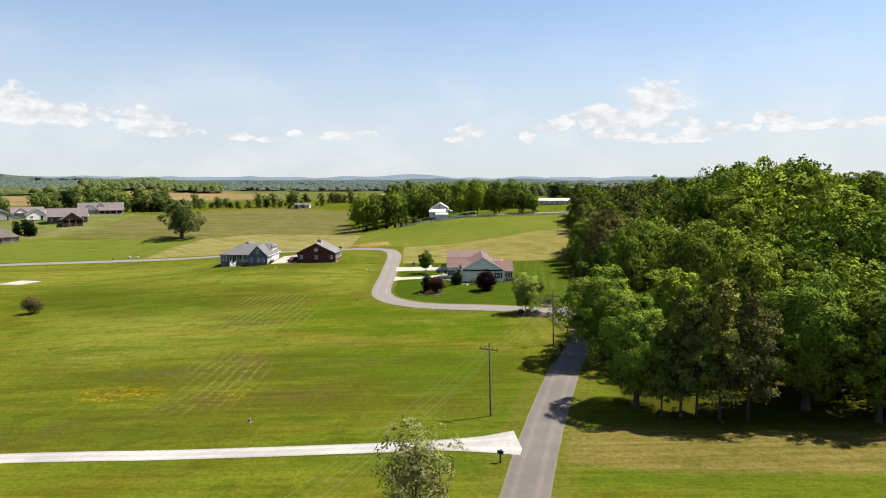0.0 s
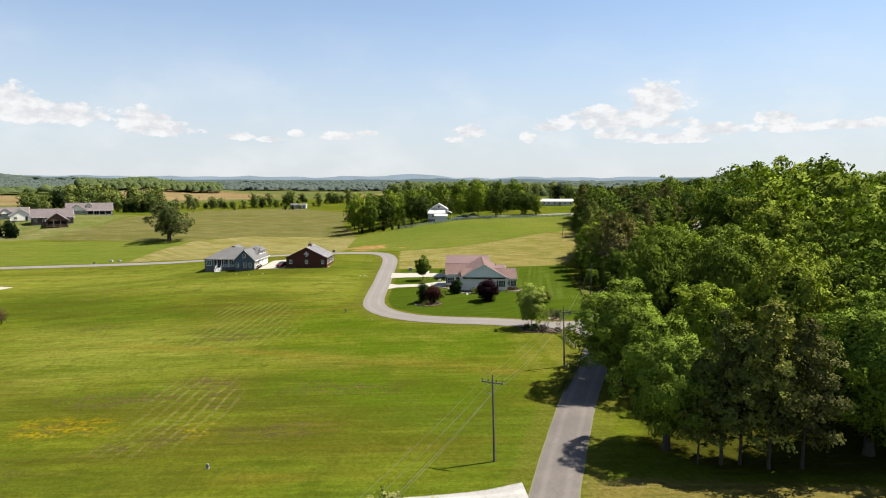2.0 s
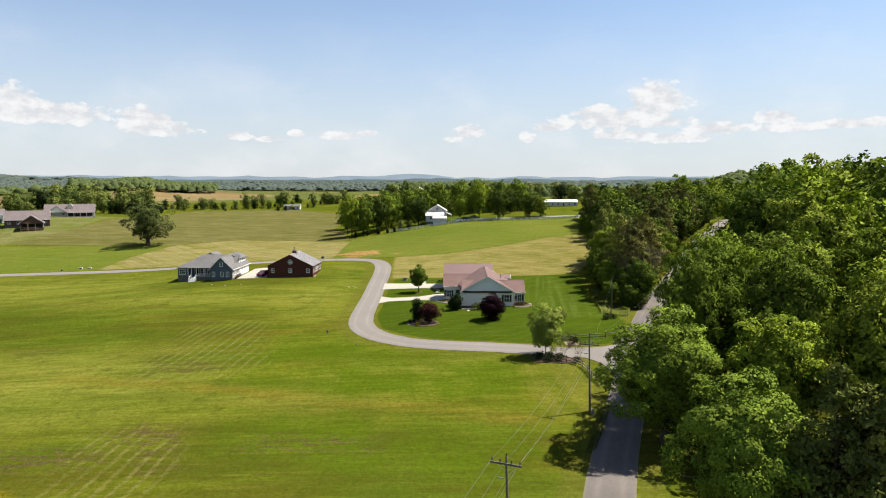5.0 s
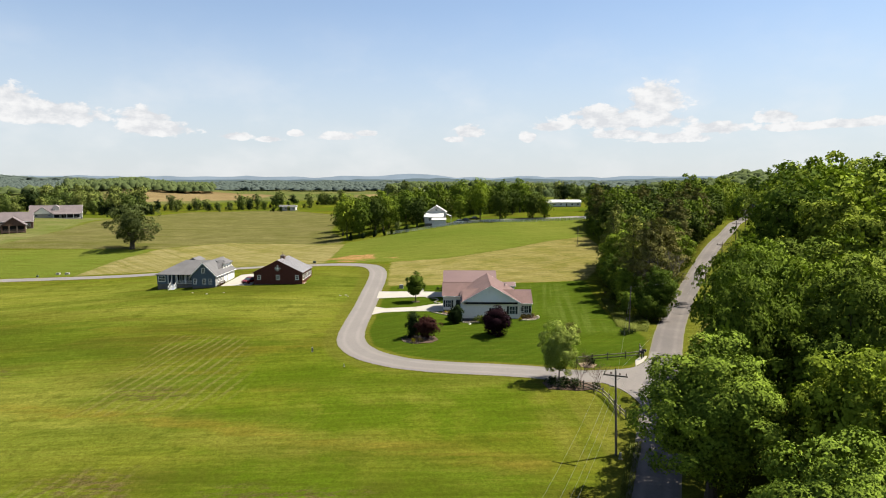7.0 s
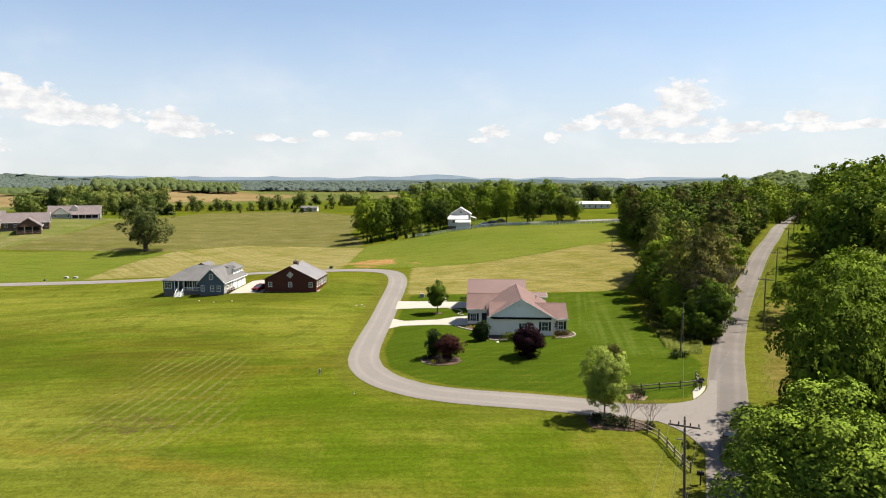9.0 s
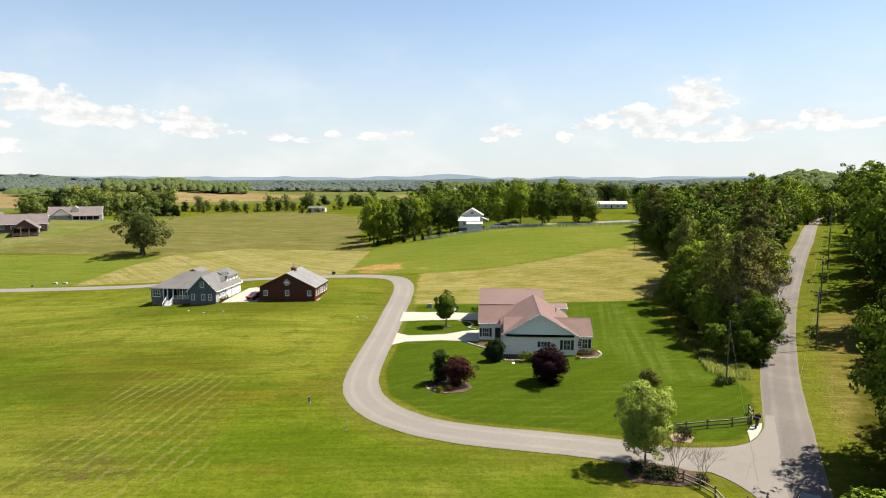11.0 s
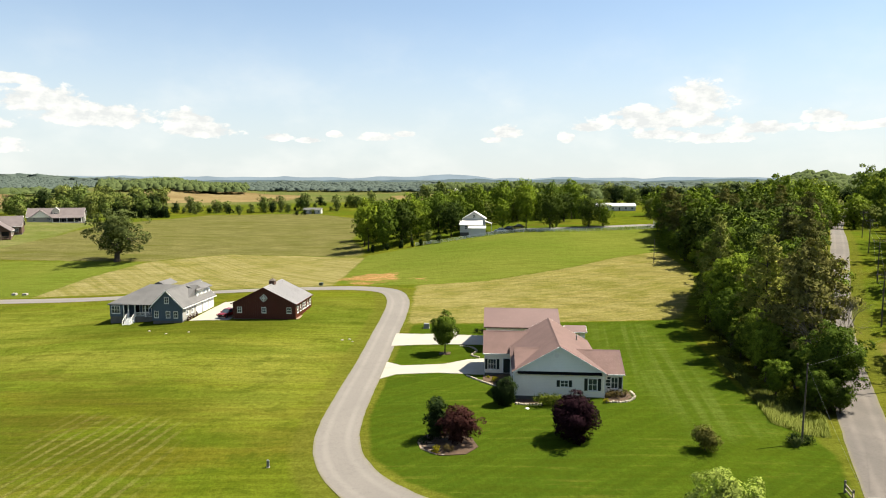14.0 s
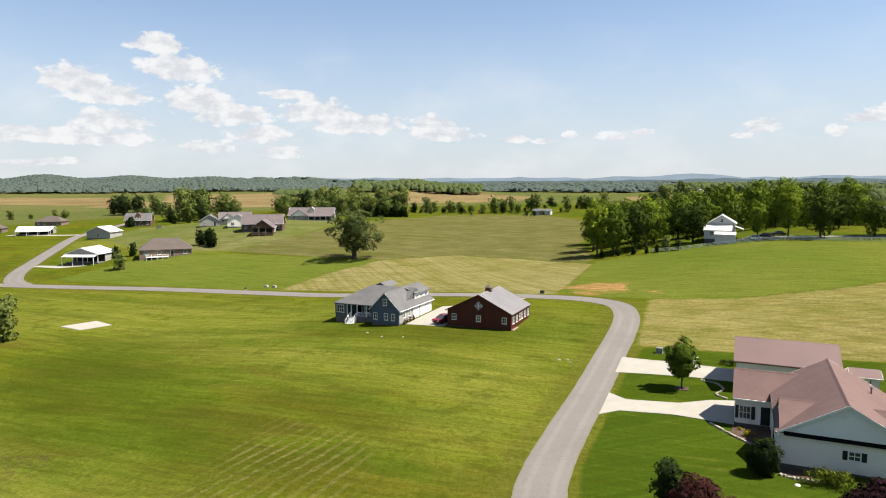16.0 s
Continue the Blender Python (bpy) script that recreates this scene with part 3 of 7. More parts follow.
        me.from_pydata(self.v, [], self.f)
        bm = bmesh.new()
        bm.from_mesh(me)
        bmesh.ops.recalc_face_normals(bm, faces=bm.faces)
        bm.to_mesh(me)
        bm.free()
        return me


def part(name, shape, material, parent=None, label=""):
    """One mesh object, under a thing or a part."""
    me = shape.mesh(name) if isinstance(shape, Shape) else shape
    if not me.materials:
        me.materials.append(M[material])
    ob = new(name, me)
    if parent:
        ob.parent = parent
    return tagged(ob, label)


def thing(name, label, category, x=0.0, y=0.0, z=0.0, turn=0.0, group="", kind=""):
    ob = new(name)
    ob.empty_display_size = 0.3
    ob.matrix_basis = pose(x, y, z, 0, 0, turn)
    return tagged(ob, label, category, group, kind)


def quads_mesh(name, corners, material, normals=None):
    """A mesh of loose quads from an (n, 4, 3) array; normals, if any, round the shading of a clump of leaves."""
    if normals is None and isinstance(corners, tuple):
        corners, normals = corners
    n = len(corners)
    me = bpy.data.meshes.new(name)
    me.vertices.add(n * 4)
    me.vertices.foreach_set("co", corners.reshape(-1).astype(np.float32))
    me.loops.add(n * 4)
    me.loops.foreach_set("vertex_index", np.arange(n * 4, dtype=np.int32))
    me.polygons.add(n)
    me.polygons.foreach_set("loop_start", np.arange(0, n * 4, 4, dtype=np.int32))
    me.update(calc_edges=True)
    if normals is not None:
        me.polygons.foreach_set("use_smooth", np.ones(n, bool))
        me.normals_split_custom_set(np.repeat(normals, 4, 0).astype(np.float32))
    me.materials.append(M[material])
    return me


def spline(points, step=2.0):
    """Points every step metres or so on a smooth line through the given ones."""
    p = [np.array(q, float) for q in points]
    p = [2 * p[0] - p[1]] + p + [2 * p[-1] - p[-2]]
    out = []
    for a, b, c, d in zip(p, p[1:], p[2:], p[3:]):
        n = max(2, int(np.linalg.norm(c - b) / step))
        for k in range(n):
            t = k / n
            out.append(0.5 * (2 * b + (c - a) * t + (2 * a - 5 * b + 4 * c - d) * t * t + (3 * b - a - 3 * c + d) * t ** 3))
    return np.array(out + [p[-2]])


# ---- the lie of the land: centre x, y, spread and height of the rises and hollows ----
RISES = [
    (120, 250, 60, 4.23), (-146, 198, 40, 2.57), (0, 5, 60, 2.24), (-330, 450, 80, 1.78), (7, 158, 25, 1.14), (-90, 240, 30, 0.45),
    (-50, 160, 40, 0.68), (30, 150, 45, 0.5), (42, 275, 32, 2.83), (0, 330, 45, 4.42), (-47, 215, 35, 1.92), (-128, 300, 40, 1.78),
    (-214, 360, 70, 3.42), (60, 360, 50, 7.78), (-245, 385, 40, 4.0), (165, 225, 35, 6.0),
]
HOLLOWS = [
    (-17, 190, 28, -2.32), (-200, 200, 70, -4.75), (55, 305, 35, -5.55), (-110, 165, 45, -3.41), (0, 60, 60, -2.0), (40, 225, 30, -2.4),
    (-128, 250, 45, -2.97), (-180, 480, 90, -1.87), (70, 430, 60, -2.26), (-24, 234, 28, -0.67), (-47, 314, 40, -3.47),
    (150, 350, 80, -1.28), (-300, 300, 80, -1.9), (-100, 60, 60, -1.46), (120, 150, 60, -1.47),
]
# far ridges: bearing (degrees, east of north), distance, half length along the bearing's turn, depth, height
RIDGES = [(-54, 2500, 14.5, 420, 43), (-27.5, 1350, 7.5, 230, 20), (-38, 2900, 12, 500, 34), (26.5, 1000, 9, 190, 30), (8, 3200, 40, 700, 16), (2, 1300, 9, 190, 14), (-15, 2300, 10, 350, 18)]


def land(x, y):
    """Height of the ground at x, y (numbers or arrays)."""
    x, y = np.asarray(x, float), np.asarray(y, float)
    near = -1.04 + 1.518 * x / 100 + 2.361 * y / 100
    for cx, cy, s, h in RISES + HOLLOWS:
        near = near + h * np.exp(-((x - cx) ** 2 + (y - cy) ** 2) / (2 * s * s))
    r = np.hypot(x, y - 40)
    far = 7.0 + 2.5 * np.sin(x / 260 + 1.0) * np.cos(y / 310) + 1.5 * np.sin((x + y) / 140)
    bearing = np.degrees(np.arctan2(x, y - 40))
    for b, d, w, s, h in RIDGES:
        far = far + h * np.exp(-((bearing - b) / w) ** 2 - ((r - d) / s) ** 2) * (0.85 + 0.15 * np.sin(bearing * 1.1 + d))
    k = np.clip((np.hypot(x + 40, y - 230) - 420) / 330, 0, 1)
    k = k * k * (3 - 2 * k)
    return near * (1 - k) + far * k


def zat(x, y):
    return float(land(x, y))


# ---- roads ----
MAIN = spline([(-14, -60), (-4, 0), (0.85, 30), (6.85, 58.5), (10.5, 74), (14.0, 87), (17.5, 99), (23.6, 117), (31, 139), (42, 168), (61, 210.5), (91, 270), (104.3, 296), (160, 408), (201, 482), (262, 600)])
LANE = spline([(27.6, 133.6), (23, 134.4), (16.9, 135), (10.7, 136.9), (-3.3, 140.3), (-10.4, 144.3), (-15.3, 150.3), (-18.1, 158.5), (-19.3, 172),
               (-20, 190), (-20.6, 205), (-21.1, 222), (-22.3, 233), (-25.6, 241.5), (-32.5, 245.6), (-43, 246.9), (-70, 246.2), (-97.5, 244.5),
               (-127, 245.7), (-158.5, 244.3), (-190, 240), (-214, 236.5), (-250, 231)], 1.5)
RISE_ROAD = spline([(-216, 236.5), (-228, 241), (-243, 252), (-261, 270), (-289.5, 298.5), (-326, 334), (-345, 358), (-367, 391), (-400, 440)])
GRAVEL = spline([(7.6, 71.4), (4, 71.1), (-1, 71), (-13, 70.3), (-32, 69.6), (-51, 69.5), (-110, 67.5), (-160, 68)])


def strip(name, line, half, lift, material, cross=4):
    """A paved strip laid on the ground; half is a number or a function of metres along."""
    run = np.concatenate([[0], np.cumsum(np.linalg.norm(np.diff(line, axis=0), axis=1))])
    d = np.gradient(line, axis=0)
    d /= np.linalg.norm(d, axis=1)[:, None]
    side = np.stack([d[:, 1], -d[:, 0]], 1)
    s, across = Shape(), []
    for i, p in enumerate(line):
        w = half(run[i]) if callable(half) else half
        for k in range(cross + 1):
            u = 2 * k / cross - 1
            q = p + side[i] * w * (u + (0.035 * noise.noise((run[i] * 0.6, u * 9, lift * 50)) if abs(u) == 1 else 0))
            s.v.append((q[0], q[1], zat(*q) + lift - 0.05 * u * u * (lift > 0.05)))
            across.append(u)
    n = cross + 1
    s.f = [(i * n + k, i * n + k + 1, (i + 1) * n + k + 1, (i + 1) * n + k) for i in range(len(line) - 1) for k in range(cross)]
    me = s.mesh(name)
    me.attributes.new("across", "FLOAT", "POINT").data.foreach_set("value", np.array(across, np.float32))
    return part(name, me, material)


def slab(name, outline, lift, material, parent=None, label="", grid=1.5):
    """A thin poured sheet following the ground, inside an outline of x, y corners."""
    p = np.array(outline, float)
    x0, y0, x1, y1 = *p.min(0), *p.max(0)
    bm = bmesh.new()
    bm.faces.new([bm.verts.new((*q, 0)) for q in p])
    for axis, a, b in ((0, x0, x1), (1, y0, y1)):
        for k in range(1, max(2, int((b - a) / grid))):
            c = a + (b - a) * k / max(2, int((b - a) / grid))
            n = (1, 0, 0) if axis == 0 else (0, 1, 0)
            bmesh.ops.bisect_plane(bm, geom=bm.verts[:] + bm.edges[:] + bm.faces[:], plane_co=(c if axis == 0 else 0, c if axis else 0, 0), plane_no=n)
    top = bm.faces[:]
    ext = bmesh.ops.extrude_face_region(bm, geom=top)
    up = {v for v in ext["geom"] if isinstance(v, bmesh.types.BMVert)}
    for v in bm.verts:
        v.co.z = zat(v.co.x, v.co.y) + (lift if v in up else -0.12)
    bmesh.ops.recalc_face_normals(bm, faces=bm.faces)
    me = bpy.data.meshes.new(name)
    bm.to_mesh(me)
    bm.free()
    return part(name, me, material, parent, label)


# ---- ground ----
PLOTS = {
    "lawn": [[(-15.6, 164), (-13.4, 153.5), (-9, 147.6), (-3, 143.7), (11, 140.2), (20, 138.3), (26.2, 139.3), (29, 143), (32.8, 154.3), (31.6, 161.6), (30.4, 172.6),
              (32.7, 195.8), (35.1, 216.5), (10, 215), (-16.3, 213), (-16.8, 195)]],
    "mown": [[(17, 213), (27, 214), (27.5, 195), (27, 172), (28, 158), (22, 158), (18, 176), (16.5, 195)]],
    "corner": [[(9.7, 130.2), (13.5, 131), (19.2, 129.5), (20.5, 122), (19, 114), (15.5, 108), (11.6, 111.5)]],
    "cut": [[(-17.5, 213.6), (10, 215.4), (35.1, 217), (48, 250), (49.8, 291.9), (20, 263.9), (-3.5, 250.9), (-19.8, 249)]],
    "fresh": [[(-19.8, 249.4), (-3.5, 251.3), (20, 264.3), (49.8, 292.3), (58.6, 338), (26.9, 328), (6.9, 329.4), (-11.2, 323.4), (-24, 321), (-44.3, 310), (-41.6, 254), (-30, 249.6)],
              [(-220, 300), (-143, 297), (-117, 296), (-121.9, 250), (-215, 246)]],
    "hay": [[(-121.9, 250.2), (-122.1, 273.6), (-116.1, 297.2), (-95.4, 316), (-69.7, 316.4), (-44.3, 306.1), (-41.6, 250.6)]],
    "pasture": [[(-190, 303), (-143.4, 298), (-117, 297.6), (-95, 316.6), (-69.7, 317), (-46, 309), (-50, 330), (-60, 356), (-72, 470), (-130, 540), (-199.9, 530), (-212, 475), (-186.2, 352)]],
    "homes": [[(-191, 303.5), (-187, 330), (-187, 352), (-196, 385), (-206, 430), (-240, 440), (-300, 420), (-330, 380), (-300, 330), (-250, 305), (-215, 300)]],
    "soil": [[(-43.3, 262), (-36, 268), (-28.9, 269), (-24.9, 257), (-34.9, 250.5)], [(-21.7, 259), (-18.4, 259), (-18, 253.5)]],
    "rows": [[(-54, 167), (-38, 163), (-31.5, 141), (-29.5, 131), (-37, 126), (-49.5, 127), (-52, 145)], [(-43.5, 108), (-33.5, 110), (-29, 98), (-29, 86), (-34, 82.5), (-40, 82.5), (-42, 95)]],
    "bright": [[(-90, 188), (-60, 180), (-46, 182), (-50, 200), (-78, 200), (-100, 196)], [(-150, 190), (-126, 194), (-100, 193), (-78, 204), (-86, 229), (-122, 234), (-160, 238), (-215, 232)], [(-52, 190), (-38, 170), (-27, 165), (-24, 190), (-26, 225), (-36, 235), (-34, 205), (-50, 200)], [(-95, 151), (-75, 145), (-53, 146), (-36, 125), (-22, 122), (-8, 114.5), (-31, 112.7), (-50, 112), (-62, 104), (-80, 120)], [(-30, 118), (-12, 128), (8, 133), (2, 126), (-14, 120)], [(-300, 300), (-225, 296), (-196, 304), (-190, 350), (-205, 400), (-250, 440), (-330, 420)]],
    "dry": [[(-75, 78), (-30, 76), (4, 84), (12, 100), (2, 112), (-30, 113), (-70, 104)], [(-60, 176), (-40, 172), (-36, 150), (-60, 146)]],
    "scar": [[(-57.2, 102.8), (-47.4, 104), (-38, 103), (-36, 100), (-48.1, 97.4), (-54.8, 99.3)], [(-41, 85.4), (-34.8, 88.5), (-31, 88), (-33.4, 84.2), (-39.3, 83)], [(-43, 108.6), (-33, 110), (-29.5, 98), (-32, 97), (-36, 103)], [(-28, 90.5), (-16, 91.5), (-14, 88), (-25.3, 86.2)], [(-24, 106), (-8, 105), (-8, 101), (-24, 102)], [(-81.5, 148.5), (-73, 149), (-68.8, 145.6), (-74.2, 144.1)], [(-56, 92.8), (-45.4, 91.9), (-44.3, 90), (-54, 90.2)], [(-62, 77), (-49, 76.4), (-47, 74.6), (-62, 73.6)], [(-62, 80), (-46, 79.6), (-46, 78.4), (-62, 78.6)], [(-50, 137), (-40, 136), (-36, 131), (-44, 130)]],
    "flowers": [[(-56, 93.6), (-50.5, 94.4), (-43.5, 93.2), (-41, 89.5), (-46.4, 88.3), (-54, 88.7)], [(-33.6, 90.4), (-30.1, 91.4), (-28.4, 89), (-31, 87.4)]],
    "damp": [[(-86, 216), (-77.7, 216.5), (-60, 212.4), (-37, 215), (-31.9, 207), (-45, 202), (-58, 200.3), (-76.2, 203), (-88, 208)], [(-123, 191), (-98, 185), (-75, 172), (-58, 163), (-56, 157), (-78, 153), (-98, 159), (-118, 170)], [(-32.7, 110.4), (-19.8, 111.6), (-3.1, 108.3), (8, 104), (6, 98), (-13.8, 96), (-28, 95)], [(-60, 72.5), (-25, 73), (-26, 77), (-60, 80)]],
    "lush": [[(-30.8, 147), (-16.7, 142), (6, 134), (16, 131), (8, 116), (-12, 115.5), (-31, 121.7), (-33, 137)], [(-28, 114), (-8, 109.6), (6, 107), (11, 100), (2, 95), (-12, 97), (-25, 104)]],
    "track": [[(-62, 131.4), (-42, 126.8), (-22, 120.2), (6, 112), (13, 109), (5, 109.4), (-23, 117.4), (-42, 124), (-62, 128)]],
    "yard": [[(14, 76), (12, 66), (22, 63.5), (60, 62), (90, 64), (80, 74), (40, 73)], [(60.6, 196.8), (49.6, 171.6), (43.1, 157.0), (38.0, 144.3), (37.7, 139.2), (42.2, 141.3), (51.4, 157.6), (65.5, 183.8), (70.1, 200.3)]],
    "straw": [[(-640, 560), (-400, 620), (-430, 760), (-720, 800)], [(-430, 700), (-255, 740), (-320, 1200), (-580, 1200)], [(-150, 950), (10, 960), (0, 1210), (-170, 1180)], [(-900, 610), (-660, 600), (-760, 720), (-1160, 1006), (-1420, 960)], [(-600, 650), (-430, 700), (-900, 1180), (-1330, 1310)]],
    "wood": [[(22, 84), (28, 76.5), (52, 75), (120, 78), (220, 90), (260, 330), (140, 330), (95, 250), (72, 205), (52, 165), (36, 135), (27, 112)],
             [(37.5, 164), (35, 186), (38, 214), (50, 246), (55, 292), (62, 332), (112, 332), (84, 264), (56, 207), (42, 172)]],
}


def signed(px, py, outline):
    """Distance to an outline, positive inside."""
    best, inside = np.full(px.shape, 1e9), np.zeros(px.shape, bool)
    for (ax, ay), (bx, by) in zip(outline, outline[1:] + outline[:1]):
        ex, ey = bx - ax, by - ay
        t = np.clip(((px - ax) * ex + (py - ay) * ey) / (ex * ex + ey * ey), 0, 1)
        best = np.minimum(best, np.hypot(px - ax - ex * t, py - ay - ey * t))
        cross = (ay > py) != (by > py)
        with np.errstate(divide="ignore", invalid="ignore"):
            inside ^= cross & (px < (bx - ax) * (py - ay) / (by - ay) + ax)
    return np.where(inside, best, -best)


def grades(lo, hi, fine, edge, ratio=1.09):
    """Grid lines, fine between lo and hi, then wider and wider to the edges."""
    mid = list(np.arange(lo, hi + fine, fine))
    up, step = [mid[-1]], fine
    while up[-1] < edge:
        step *= ratio
        up.append(up[-1] + step)
    down, step = [mid[0]], fine
    while down[-1] > -edge:
        step *= ratio
        down.append(down[-1] - step)
    return np.array(down[:0:-1] + mid + up[1:])


def build_ground():
    xs, ys = grades(-230, 130, 2.0, 4900), grades(40, 345, 2.0, 4900)
    gx, gy = np.meshgrid(xs, ys)
    px, py = gx.ravel(), gy.ravel()
    co = np.stack([px, py, land(px, py)], 1)
    nx, ny = len(xs), len(ys)
    i = (np.arange(ny - 1)[:, None] * nx + np.arange(nx - 1)[None, :]).ravel()
    faces = np.stack([i, i + 1, i + nx + 1, i + nx], 1)
    me = bpy.data.meshes.new("ground")
    me.vertices.add(len(co))
    me.vertices.foreach_set("co", co.ravel().astype(np.float32))
    me.loops.add(faces.size)
    me.loops.foreach_set("vertex_index", faces.ravel().astype(np.int32))
    me.polygons.add(len(faces))
    me.polygons.foreach_set("loop_start", np.arange(0, faces.size, 4, dtype=np.int32))
    me.polygons.foreach_set("use_smooth", np.ones(len(faces), bool))
    me.update(calc_edges=True)
    fields = {k: np.max([signed(px, py, o) for o in v], 0) for k, v in PLOTS.items()}
    gap = np.full(px.shape, 1e9)
    for line, half in ((MAIN, 2.4), (LANE, 2.5), (RISE_ROAD, 2.8)):
        for q in line[::2]:
            gap = np.minimum(gap, np.hypot(px - q[0], py - q[1]) - half)
    fields["verge"] = 2.6 - gap
    fields["far"] = np.hypot(px + 60, py - 230) - 460
    for k, v in fields.items():
        me.attributes.new(k, "FLOAT", "POINT").data.foreach_set("value", np.clip(v, -60, 60).astype(np.float32))
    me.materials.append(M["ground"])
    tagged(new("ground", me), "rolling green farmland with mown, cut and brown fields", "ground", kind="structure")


build_ground()
tagged(strip("road", MAIN, 2.43, 0.07, "asphalt"), "narrow worn grey asphalt country road", "road", kind="structure")
tagged(strip("lane", LANE, 2.5, 0.05, "lane"), "pale curving asphalt residential lane", "road", kind="structure")
tagged(strip("rising_road", RISE_ROAD, 3.0, 0.09, "lane"), "pale asphalt road climbing past houses", "road", kind="structure")
tagged(strip("gravel_drive", GRAVEL, lambda s: 1.35 + 2.2 * max(0, 1 - s / 12) ** 2, 0.045, "gravel"), "white crushed gravel driveway", "driveway", kind="structure")
tagged(slab("driveway", [(-18.4, 198.6), (-14, 199.4), (-8, 200.0), (-2.1, 199.6), (-2.1, 205.6), (-7.6, 206.2), (-7.6, 210.4), (-9.0, 210.4), (-9.0, 206.8), (-14, 206.4), (-18.7, 206.4)], 0.06, "concrete"),
       "pale concrete driveway to the rear garage", "driveway", kind="structure")
tagged(slab("driveway", [(-17.2, 180.6), (-15.2, 182.8), (-9, 183.4), (-2.1, 182.0), (-2.1, 191.3), (-5.0, 190.6), (-8.5, 188.2), (-15, 187.4), (-17.6, 189.4)], 0.06, "concrete"),
       "pale concrete driveway to the attached garage", "driveway", kind="structure")
tagged(slab("driveway", [(-61.6, 213.6), (-53.4, 213.6), (-53.4, 231), (-46.5, 244.0), (-51.5, 244.0), (-57.5, 232.5), (-61.6, 231)], 0.05, "concrete"),
       "white concrete apron between house and barn", "driveway", kind="structure")
tagged(slab("concrete_pad", [(-144.5, 199.6), (-136.4, 198.6), (-133.6, 204.6), (-141.4, 206.6)], 0.08, "concrete"), "bare pale concrete pad in the meadow", "pad", kind="structure")
north_corner = spline([(18.0, 137.1), (21.6, 137.2), (24.4, 137.6), (26.6, 138.6), (28.0, 140.0), (29.7, 142.6), (31.2, 146.0)], 0.8)
south_corner = spline([(24.4, 118.6), (24.0, 122.0), (23.6, 125.6), (22.9, 128.8), (21.4, 131.4), (19.4, 132.8), (16.6, 132.9)], 0.8)
tagged(slab("lane_mouth", [tuple(q) for q in north_corner] + [(32.2, 146.0), (31.0, 138.0), (26.4, 124.6), (25.0, 118.6)] + [tuple(q) for q in south_corner] + [(16.6, 135.0), (18.0, 136.0)], 0.058, "lane", grid=3),
       "flared asphalt mouth where the lane meets the road", "road", kind="structure")
tagged(slab("concrete_pad", [(26.9, 139.0), (28.1, 140.3), (29.2, 142.0), (30.0, 143.8), (28.5, 143.0), (27.5, 141.4)], 0.075, "concrete"), "small concrete apron under the mailboxes", "pad", kind="structure")
for outline in ([(-250, 262), (-236, 262.5), (-229, 268), (-229, 270), (-237, 266.4), (-250, 264.6)], [(-392, 338), (-340, 346), (-340, 350), (-392, 343)]):
    tagged(slab("driveway", outline, 0.06, "concrete", grid=3), "pale driveway branching off the rising road", "driveway", kind="structure")


# ---- far hills, beyond the fields ----
def far_hills(name, dist, base, lift, seed, color, glow):
    s = Shape()
    n = 260
    for i in range(n + 1):
        b = radians(-100 + 200 * i / n)
        h = base + lift * (0.5 + 0.5 * noise.fractal((i * 0.19, seed, 0), 1.0, 2.0, 5)) + lift * 0.9 * max(0, noise.noise((i * 0.10, seed + 9, 0)))
        for z, d in ((-30, 0), (h * 0.6, 0), (h, 60)):
            s.v.append((math.sin(b) * (dist + d), math.cos(b) * (dist + d), z))
    s.f = [(i * 3 + k, i * 3 + 3 + k, i * 3 + 4 + k, i * 3 + 1 + k) for i in range(n) for k in range(2)]
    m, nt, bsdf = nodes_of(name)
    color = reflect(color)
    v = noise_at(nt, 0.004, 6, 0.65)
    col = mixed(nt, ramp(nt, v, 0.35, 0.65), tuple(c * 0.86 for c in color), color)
    # distance haze is put in as blue emission: the hills light themselves
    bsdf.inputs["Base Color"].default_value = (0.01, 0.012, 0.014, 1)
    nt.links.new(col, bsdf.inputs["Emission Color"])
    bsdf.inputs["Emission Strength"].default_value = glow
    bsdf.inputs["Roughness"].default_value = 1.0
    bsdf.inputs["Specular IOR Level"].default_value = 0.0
    M[name] = m
    tagged(part(name, s, name), "wooded backdrop hills with blue haze put in as glow", "hills", kind="structure")


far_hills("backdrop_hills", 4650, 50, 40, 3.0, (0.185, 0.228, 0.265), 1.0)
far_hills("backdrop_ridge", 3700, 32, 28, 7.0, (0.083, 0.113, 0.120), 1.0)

# ---- trees and shrubs ----
def unit(rng, n, up=0.0):
    d = rng.normal(size=(n, 3))
    d[:, 2] += up
    return d / np.linalg.norm(d, axis=1)[:, None]


def leaf_quads(rng, pos, normal, size, aspect=0.72, curl=0.25):
    """Pointed leaf sprays: one quad each, folded a little, facing along its normal."""
    n = len(pos)
    nn = normal / np.linalg.norm(normal, axis=1)[:, None]
    u = np.cross(nn, rng.normal(size=(n, 3)))
    u /= np.linalg.norm(u, axis=1)[:, None] + 1e-9
    w = np.cross(nn, u)
    s = (size * rng.uniform(0.6, 1.35, n))[:, None]
    a, b = u * s * 0.5, w * s * 0.5 * aspect
    drop = nn * s * curl * rng.uniform(0.2, 1, n)[:, None]
    return np.stack([pos - a - drop, pos - b * rng.uniform(0.6, 1.2, n)[:, None], pos + a - drop, pos + b * rng.uniform(0.6, 1.2, n)[:, None]], 1)


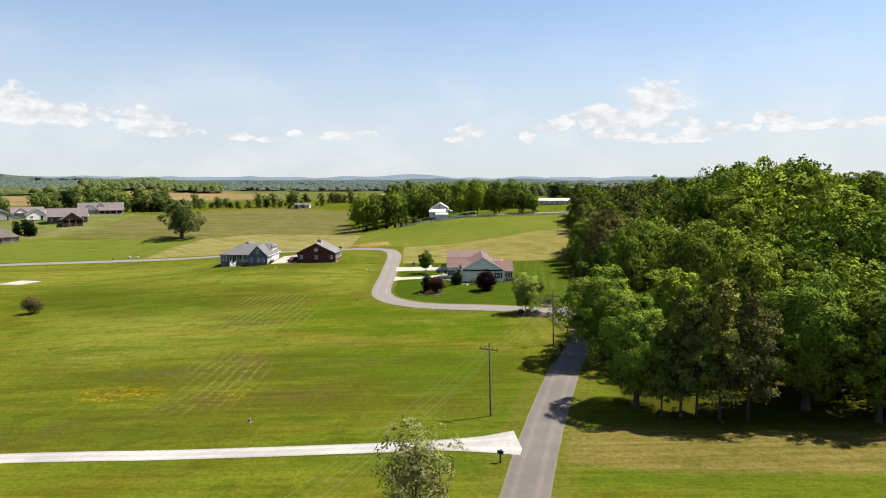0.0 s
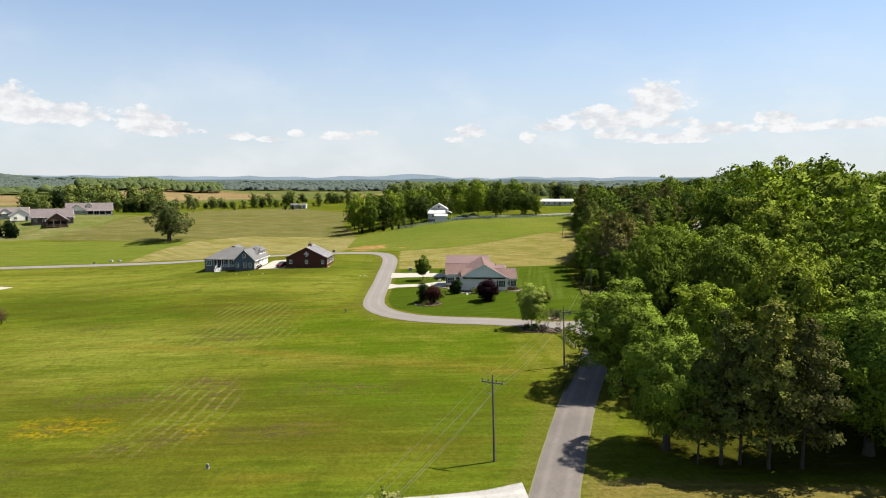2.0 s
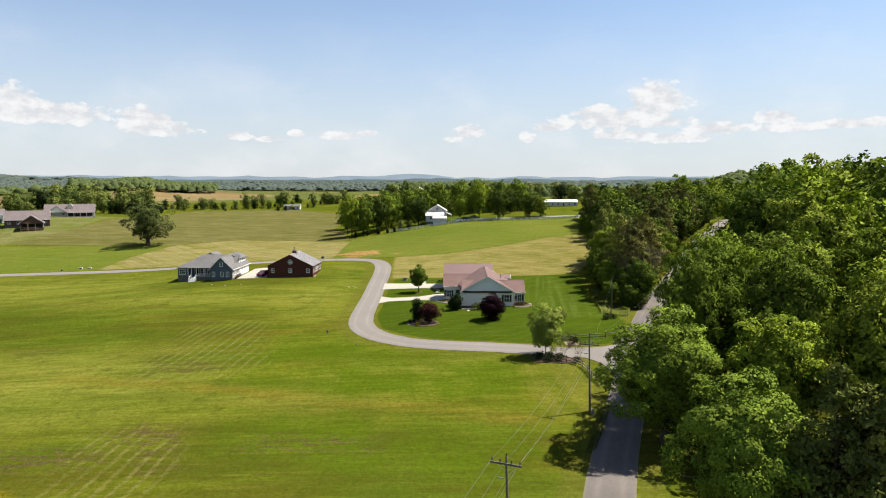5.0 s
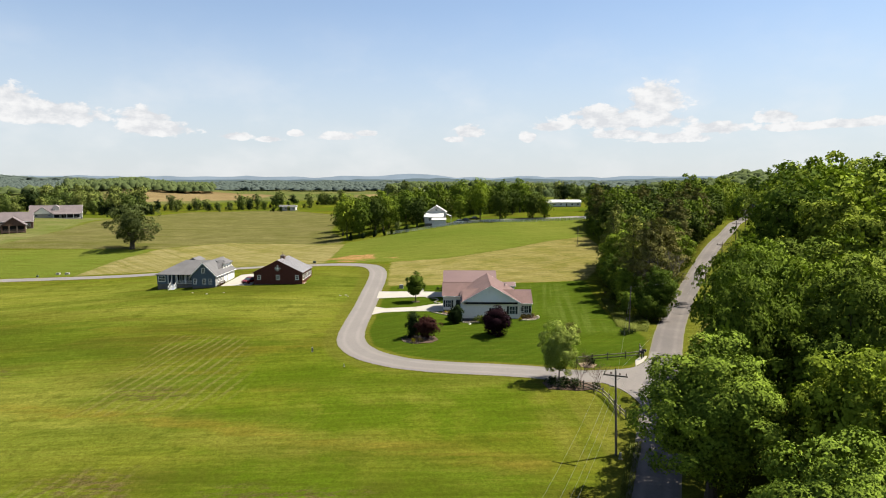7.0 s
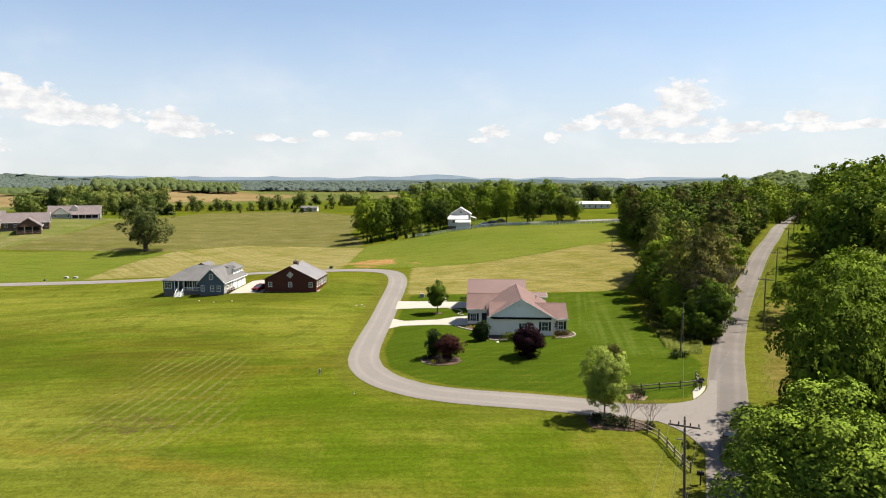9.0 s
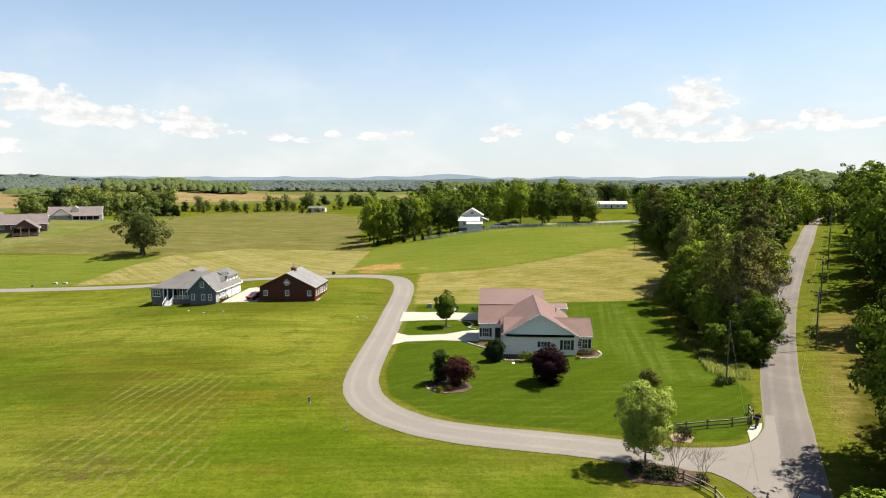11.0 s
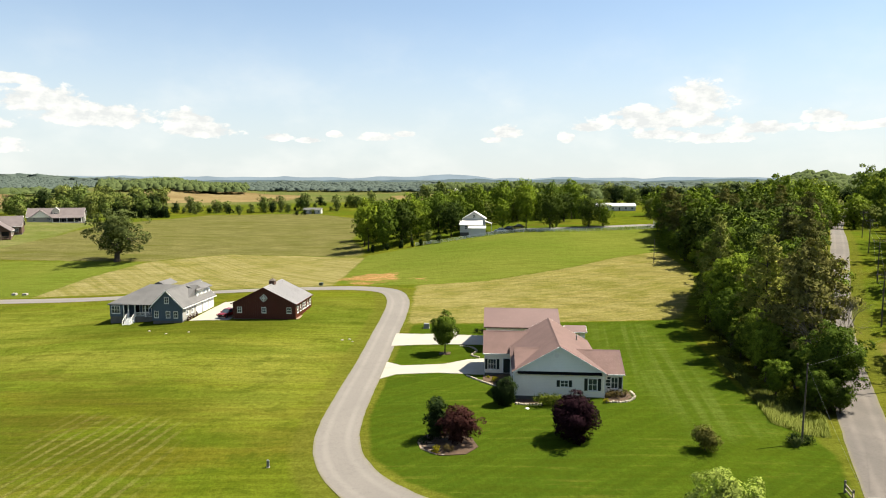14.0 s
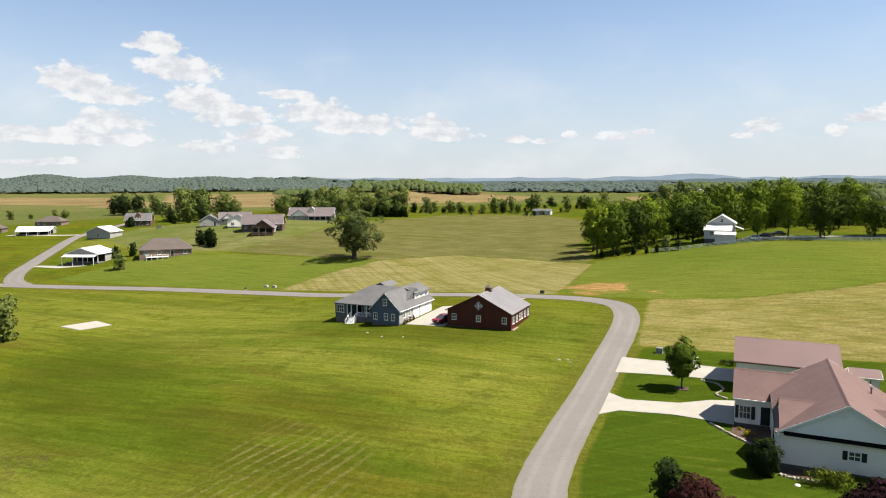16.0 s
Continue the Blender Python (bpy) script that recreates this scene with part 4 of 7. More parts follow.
def clump_leaves(rng, centres, radii, count, size, squash=0.85, fill=0.12, out=None, spray=0):
    """Leaves in sprays over the outside of round clumps, with dark gaps between the clumps, and some within. Returns the leaves and the way each one faces."""
    share = radii ** 2 / (radii ** 2).sum()
    spray = spray or (12 if count > 5000 else 7 if count > 2500 else 3)
    sprays = max(4, count // spray)
    pick = rng.choice(len(centres), sprays, p=share)
    d = rng.normal(size=(sprays, 3))
    d[:, 2] += 0.35
    if out is not None:
        d += out[pick] * 0.7
    d /= np.linalg.norm(d, axis=1)[:, None]
    depth = np.where(rng.random(sprays) < fill, rng.uniform(0.25, 0.75, sprays), rng.uniform(0.80, 1.14, sprays))
    hub = centres[pick] + d * (radii[pick] * depth)[:, None] * np.array([1, 1, squash])
    face = d + np.array([0, 0, 0.25]) + unit(rng, sprays) * 0.28
    face /= np.linalg.norm(face, axis=1)[:, None]
    which = rng.integers(0, sprays, count)
    f = face[which]
    u = rng.normal(size=(count, 3))
    u -= f * (u * f).sum(1)[:, None]
    pos = hub[which] + u * size * (0.8 if spray > 3 else 0.4) + f * (rng.normal(size=count) * size * 0.28)[:, None]
    own = f + unit(rng, count) * 0.45
    lit = d[which] * 0.65 + own * 0.45
    if out is not None:
        lit += out[pick][which] * 0.55
    lit /= np.linalg.norm(lit, axis=1)[:, None]
    return leaf_quads(rng, pos, own, size), lit


def trunk_shape(rng, height, radius, lean=0.3, limbs=(), sides=8):
    s = Shape()
    bend = rng.normal(size=2) * lean
    pts = [(bend[0] * t * t, bend[1] * t * t, height * t - 0.35 * (t == 0)) for t in (0, 0.06, 0.2, 0.45, 0.7, 1.0)]
    s.tube(pts, [radius * k for k in (1.5, 1.1, 0.92, 0.75, 0.5, 0.15)], sides)
    for tip, start, r in limbs:
        t = min(0.95, max(0.08, start / height))
        a = Vector((bend[0] * t * t, bend[1] * t * t, start))
        b = Vector(tip)
        mid = a.lerp(b, 0.5) + Vector((0, 0, 0.12 * (b - a).length))
        s.tube([a, a.lerp(mid, 0.5), mid, b], [r, r * 0.8, r * 0.6, r * 0.2], 5)
    return s


PROTOS = {}


def prototype(key, name, label, category, trunk, trunk_mat, crown, group=""):
    """A plant built once; the copies share its meshes. The first is set aside until it takes its own place."""
    root = thing(name, label, category, group=group)
    if trunk is not None:
        part("trunk", trunk, trunk_mat, root)
    part("crown", crown, None, root)
    PROTOS[key] = [root, False]


def plant(key, x, y, scale=1.0, turn=None, tall=1.0, label="", sink=0.0):
    root, used = PROTOS[key]
    turn = turn if turn is not None else (x * 37.1 + y * 91.7) % 360
    m = Matrix.LocRotScale((x, y, zat(x, y) - sink), Euler((0, 0, radians(turn))), (scale, scale, scale * tall))
    if used:
        ob = copy_thing(root, m)
        ob.matrix_basis = m
    else:
        root.matrix_basis, PROTOS[key][1], ob = m, True, root
    return tagged(ob, label)


def spread(rng, n):
    """Directions set apart from one another."""
    got = [unit(rng, 1)[0]]
    while len(got) < n:
        c = unit(rng, 12, 0.12)
        far = np.max(c @ np.array(got).T, axis=1)
        got.append(c[np.argmin(far)])
    return np.array(got)


def broadleaf(key, name, label, seed, height, radius, leaves, leaf, mat, bark="bark", clumps=36, base=0.22, trunk_r=0.30, category="tree", group="", fill=0.12, limbs=9, lump=1.0, spray=0, heart=1.0, low=0.72):
    rng = np.random.default_rng(seed)
    mid, half = height * (1 + base) / 2, height * (1 - base) / 2
    d = spread(rng, clumps)
    r = radius * 1.5 / math.sqrt(clumps) * rng.uniform(0.6, 1.35, clumps) * lump
    reach = rng.uniform(low, 1.1, clumps)
    size = np.array([radius, radius, half])
    c = d * (size * reach[:, None] - r[:, None] * 0.85)
    turn = np.arctan2(c[:, 1], c[:, 0])
    lobe = 1 + 0.14 * np.sin(turn * 3 + seed) + 0.08 * np.sin(turn * 5 + 2 * seed)
    c[:, :2] *= (lobe * (1 - 0.22 * np.clip(-d[:, 2], 0, 1)))[:, None]
    c[:, 2] += mid
    # a core of shaded leaves behind the outer clumps
    core = np.array([[0, 0, mid - half * 0.3], [0, 0, mid + half * 0.1], [0, 0, mid + half * 0.45]])
    c, r, d = np.concatenate([c, core]), np.concatenate([r, np.array([0.5, 0.55, 0.42]) * radius * heart]), np.concatenate([d, np.zeros((3, 3))])
    quads, lit = clump_leaves(rng, c, r, leaves, leaf, fill=fill, out=d, spray=spray)
    # dense shaded foliage deep inside, which closes the crown against the light
    n = max(120, leaves // 9)
    way = unit(rng, n)
    deep = way * (size * 0.64 * heart) * (rng.uniform(0.25, 1.0, n) ** 0.5)[:, None] + np.array([0, 0, mid])
    quads, lit = np.concatenate([quads, leaf_quads(rng, deep, way + unit(rng, n) * 0.6, leaf * 1.9)]), np.concatenate([lit, way])
    crown = quads_mesh("crown", quads, mat, lit)
    tips = [(tuple(c[i] * 0.9), height * rng.uniform(max(0.08, base * 0.8), 0.5), trunk_r * rng.uniform(0.25, 0.45)) for i in rng.choice(clumps, min(limbs, clumps), replace=False)]
    prototype(key, name, label, category, trunk_shape(rng, height * 0.8, trunk_r, 0.4, tips), bark, crown, group)


def conifer(key, name, label, seed, height, radius, tiers, leaves, leaf, mat, foot=0.25, group="", bare=4, spire=False):
    """A pine: an upright stem with uneven tiers of branches, each ending in flat clumps of needle tufts."""
    rng = np.random.default_rng(seed)
    c, r, o, limbs = [], [], [], []
    for t in range(tiers):
        f = t / (tiers - 1)
        reach = radius * ((1 - f) ** 0.75 if spire else (1 - f ** 2.2) * 0.85 + 0.15) * (0.75 + 0.25 * min(1, f * 4)) * rng.uniform(0.75, 1.1)
        for k in range(5):
            z = height * (foot + (0.95 - foot) * f) + rng.normal() * height * 0.018
            a = (k + rng.uniform(-0.5, 0.5) + 0.5 * (t % 2)) * math.tau / 5
            long = reach * rng.uniform(0.5, 1.2)
            tip = np.array([math.cos(a) * long, math.sin(a) * long, z + long * rng.uniform(-0.12, 0.22)])
            for u in (0.45, 0.78, 1.0):
                side = rng.normal(size=3) * np.array([1, 1, 0.3]) * long * 0.12
                c.append(np.array([0, 0, z]) * (1 - u) + tip * u + side)
                r.append((0.42 + 0.15 * long) * rng.uniform(0.7, 1.25))
                o.append(np.array([math.cos(a), math.sin(a), 0.5]) * (0.5 if u < 1 else 1))
            if k % 2 == 0:
                limbs.append((tuple(tip * 0.9 + np.array([0, 0, z]) * 0.1), z, 0.05 + 0.05 * (1 - f)))
    for _ in range(bare):
        a, z = rng.uniform(0, math.tau), height * foot * rng.uniform(0.55, 1)
        limbs.append(((math.cos(a) * 1.4, math.sin(a) * 1.4, z - 0.1), z, 0.05))
    crown = quads_mesh("crown", clump_leaves(rng, np.array(c), np.array(r), leaves, leaf, 0.5, 0.3, np.array(o)), mat)
    prototype(key, name, label, "tree", trunk_shape(rng, height, 0.18, 0.15, limbs), "bark", crown, group)


def twiggy(rng, height, spread, stems, forks, r=0.035):
    """Bare upright stems that fork again and again."""
    s = Shape()

    def grow(p, d, length, rad, level):
        q = p + d * length
        s.tube([p, p.lerp(q, 0.5) + Vector(rng.normal(size=3)) * length * 0.05, q], [rad, rad * 0.85, rad * 0.65], 4, False)
        if level:
            for _ in range(3 if level > 1 else 2):
                e = (d + Vector(rng.normal(size=3)) * 0.38 + Vector((0, 0, 0.12))).normalized()
                grow(q, e, length * rng.uniform(0.55, 0.85), rad * 0.62, level - 1)

    for k in range(stems):
        a = k * math.tau / stems + rng.uniform(-0.4, 0.4)
        grow(Vector((0.1 * math.cos(a), 0.1 * math.sin(a), -0.1)), Vector((math.cos(a) * spread, math.sin(a) * spread, 1)).normalized(), height * 0.36, r, forks)
    return s


WOODS = "roadside woods"
broadleaf("maple_a", "maple_tree", "tall broadleaf maple in fresh green leaf", 11, 16, 6.0, 15000, 0.33, "leaf_maple", group=WOODS, clumps=62, base=0.14, fill=0.06, lump=1.02)
broadleaf("maple_b", "maple_tree", "tall broadleaf maple with dense lobed crown", 12, 17, 5.6, 16000, 0.33, "leaf_maple", group=WOODS, clumps=62, base=0.08, fill=0.06, lump=1.02)
broadleaf("oak_a", "oak_tree", "dark green oak with a broad crown", 13, 16, 6.2, 15000, 0.33, "leaf_oak", group=WOODS, clumps=62, base=0.07, fill=0.06, lump=1.02)
broadleaf("locust_a", "locust_tree", "yellow-green young broadleaf tree with airy crown", 14, 17, 5.0, 12000, 0.33, "leaf_locust", group=WOODS, clumps=70, base=0.1, fill=0.15, lump=1.0)
conifer("pine_a", "pine_tree", "dark green pine with layered branches", 15, 18, 4.0, 15, 8000, 0.36, "leaf_pine", foot=0.22, group=WOODS)
conifer("pine_b", "pine_tree", "broad olive-brown pine with a rounded crown", 16, 18, 5.4, 13, 9000, 0.40, "leaf_russet", foot=0.24, group=WOODS)
broadleaf("wood_a", "maple_tree", "broadleaf maple in fresh green leaf inside the woods", 17, 16, 6.0, 6600, 0.45, "leaf_maple", group=WOODS, clumps=46, base=0.10, lump=1.02, fill=0.06)
broadleaf("wood_b", "oak_tree", "dark green oak inside the woods", 18, 16.5, 5.8, 6600, 0.45, "leaf_oak", group=WOODS, clumps=46, base=0.08, lump=1.02, fill=0.06)
broadleaf("wood_c", "locust_tree", "yellow-green tree with airy crown inside the woods", 19, 17, 5.2, 6600, 0.45, "leaf_locust", group=WOODS, clumps=46, base=0.08, fill=0.06, lump=1.02)
broadleaf("belt_a", "water_oak", "dark green oak in the tree belt beside the road", 24, 16.5, 5.6, 6000, 0.46, "leaf_oak_shaded", group=WOODS, clumps=44, base=0.0, lump=1.0, fill=0.06)
broadleaf("belt_b", "water_oak", "dark green oak far along the tree belt", 25, 16, 5.4, 1250, 0.98, "leaf_oak_shaded", group=WOODS, clumps=36, base=-0.08, lump=1.0, fill=0.06, limbs=4)
broadleaf("mid_a", "broadleaf_tree", "green broadleaf tree in the woods", 21, 16, 5.8, 1600, 0.82, "leaf_maple", group=WOODS, clumps=42, base=-0.10, fill=0.05, lump=1.1, limbs=4)
broadleaf("mid_b", "tall_broadleaf_tree", "green broadleaf tree with a tall crown", 22, 18, 5.2, 1600, 0.82, "leaf_oak", group=WOODS, clumps=42, base=-0.10, fill=0.05, lump=1.1, limbs=4)
broadleaf("mid_c", "light_green_tree", "yellow-green broadleaf tree in the woods", 23, 17, 5.4, 1600, 0.82, "leaf_locust", group=WOODS, clumps=42, base=-0.10, fill=0.05, lump=1.1, limbs=4)
YARD = "trees in the farmhouse's yard"
broadleaf("yard_a", "shade_tree", "round green shade tree in the white farmhouse's yard", 26, 15, 5.6, 4200, 0.48, "leaf_oak", group=YARD, clumps=46, base=-0.06, fill=0.06)
broadleaf("yard_b", "shade_tree", "tall green shade tree in the white farmhouse's yard", 27, 17, 5.0, 4200, 0.48, "leaf_maple", group=YARD, clumps=46, base=0.12, fill=0.06)
broadleaf("yard_c", "shade_tree", "dark round shade tree in the white farmhouse's yard", 28, 14, 5.6, 4200, 0.48, "leaf_oak_shaded", group=YARD, clumps=46, base=0.04, fill=0.06)
HEDGE = "trees between the fields"
broadleaf("far_a", "field_tree", "round green tree between the fields", 31, 12, 4.6, 2000, 0.58, "leaf_field", group=HEDGE, clumps=22, base=-0.10, fill=0.08, limbs=4)
broadleaf("far_b", "field_tree", "light green tree between the fields", 32, 13, 4.4, 2000, 0.58, "leaf_field_light", group=HEDGE, clumps=22, base=-0.10, fill=0.08, limbs=4)
broadleaf("far_c", "field_tree", "dark dense tree between the fields", 33, 11, 4.4, 1600, 0.62, "leaf_cedar", group=HEDGE, clumps=22, base=-0.10, fill=0.08, limbs=4)

broadleaf("cedar", "cedar_tree", "dense dark conical evergreen", 34, 8.5, 2.6, 900, 0.7, "leaf_cedar", group=HEDGE, clumps=26, base=-0.14, fill=0.05, limbs=2)

broadleaf("road_maple", "maple_tree", "large lobed maple overhanging the country road", 42, 16, 6.5, 40000, 0.25, "leaf_road_maple", clumps=54, base=0.05, fill=0.05, lump=1.06, trunk_r=0.42, spray=7)

# single trees that stand out along the road
plant("road_maple", 23.9, 102.8, 1.12, 20, 0.85)
plant("road_maple", 23.8, 82.3, 0.93, 70, 0.98, "thick-trunked maple at the edge of the woods")
plant("road_maple", 44.6, 80.5, 1.15, 10, 0.96)
plant("locust_a", 51.0, 76.2, 1.12, 200, 0.92)
plant("maple_a", 59, 78, 1.0, 130, 1.1)
plant("maple_b", 68.5, 77, 1.05, 250, 1.05)
for x, y, s in ((25.9, 78.6, 0.62), (28.2, 78.4, 0.92), (30.2, 78.5, 0.84), (32.6, 77.4, 0.98)):
    plant("pine_a", x, y, s, None, 1.0, "slim dark pine in a row along the woods' edge")
plant("pine_b", 36.0, 77.4, 0.86, 40, 1.0, "broad olive pine at the edge of the woods")
plant("locust_a", 42, 94, 1.12, 15, 1.12)
plant("oak_a", 29.8, 111.8, 0.88, 75, 1.46)
plant("oak_a", 33.9, 118.5, 0.94, 15, 1.40)
plant("maple_a", 37.2, 126.5, 1.08, 95, 1.26)
plant("maple_b", 33, 97, 0.95, 140, 1.0)
plant("locust_a", 46, 99, 1.1, 100, 1.15)
plant("locust_a", 39.8, 109.5, 1.12, 220, 1.15)
plant("oak_a", 35.5, 106, 0.95, 310, 1.0)
plant("oak_a", 41, 118, 0.95, 60, 1.1)
plant("maple_a", 41.5, 121.5, 1.05, 0, 1.2)
plant("oak_a", 42, 134.5, 1.05, 170, 1.18)
plant("maple_b", 50, 143, 0.85, 70, 1.0)
# belt on the field side of the road
plant("oak_a", 39.2, 168.6, 0.66, 30, 0.98, "leafy young maple at the corner of the tree belt")
plant("oak_a", 36.2, 166.0, 0.38, 30, 0.9)
plant("maple_b", 33.6, 170.2, 0.34, 130, 0.9)
plant("oak_a", 38.8, 165.6, 0.28, 230, 0.8)
plant("maple_a", 41.2, 172.4, 0.52, 130, 0.9)
plant("pine_b", 40.2, 178.5, 1.0, 0, 1.0)
plant("pine_b", 44.0, 184.5, 0.98, 100, 1.04)
plant("pine_b", 47.5, 193, 1.02, 220, 0.95)
plant("pine_a", 40, 190, 1.05, 50, 1.0)
plant("maple_a", 51.6, 201, 0.92, 60, 1.05)
plant("locust_a", 47.6, 205, 0.9, 0, 1.0)
plant("maple_b", 40, 206, 0.85, 200, 1.0)
plant("oak_a", 36.6, 184, 0.55, 0, 1.0)
plant("maple_b", 35.4, 177.6, 0.50, 80, 1.0)
plant("oak_a", 37.4, 196, 0.62, 80, 1.0)


def scatter(keys, inside, spacing, box, scale, tall, seed, taken, label="", tries=6000):
    """Plants set out at random inside a region, never nearer than their spacing."""
    rng = np.random.default_rng(seed)
    x0, y0, x1, y1 = box
    for _ in range(tries):
        x, y = rng.uniform(x0, x1), rng.uniform(y0, y1)
        if not inside(x, y) or any((x - a) ** 2 + (y - b) ** 2 < (spacing * q) ** 2 for a, b, q in taken):
            continue
        s = rng.uniform(*scale)
        plant(keys(x, y, rng), x, y, s, rng.uniform(0, 360), rng.uniform(*tall), label)
        taken.append((x, y, 1.0))


def road_x(y):
    return float(np.interp(y, MAIN[:, 1], MAIN[:, 0]))


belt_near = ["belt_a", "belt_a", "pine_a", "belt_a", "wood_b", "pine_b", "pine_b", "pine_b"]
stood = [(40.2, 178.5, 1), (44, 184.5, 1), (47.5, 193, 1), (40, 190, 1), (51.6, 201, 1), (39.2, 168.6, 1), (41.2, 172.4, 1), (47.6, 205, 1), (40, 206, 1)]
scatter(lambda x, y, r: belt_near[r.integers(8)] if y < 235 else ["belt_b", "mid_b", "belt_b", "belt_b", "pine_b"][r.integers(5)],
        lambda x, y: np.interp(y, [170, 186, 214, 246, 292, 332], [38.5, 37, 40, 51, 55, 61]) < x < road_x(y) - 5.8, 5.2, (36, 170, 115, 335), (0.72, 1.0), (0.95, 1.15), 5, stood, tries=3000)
# low growth along the belt's field edge
edge = []
scatter(lambda x, y, r: ["belt_a", "wood_b", "wood_a"][r.integers(3)], lambda x, y: 0 < x - np.interp(y, [170, 186, 214, 246, 292, 332], [37, 35.5, 38.5, 49, 53, 59]) < 3.0,
        4.2, (34, 172, 64, 335), (0.26, 0.48), (0.75, 1.0), 6, edge, "young tree on the edge of the tree belt", 1500)
# woods on the far side of the road
deep = [(24.8, 101.3, 1), (23.8, 82.3, 1), (45.5, 77.6, 1), (50.5, 76.6, 1), (59, 78, 1), (68.5, 77, 1), (42, 94, 1), (33, 97, 1), (31.4, 111, 1), (34.2, 118.5, 1), (36.8, 126, 1), (46, 99, 1), (39.8, 109.5, 1),
        (34.5, 105, 1), (33.2, 121, 1), (41.5, 121.5, 1), (37.5, 132, 1), (43.5, 141, 1), (30, 78.5, 1)]


def deep_edge(y):
    return np.interp(y, [76, 84, 110, 128, 145, 165, 190, 230, 330, 500], [30, 29, 32, 39, 51, 61, 73, 89, 139, 225])


scatter(lambda x, y, r: (["wood_a", "wood_c", "wood_b", "wood_c", "wood_a", "wood_b"] if x < 75 and y < 190 else ["mid_a", "mid_b", "mid_c", "mid_a", "mid_c"])[r.integers(5 if not (x < 75 and y < 190) else 6)],
        lambda x, y: deep_edge(y) < x < deep_edge(y) + 62 and not (x < 46 and y < 92), 10.2, (30, 79, 62, 330), (1.1, 1.5), (0.78, 0.98), 7, deep, tries=4000)
scatter(lambda x, y, r: (["wood_a", "wood_c", "wood_b", "wood_c", "wood_b"] if x < 80 and y < 190 else ["mid_a", "mid_b", "mid_c", "mid_a", "mid_c"])[r.integers(5)],
        lambda x, y: deep_edge(y) < x < deep_edge(y) + (62 if y < 140 else 34), 10.4, (62, 79, 175, 330), (1.2, 1.7), (0.9, 1.12), 17, deep, tries=4000)
beyond = []
scatter(lambda x, y, r: ["mid_a", "mid_b", "mid_c", "far_a"][r.integers(4)], lambda x, y: x > deep_edge(y), 13, (150, 250, 330, 520), (1.0, 1.4), (1.0, 1.2), 8, beyond, tries=1200)
scatter(lambda x, y, r: ["mid_a", "mid_b", "mid_c"][r.integers(3)], lambda x, y: road_x(y) - 32 < x < road_x(y) - 8, 9, (90, 336, 240, 520), (0.8, 1.15), (1.0, 1.2), 9, beyond, tries=900)

# the old tree alone in the pasture
broadleaf("old", "oak_tree", "lone old oak with a spreading crown in the pasture", 41, 18.5, 9.6, 14000, 0.46, "leaf_old_oak", spray=6, clumps=52, base=0.0, trunk_r=0.75, fill=0.15, limbs=20, group="", lump=0.95, heart=0.55, low=0.5)
plant("old", -127.0, 297.8, 1.12, 40, 0.92)

# trees by the white farmhouse and along its fence
for key, x, y, s, t in (("yard_b", -46, 321, 1.0, 1.15), ("yard_a", -41, 323, 1.05, 1.15), ("yard_c", -35, 329, 1.15, 1.1), ("yard_b", -32, 334, 1.0, 1.1), ("yard_a", -30, 340, 1.05, 1.1),
                        ("yard_c", -17, 336, 0.98, 1.05), ("yard_a", -23, 350, 1.0, 1.1), ("yard_a", -8, 362, 1.1, 1.1), ("yard_b", 2, 366, 1.1, 1.0), ("yard_b", 2.4, 335, 0.7, 1.0),
                        ("yard_b", 11.2, 335, 0.86, 1.15), ("yard_c", 20, 334.5, 1.02, 1.0), ("yard_c", 27.5, 357, 0.95, 0.95), ("yard_c", 35, 339, 0.9, 1.0), ("yard_a", 40.5, 341, 0.7, 1.0),
                        ("yard_c", 66, 345, 0.85, 1.0), ("yard_a", -12, 374, 1.2, 1.0), ("yard_b", 12, 372, 1.1, 1.0), ("yard_a", 24, 376, 1.15, 1.0), ("yard_b", 33, 378, 1.1, 0.95), ("yard_a", -24, 378, 1.1, 1.0), ("yard_a", -44, 343, 1.0, 1.1), ("yard_a", -37, 352, 1.05, 1.0), ("yard_a", -15, 353, 1.0, 1.0), ("yard_b", -50, 334, 0.9, 1.0), ("yard_a", -29, 362, 1.0, 1.0), ("yard_a", -54, 352, 0.9, 1.0)):
    plant(key, x, y, s, None, t)
for x, y in ((-44, 318.5), (-39, 319.5), (-34, 320), (-30, 320.5), (-27, 321.5)):
    plant("cedar", x, y, 0.32 + 0.1 * ((x * 7) % 3) / 3, None, 1.0, "dark bush along the fence line")
plant("far_b", -24.5, 323, 0.42, None, 1.0, "round bush beside the white fence")
plant("far_c", -20.5, 322.5, 0.32, None, 1.0, "dark bush beside the white fence")
grove = []
scatter(lambda x, y, r: ["mid_c", "mid_a", "far_b", "mid_b", "far_a"][r.integers(5)],
        lambda x, y: y > 372 + 0.10 * abs(x - 20) and not (y < 524 and (0.132 < x / (y - 81) < 0.225 or 0.112 < x / y < 0.165)), 9.5, (-60, 372, 190, 500), (0.7, 1.05), (0.85, 1.05), 10, grove, "tree in the wood behind the farmhouse", 1500)
scatter(lambda x, y, r: ["far_a", "far_b", "far_c"][r.integers(3)], lambda x, y: not (y < 524 and 0.112 < x / y < 0.18), 24, (-60, 500, 320, 700), (1.1, 1.5), (0.85, 1.05), 11, grove, "tree in the wood behind the farmhouse", 700)
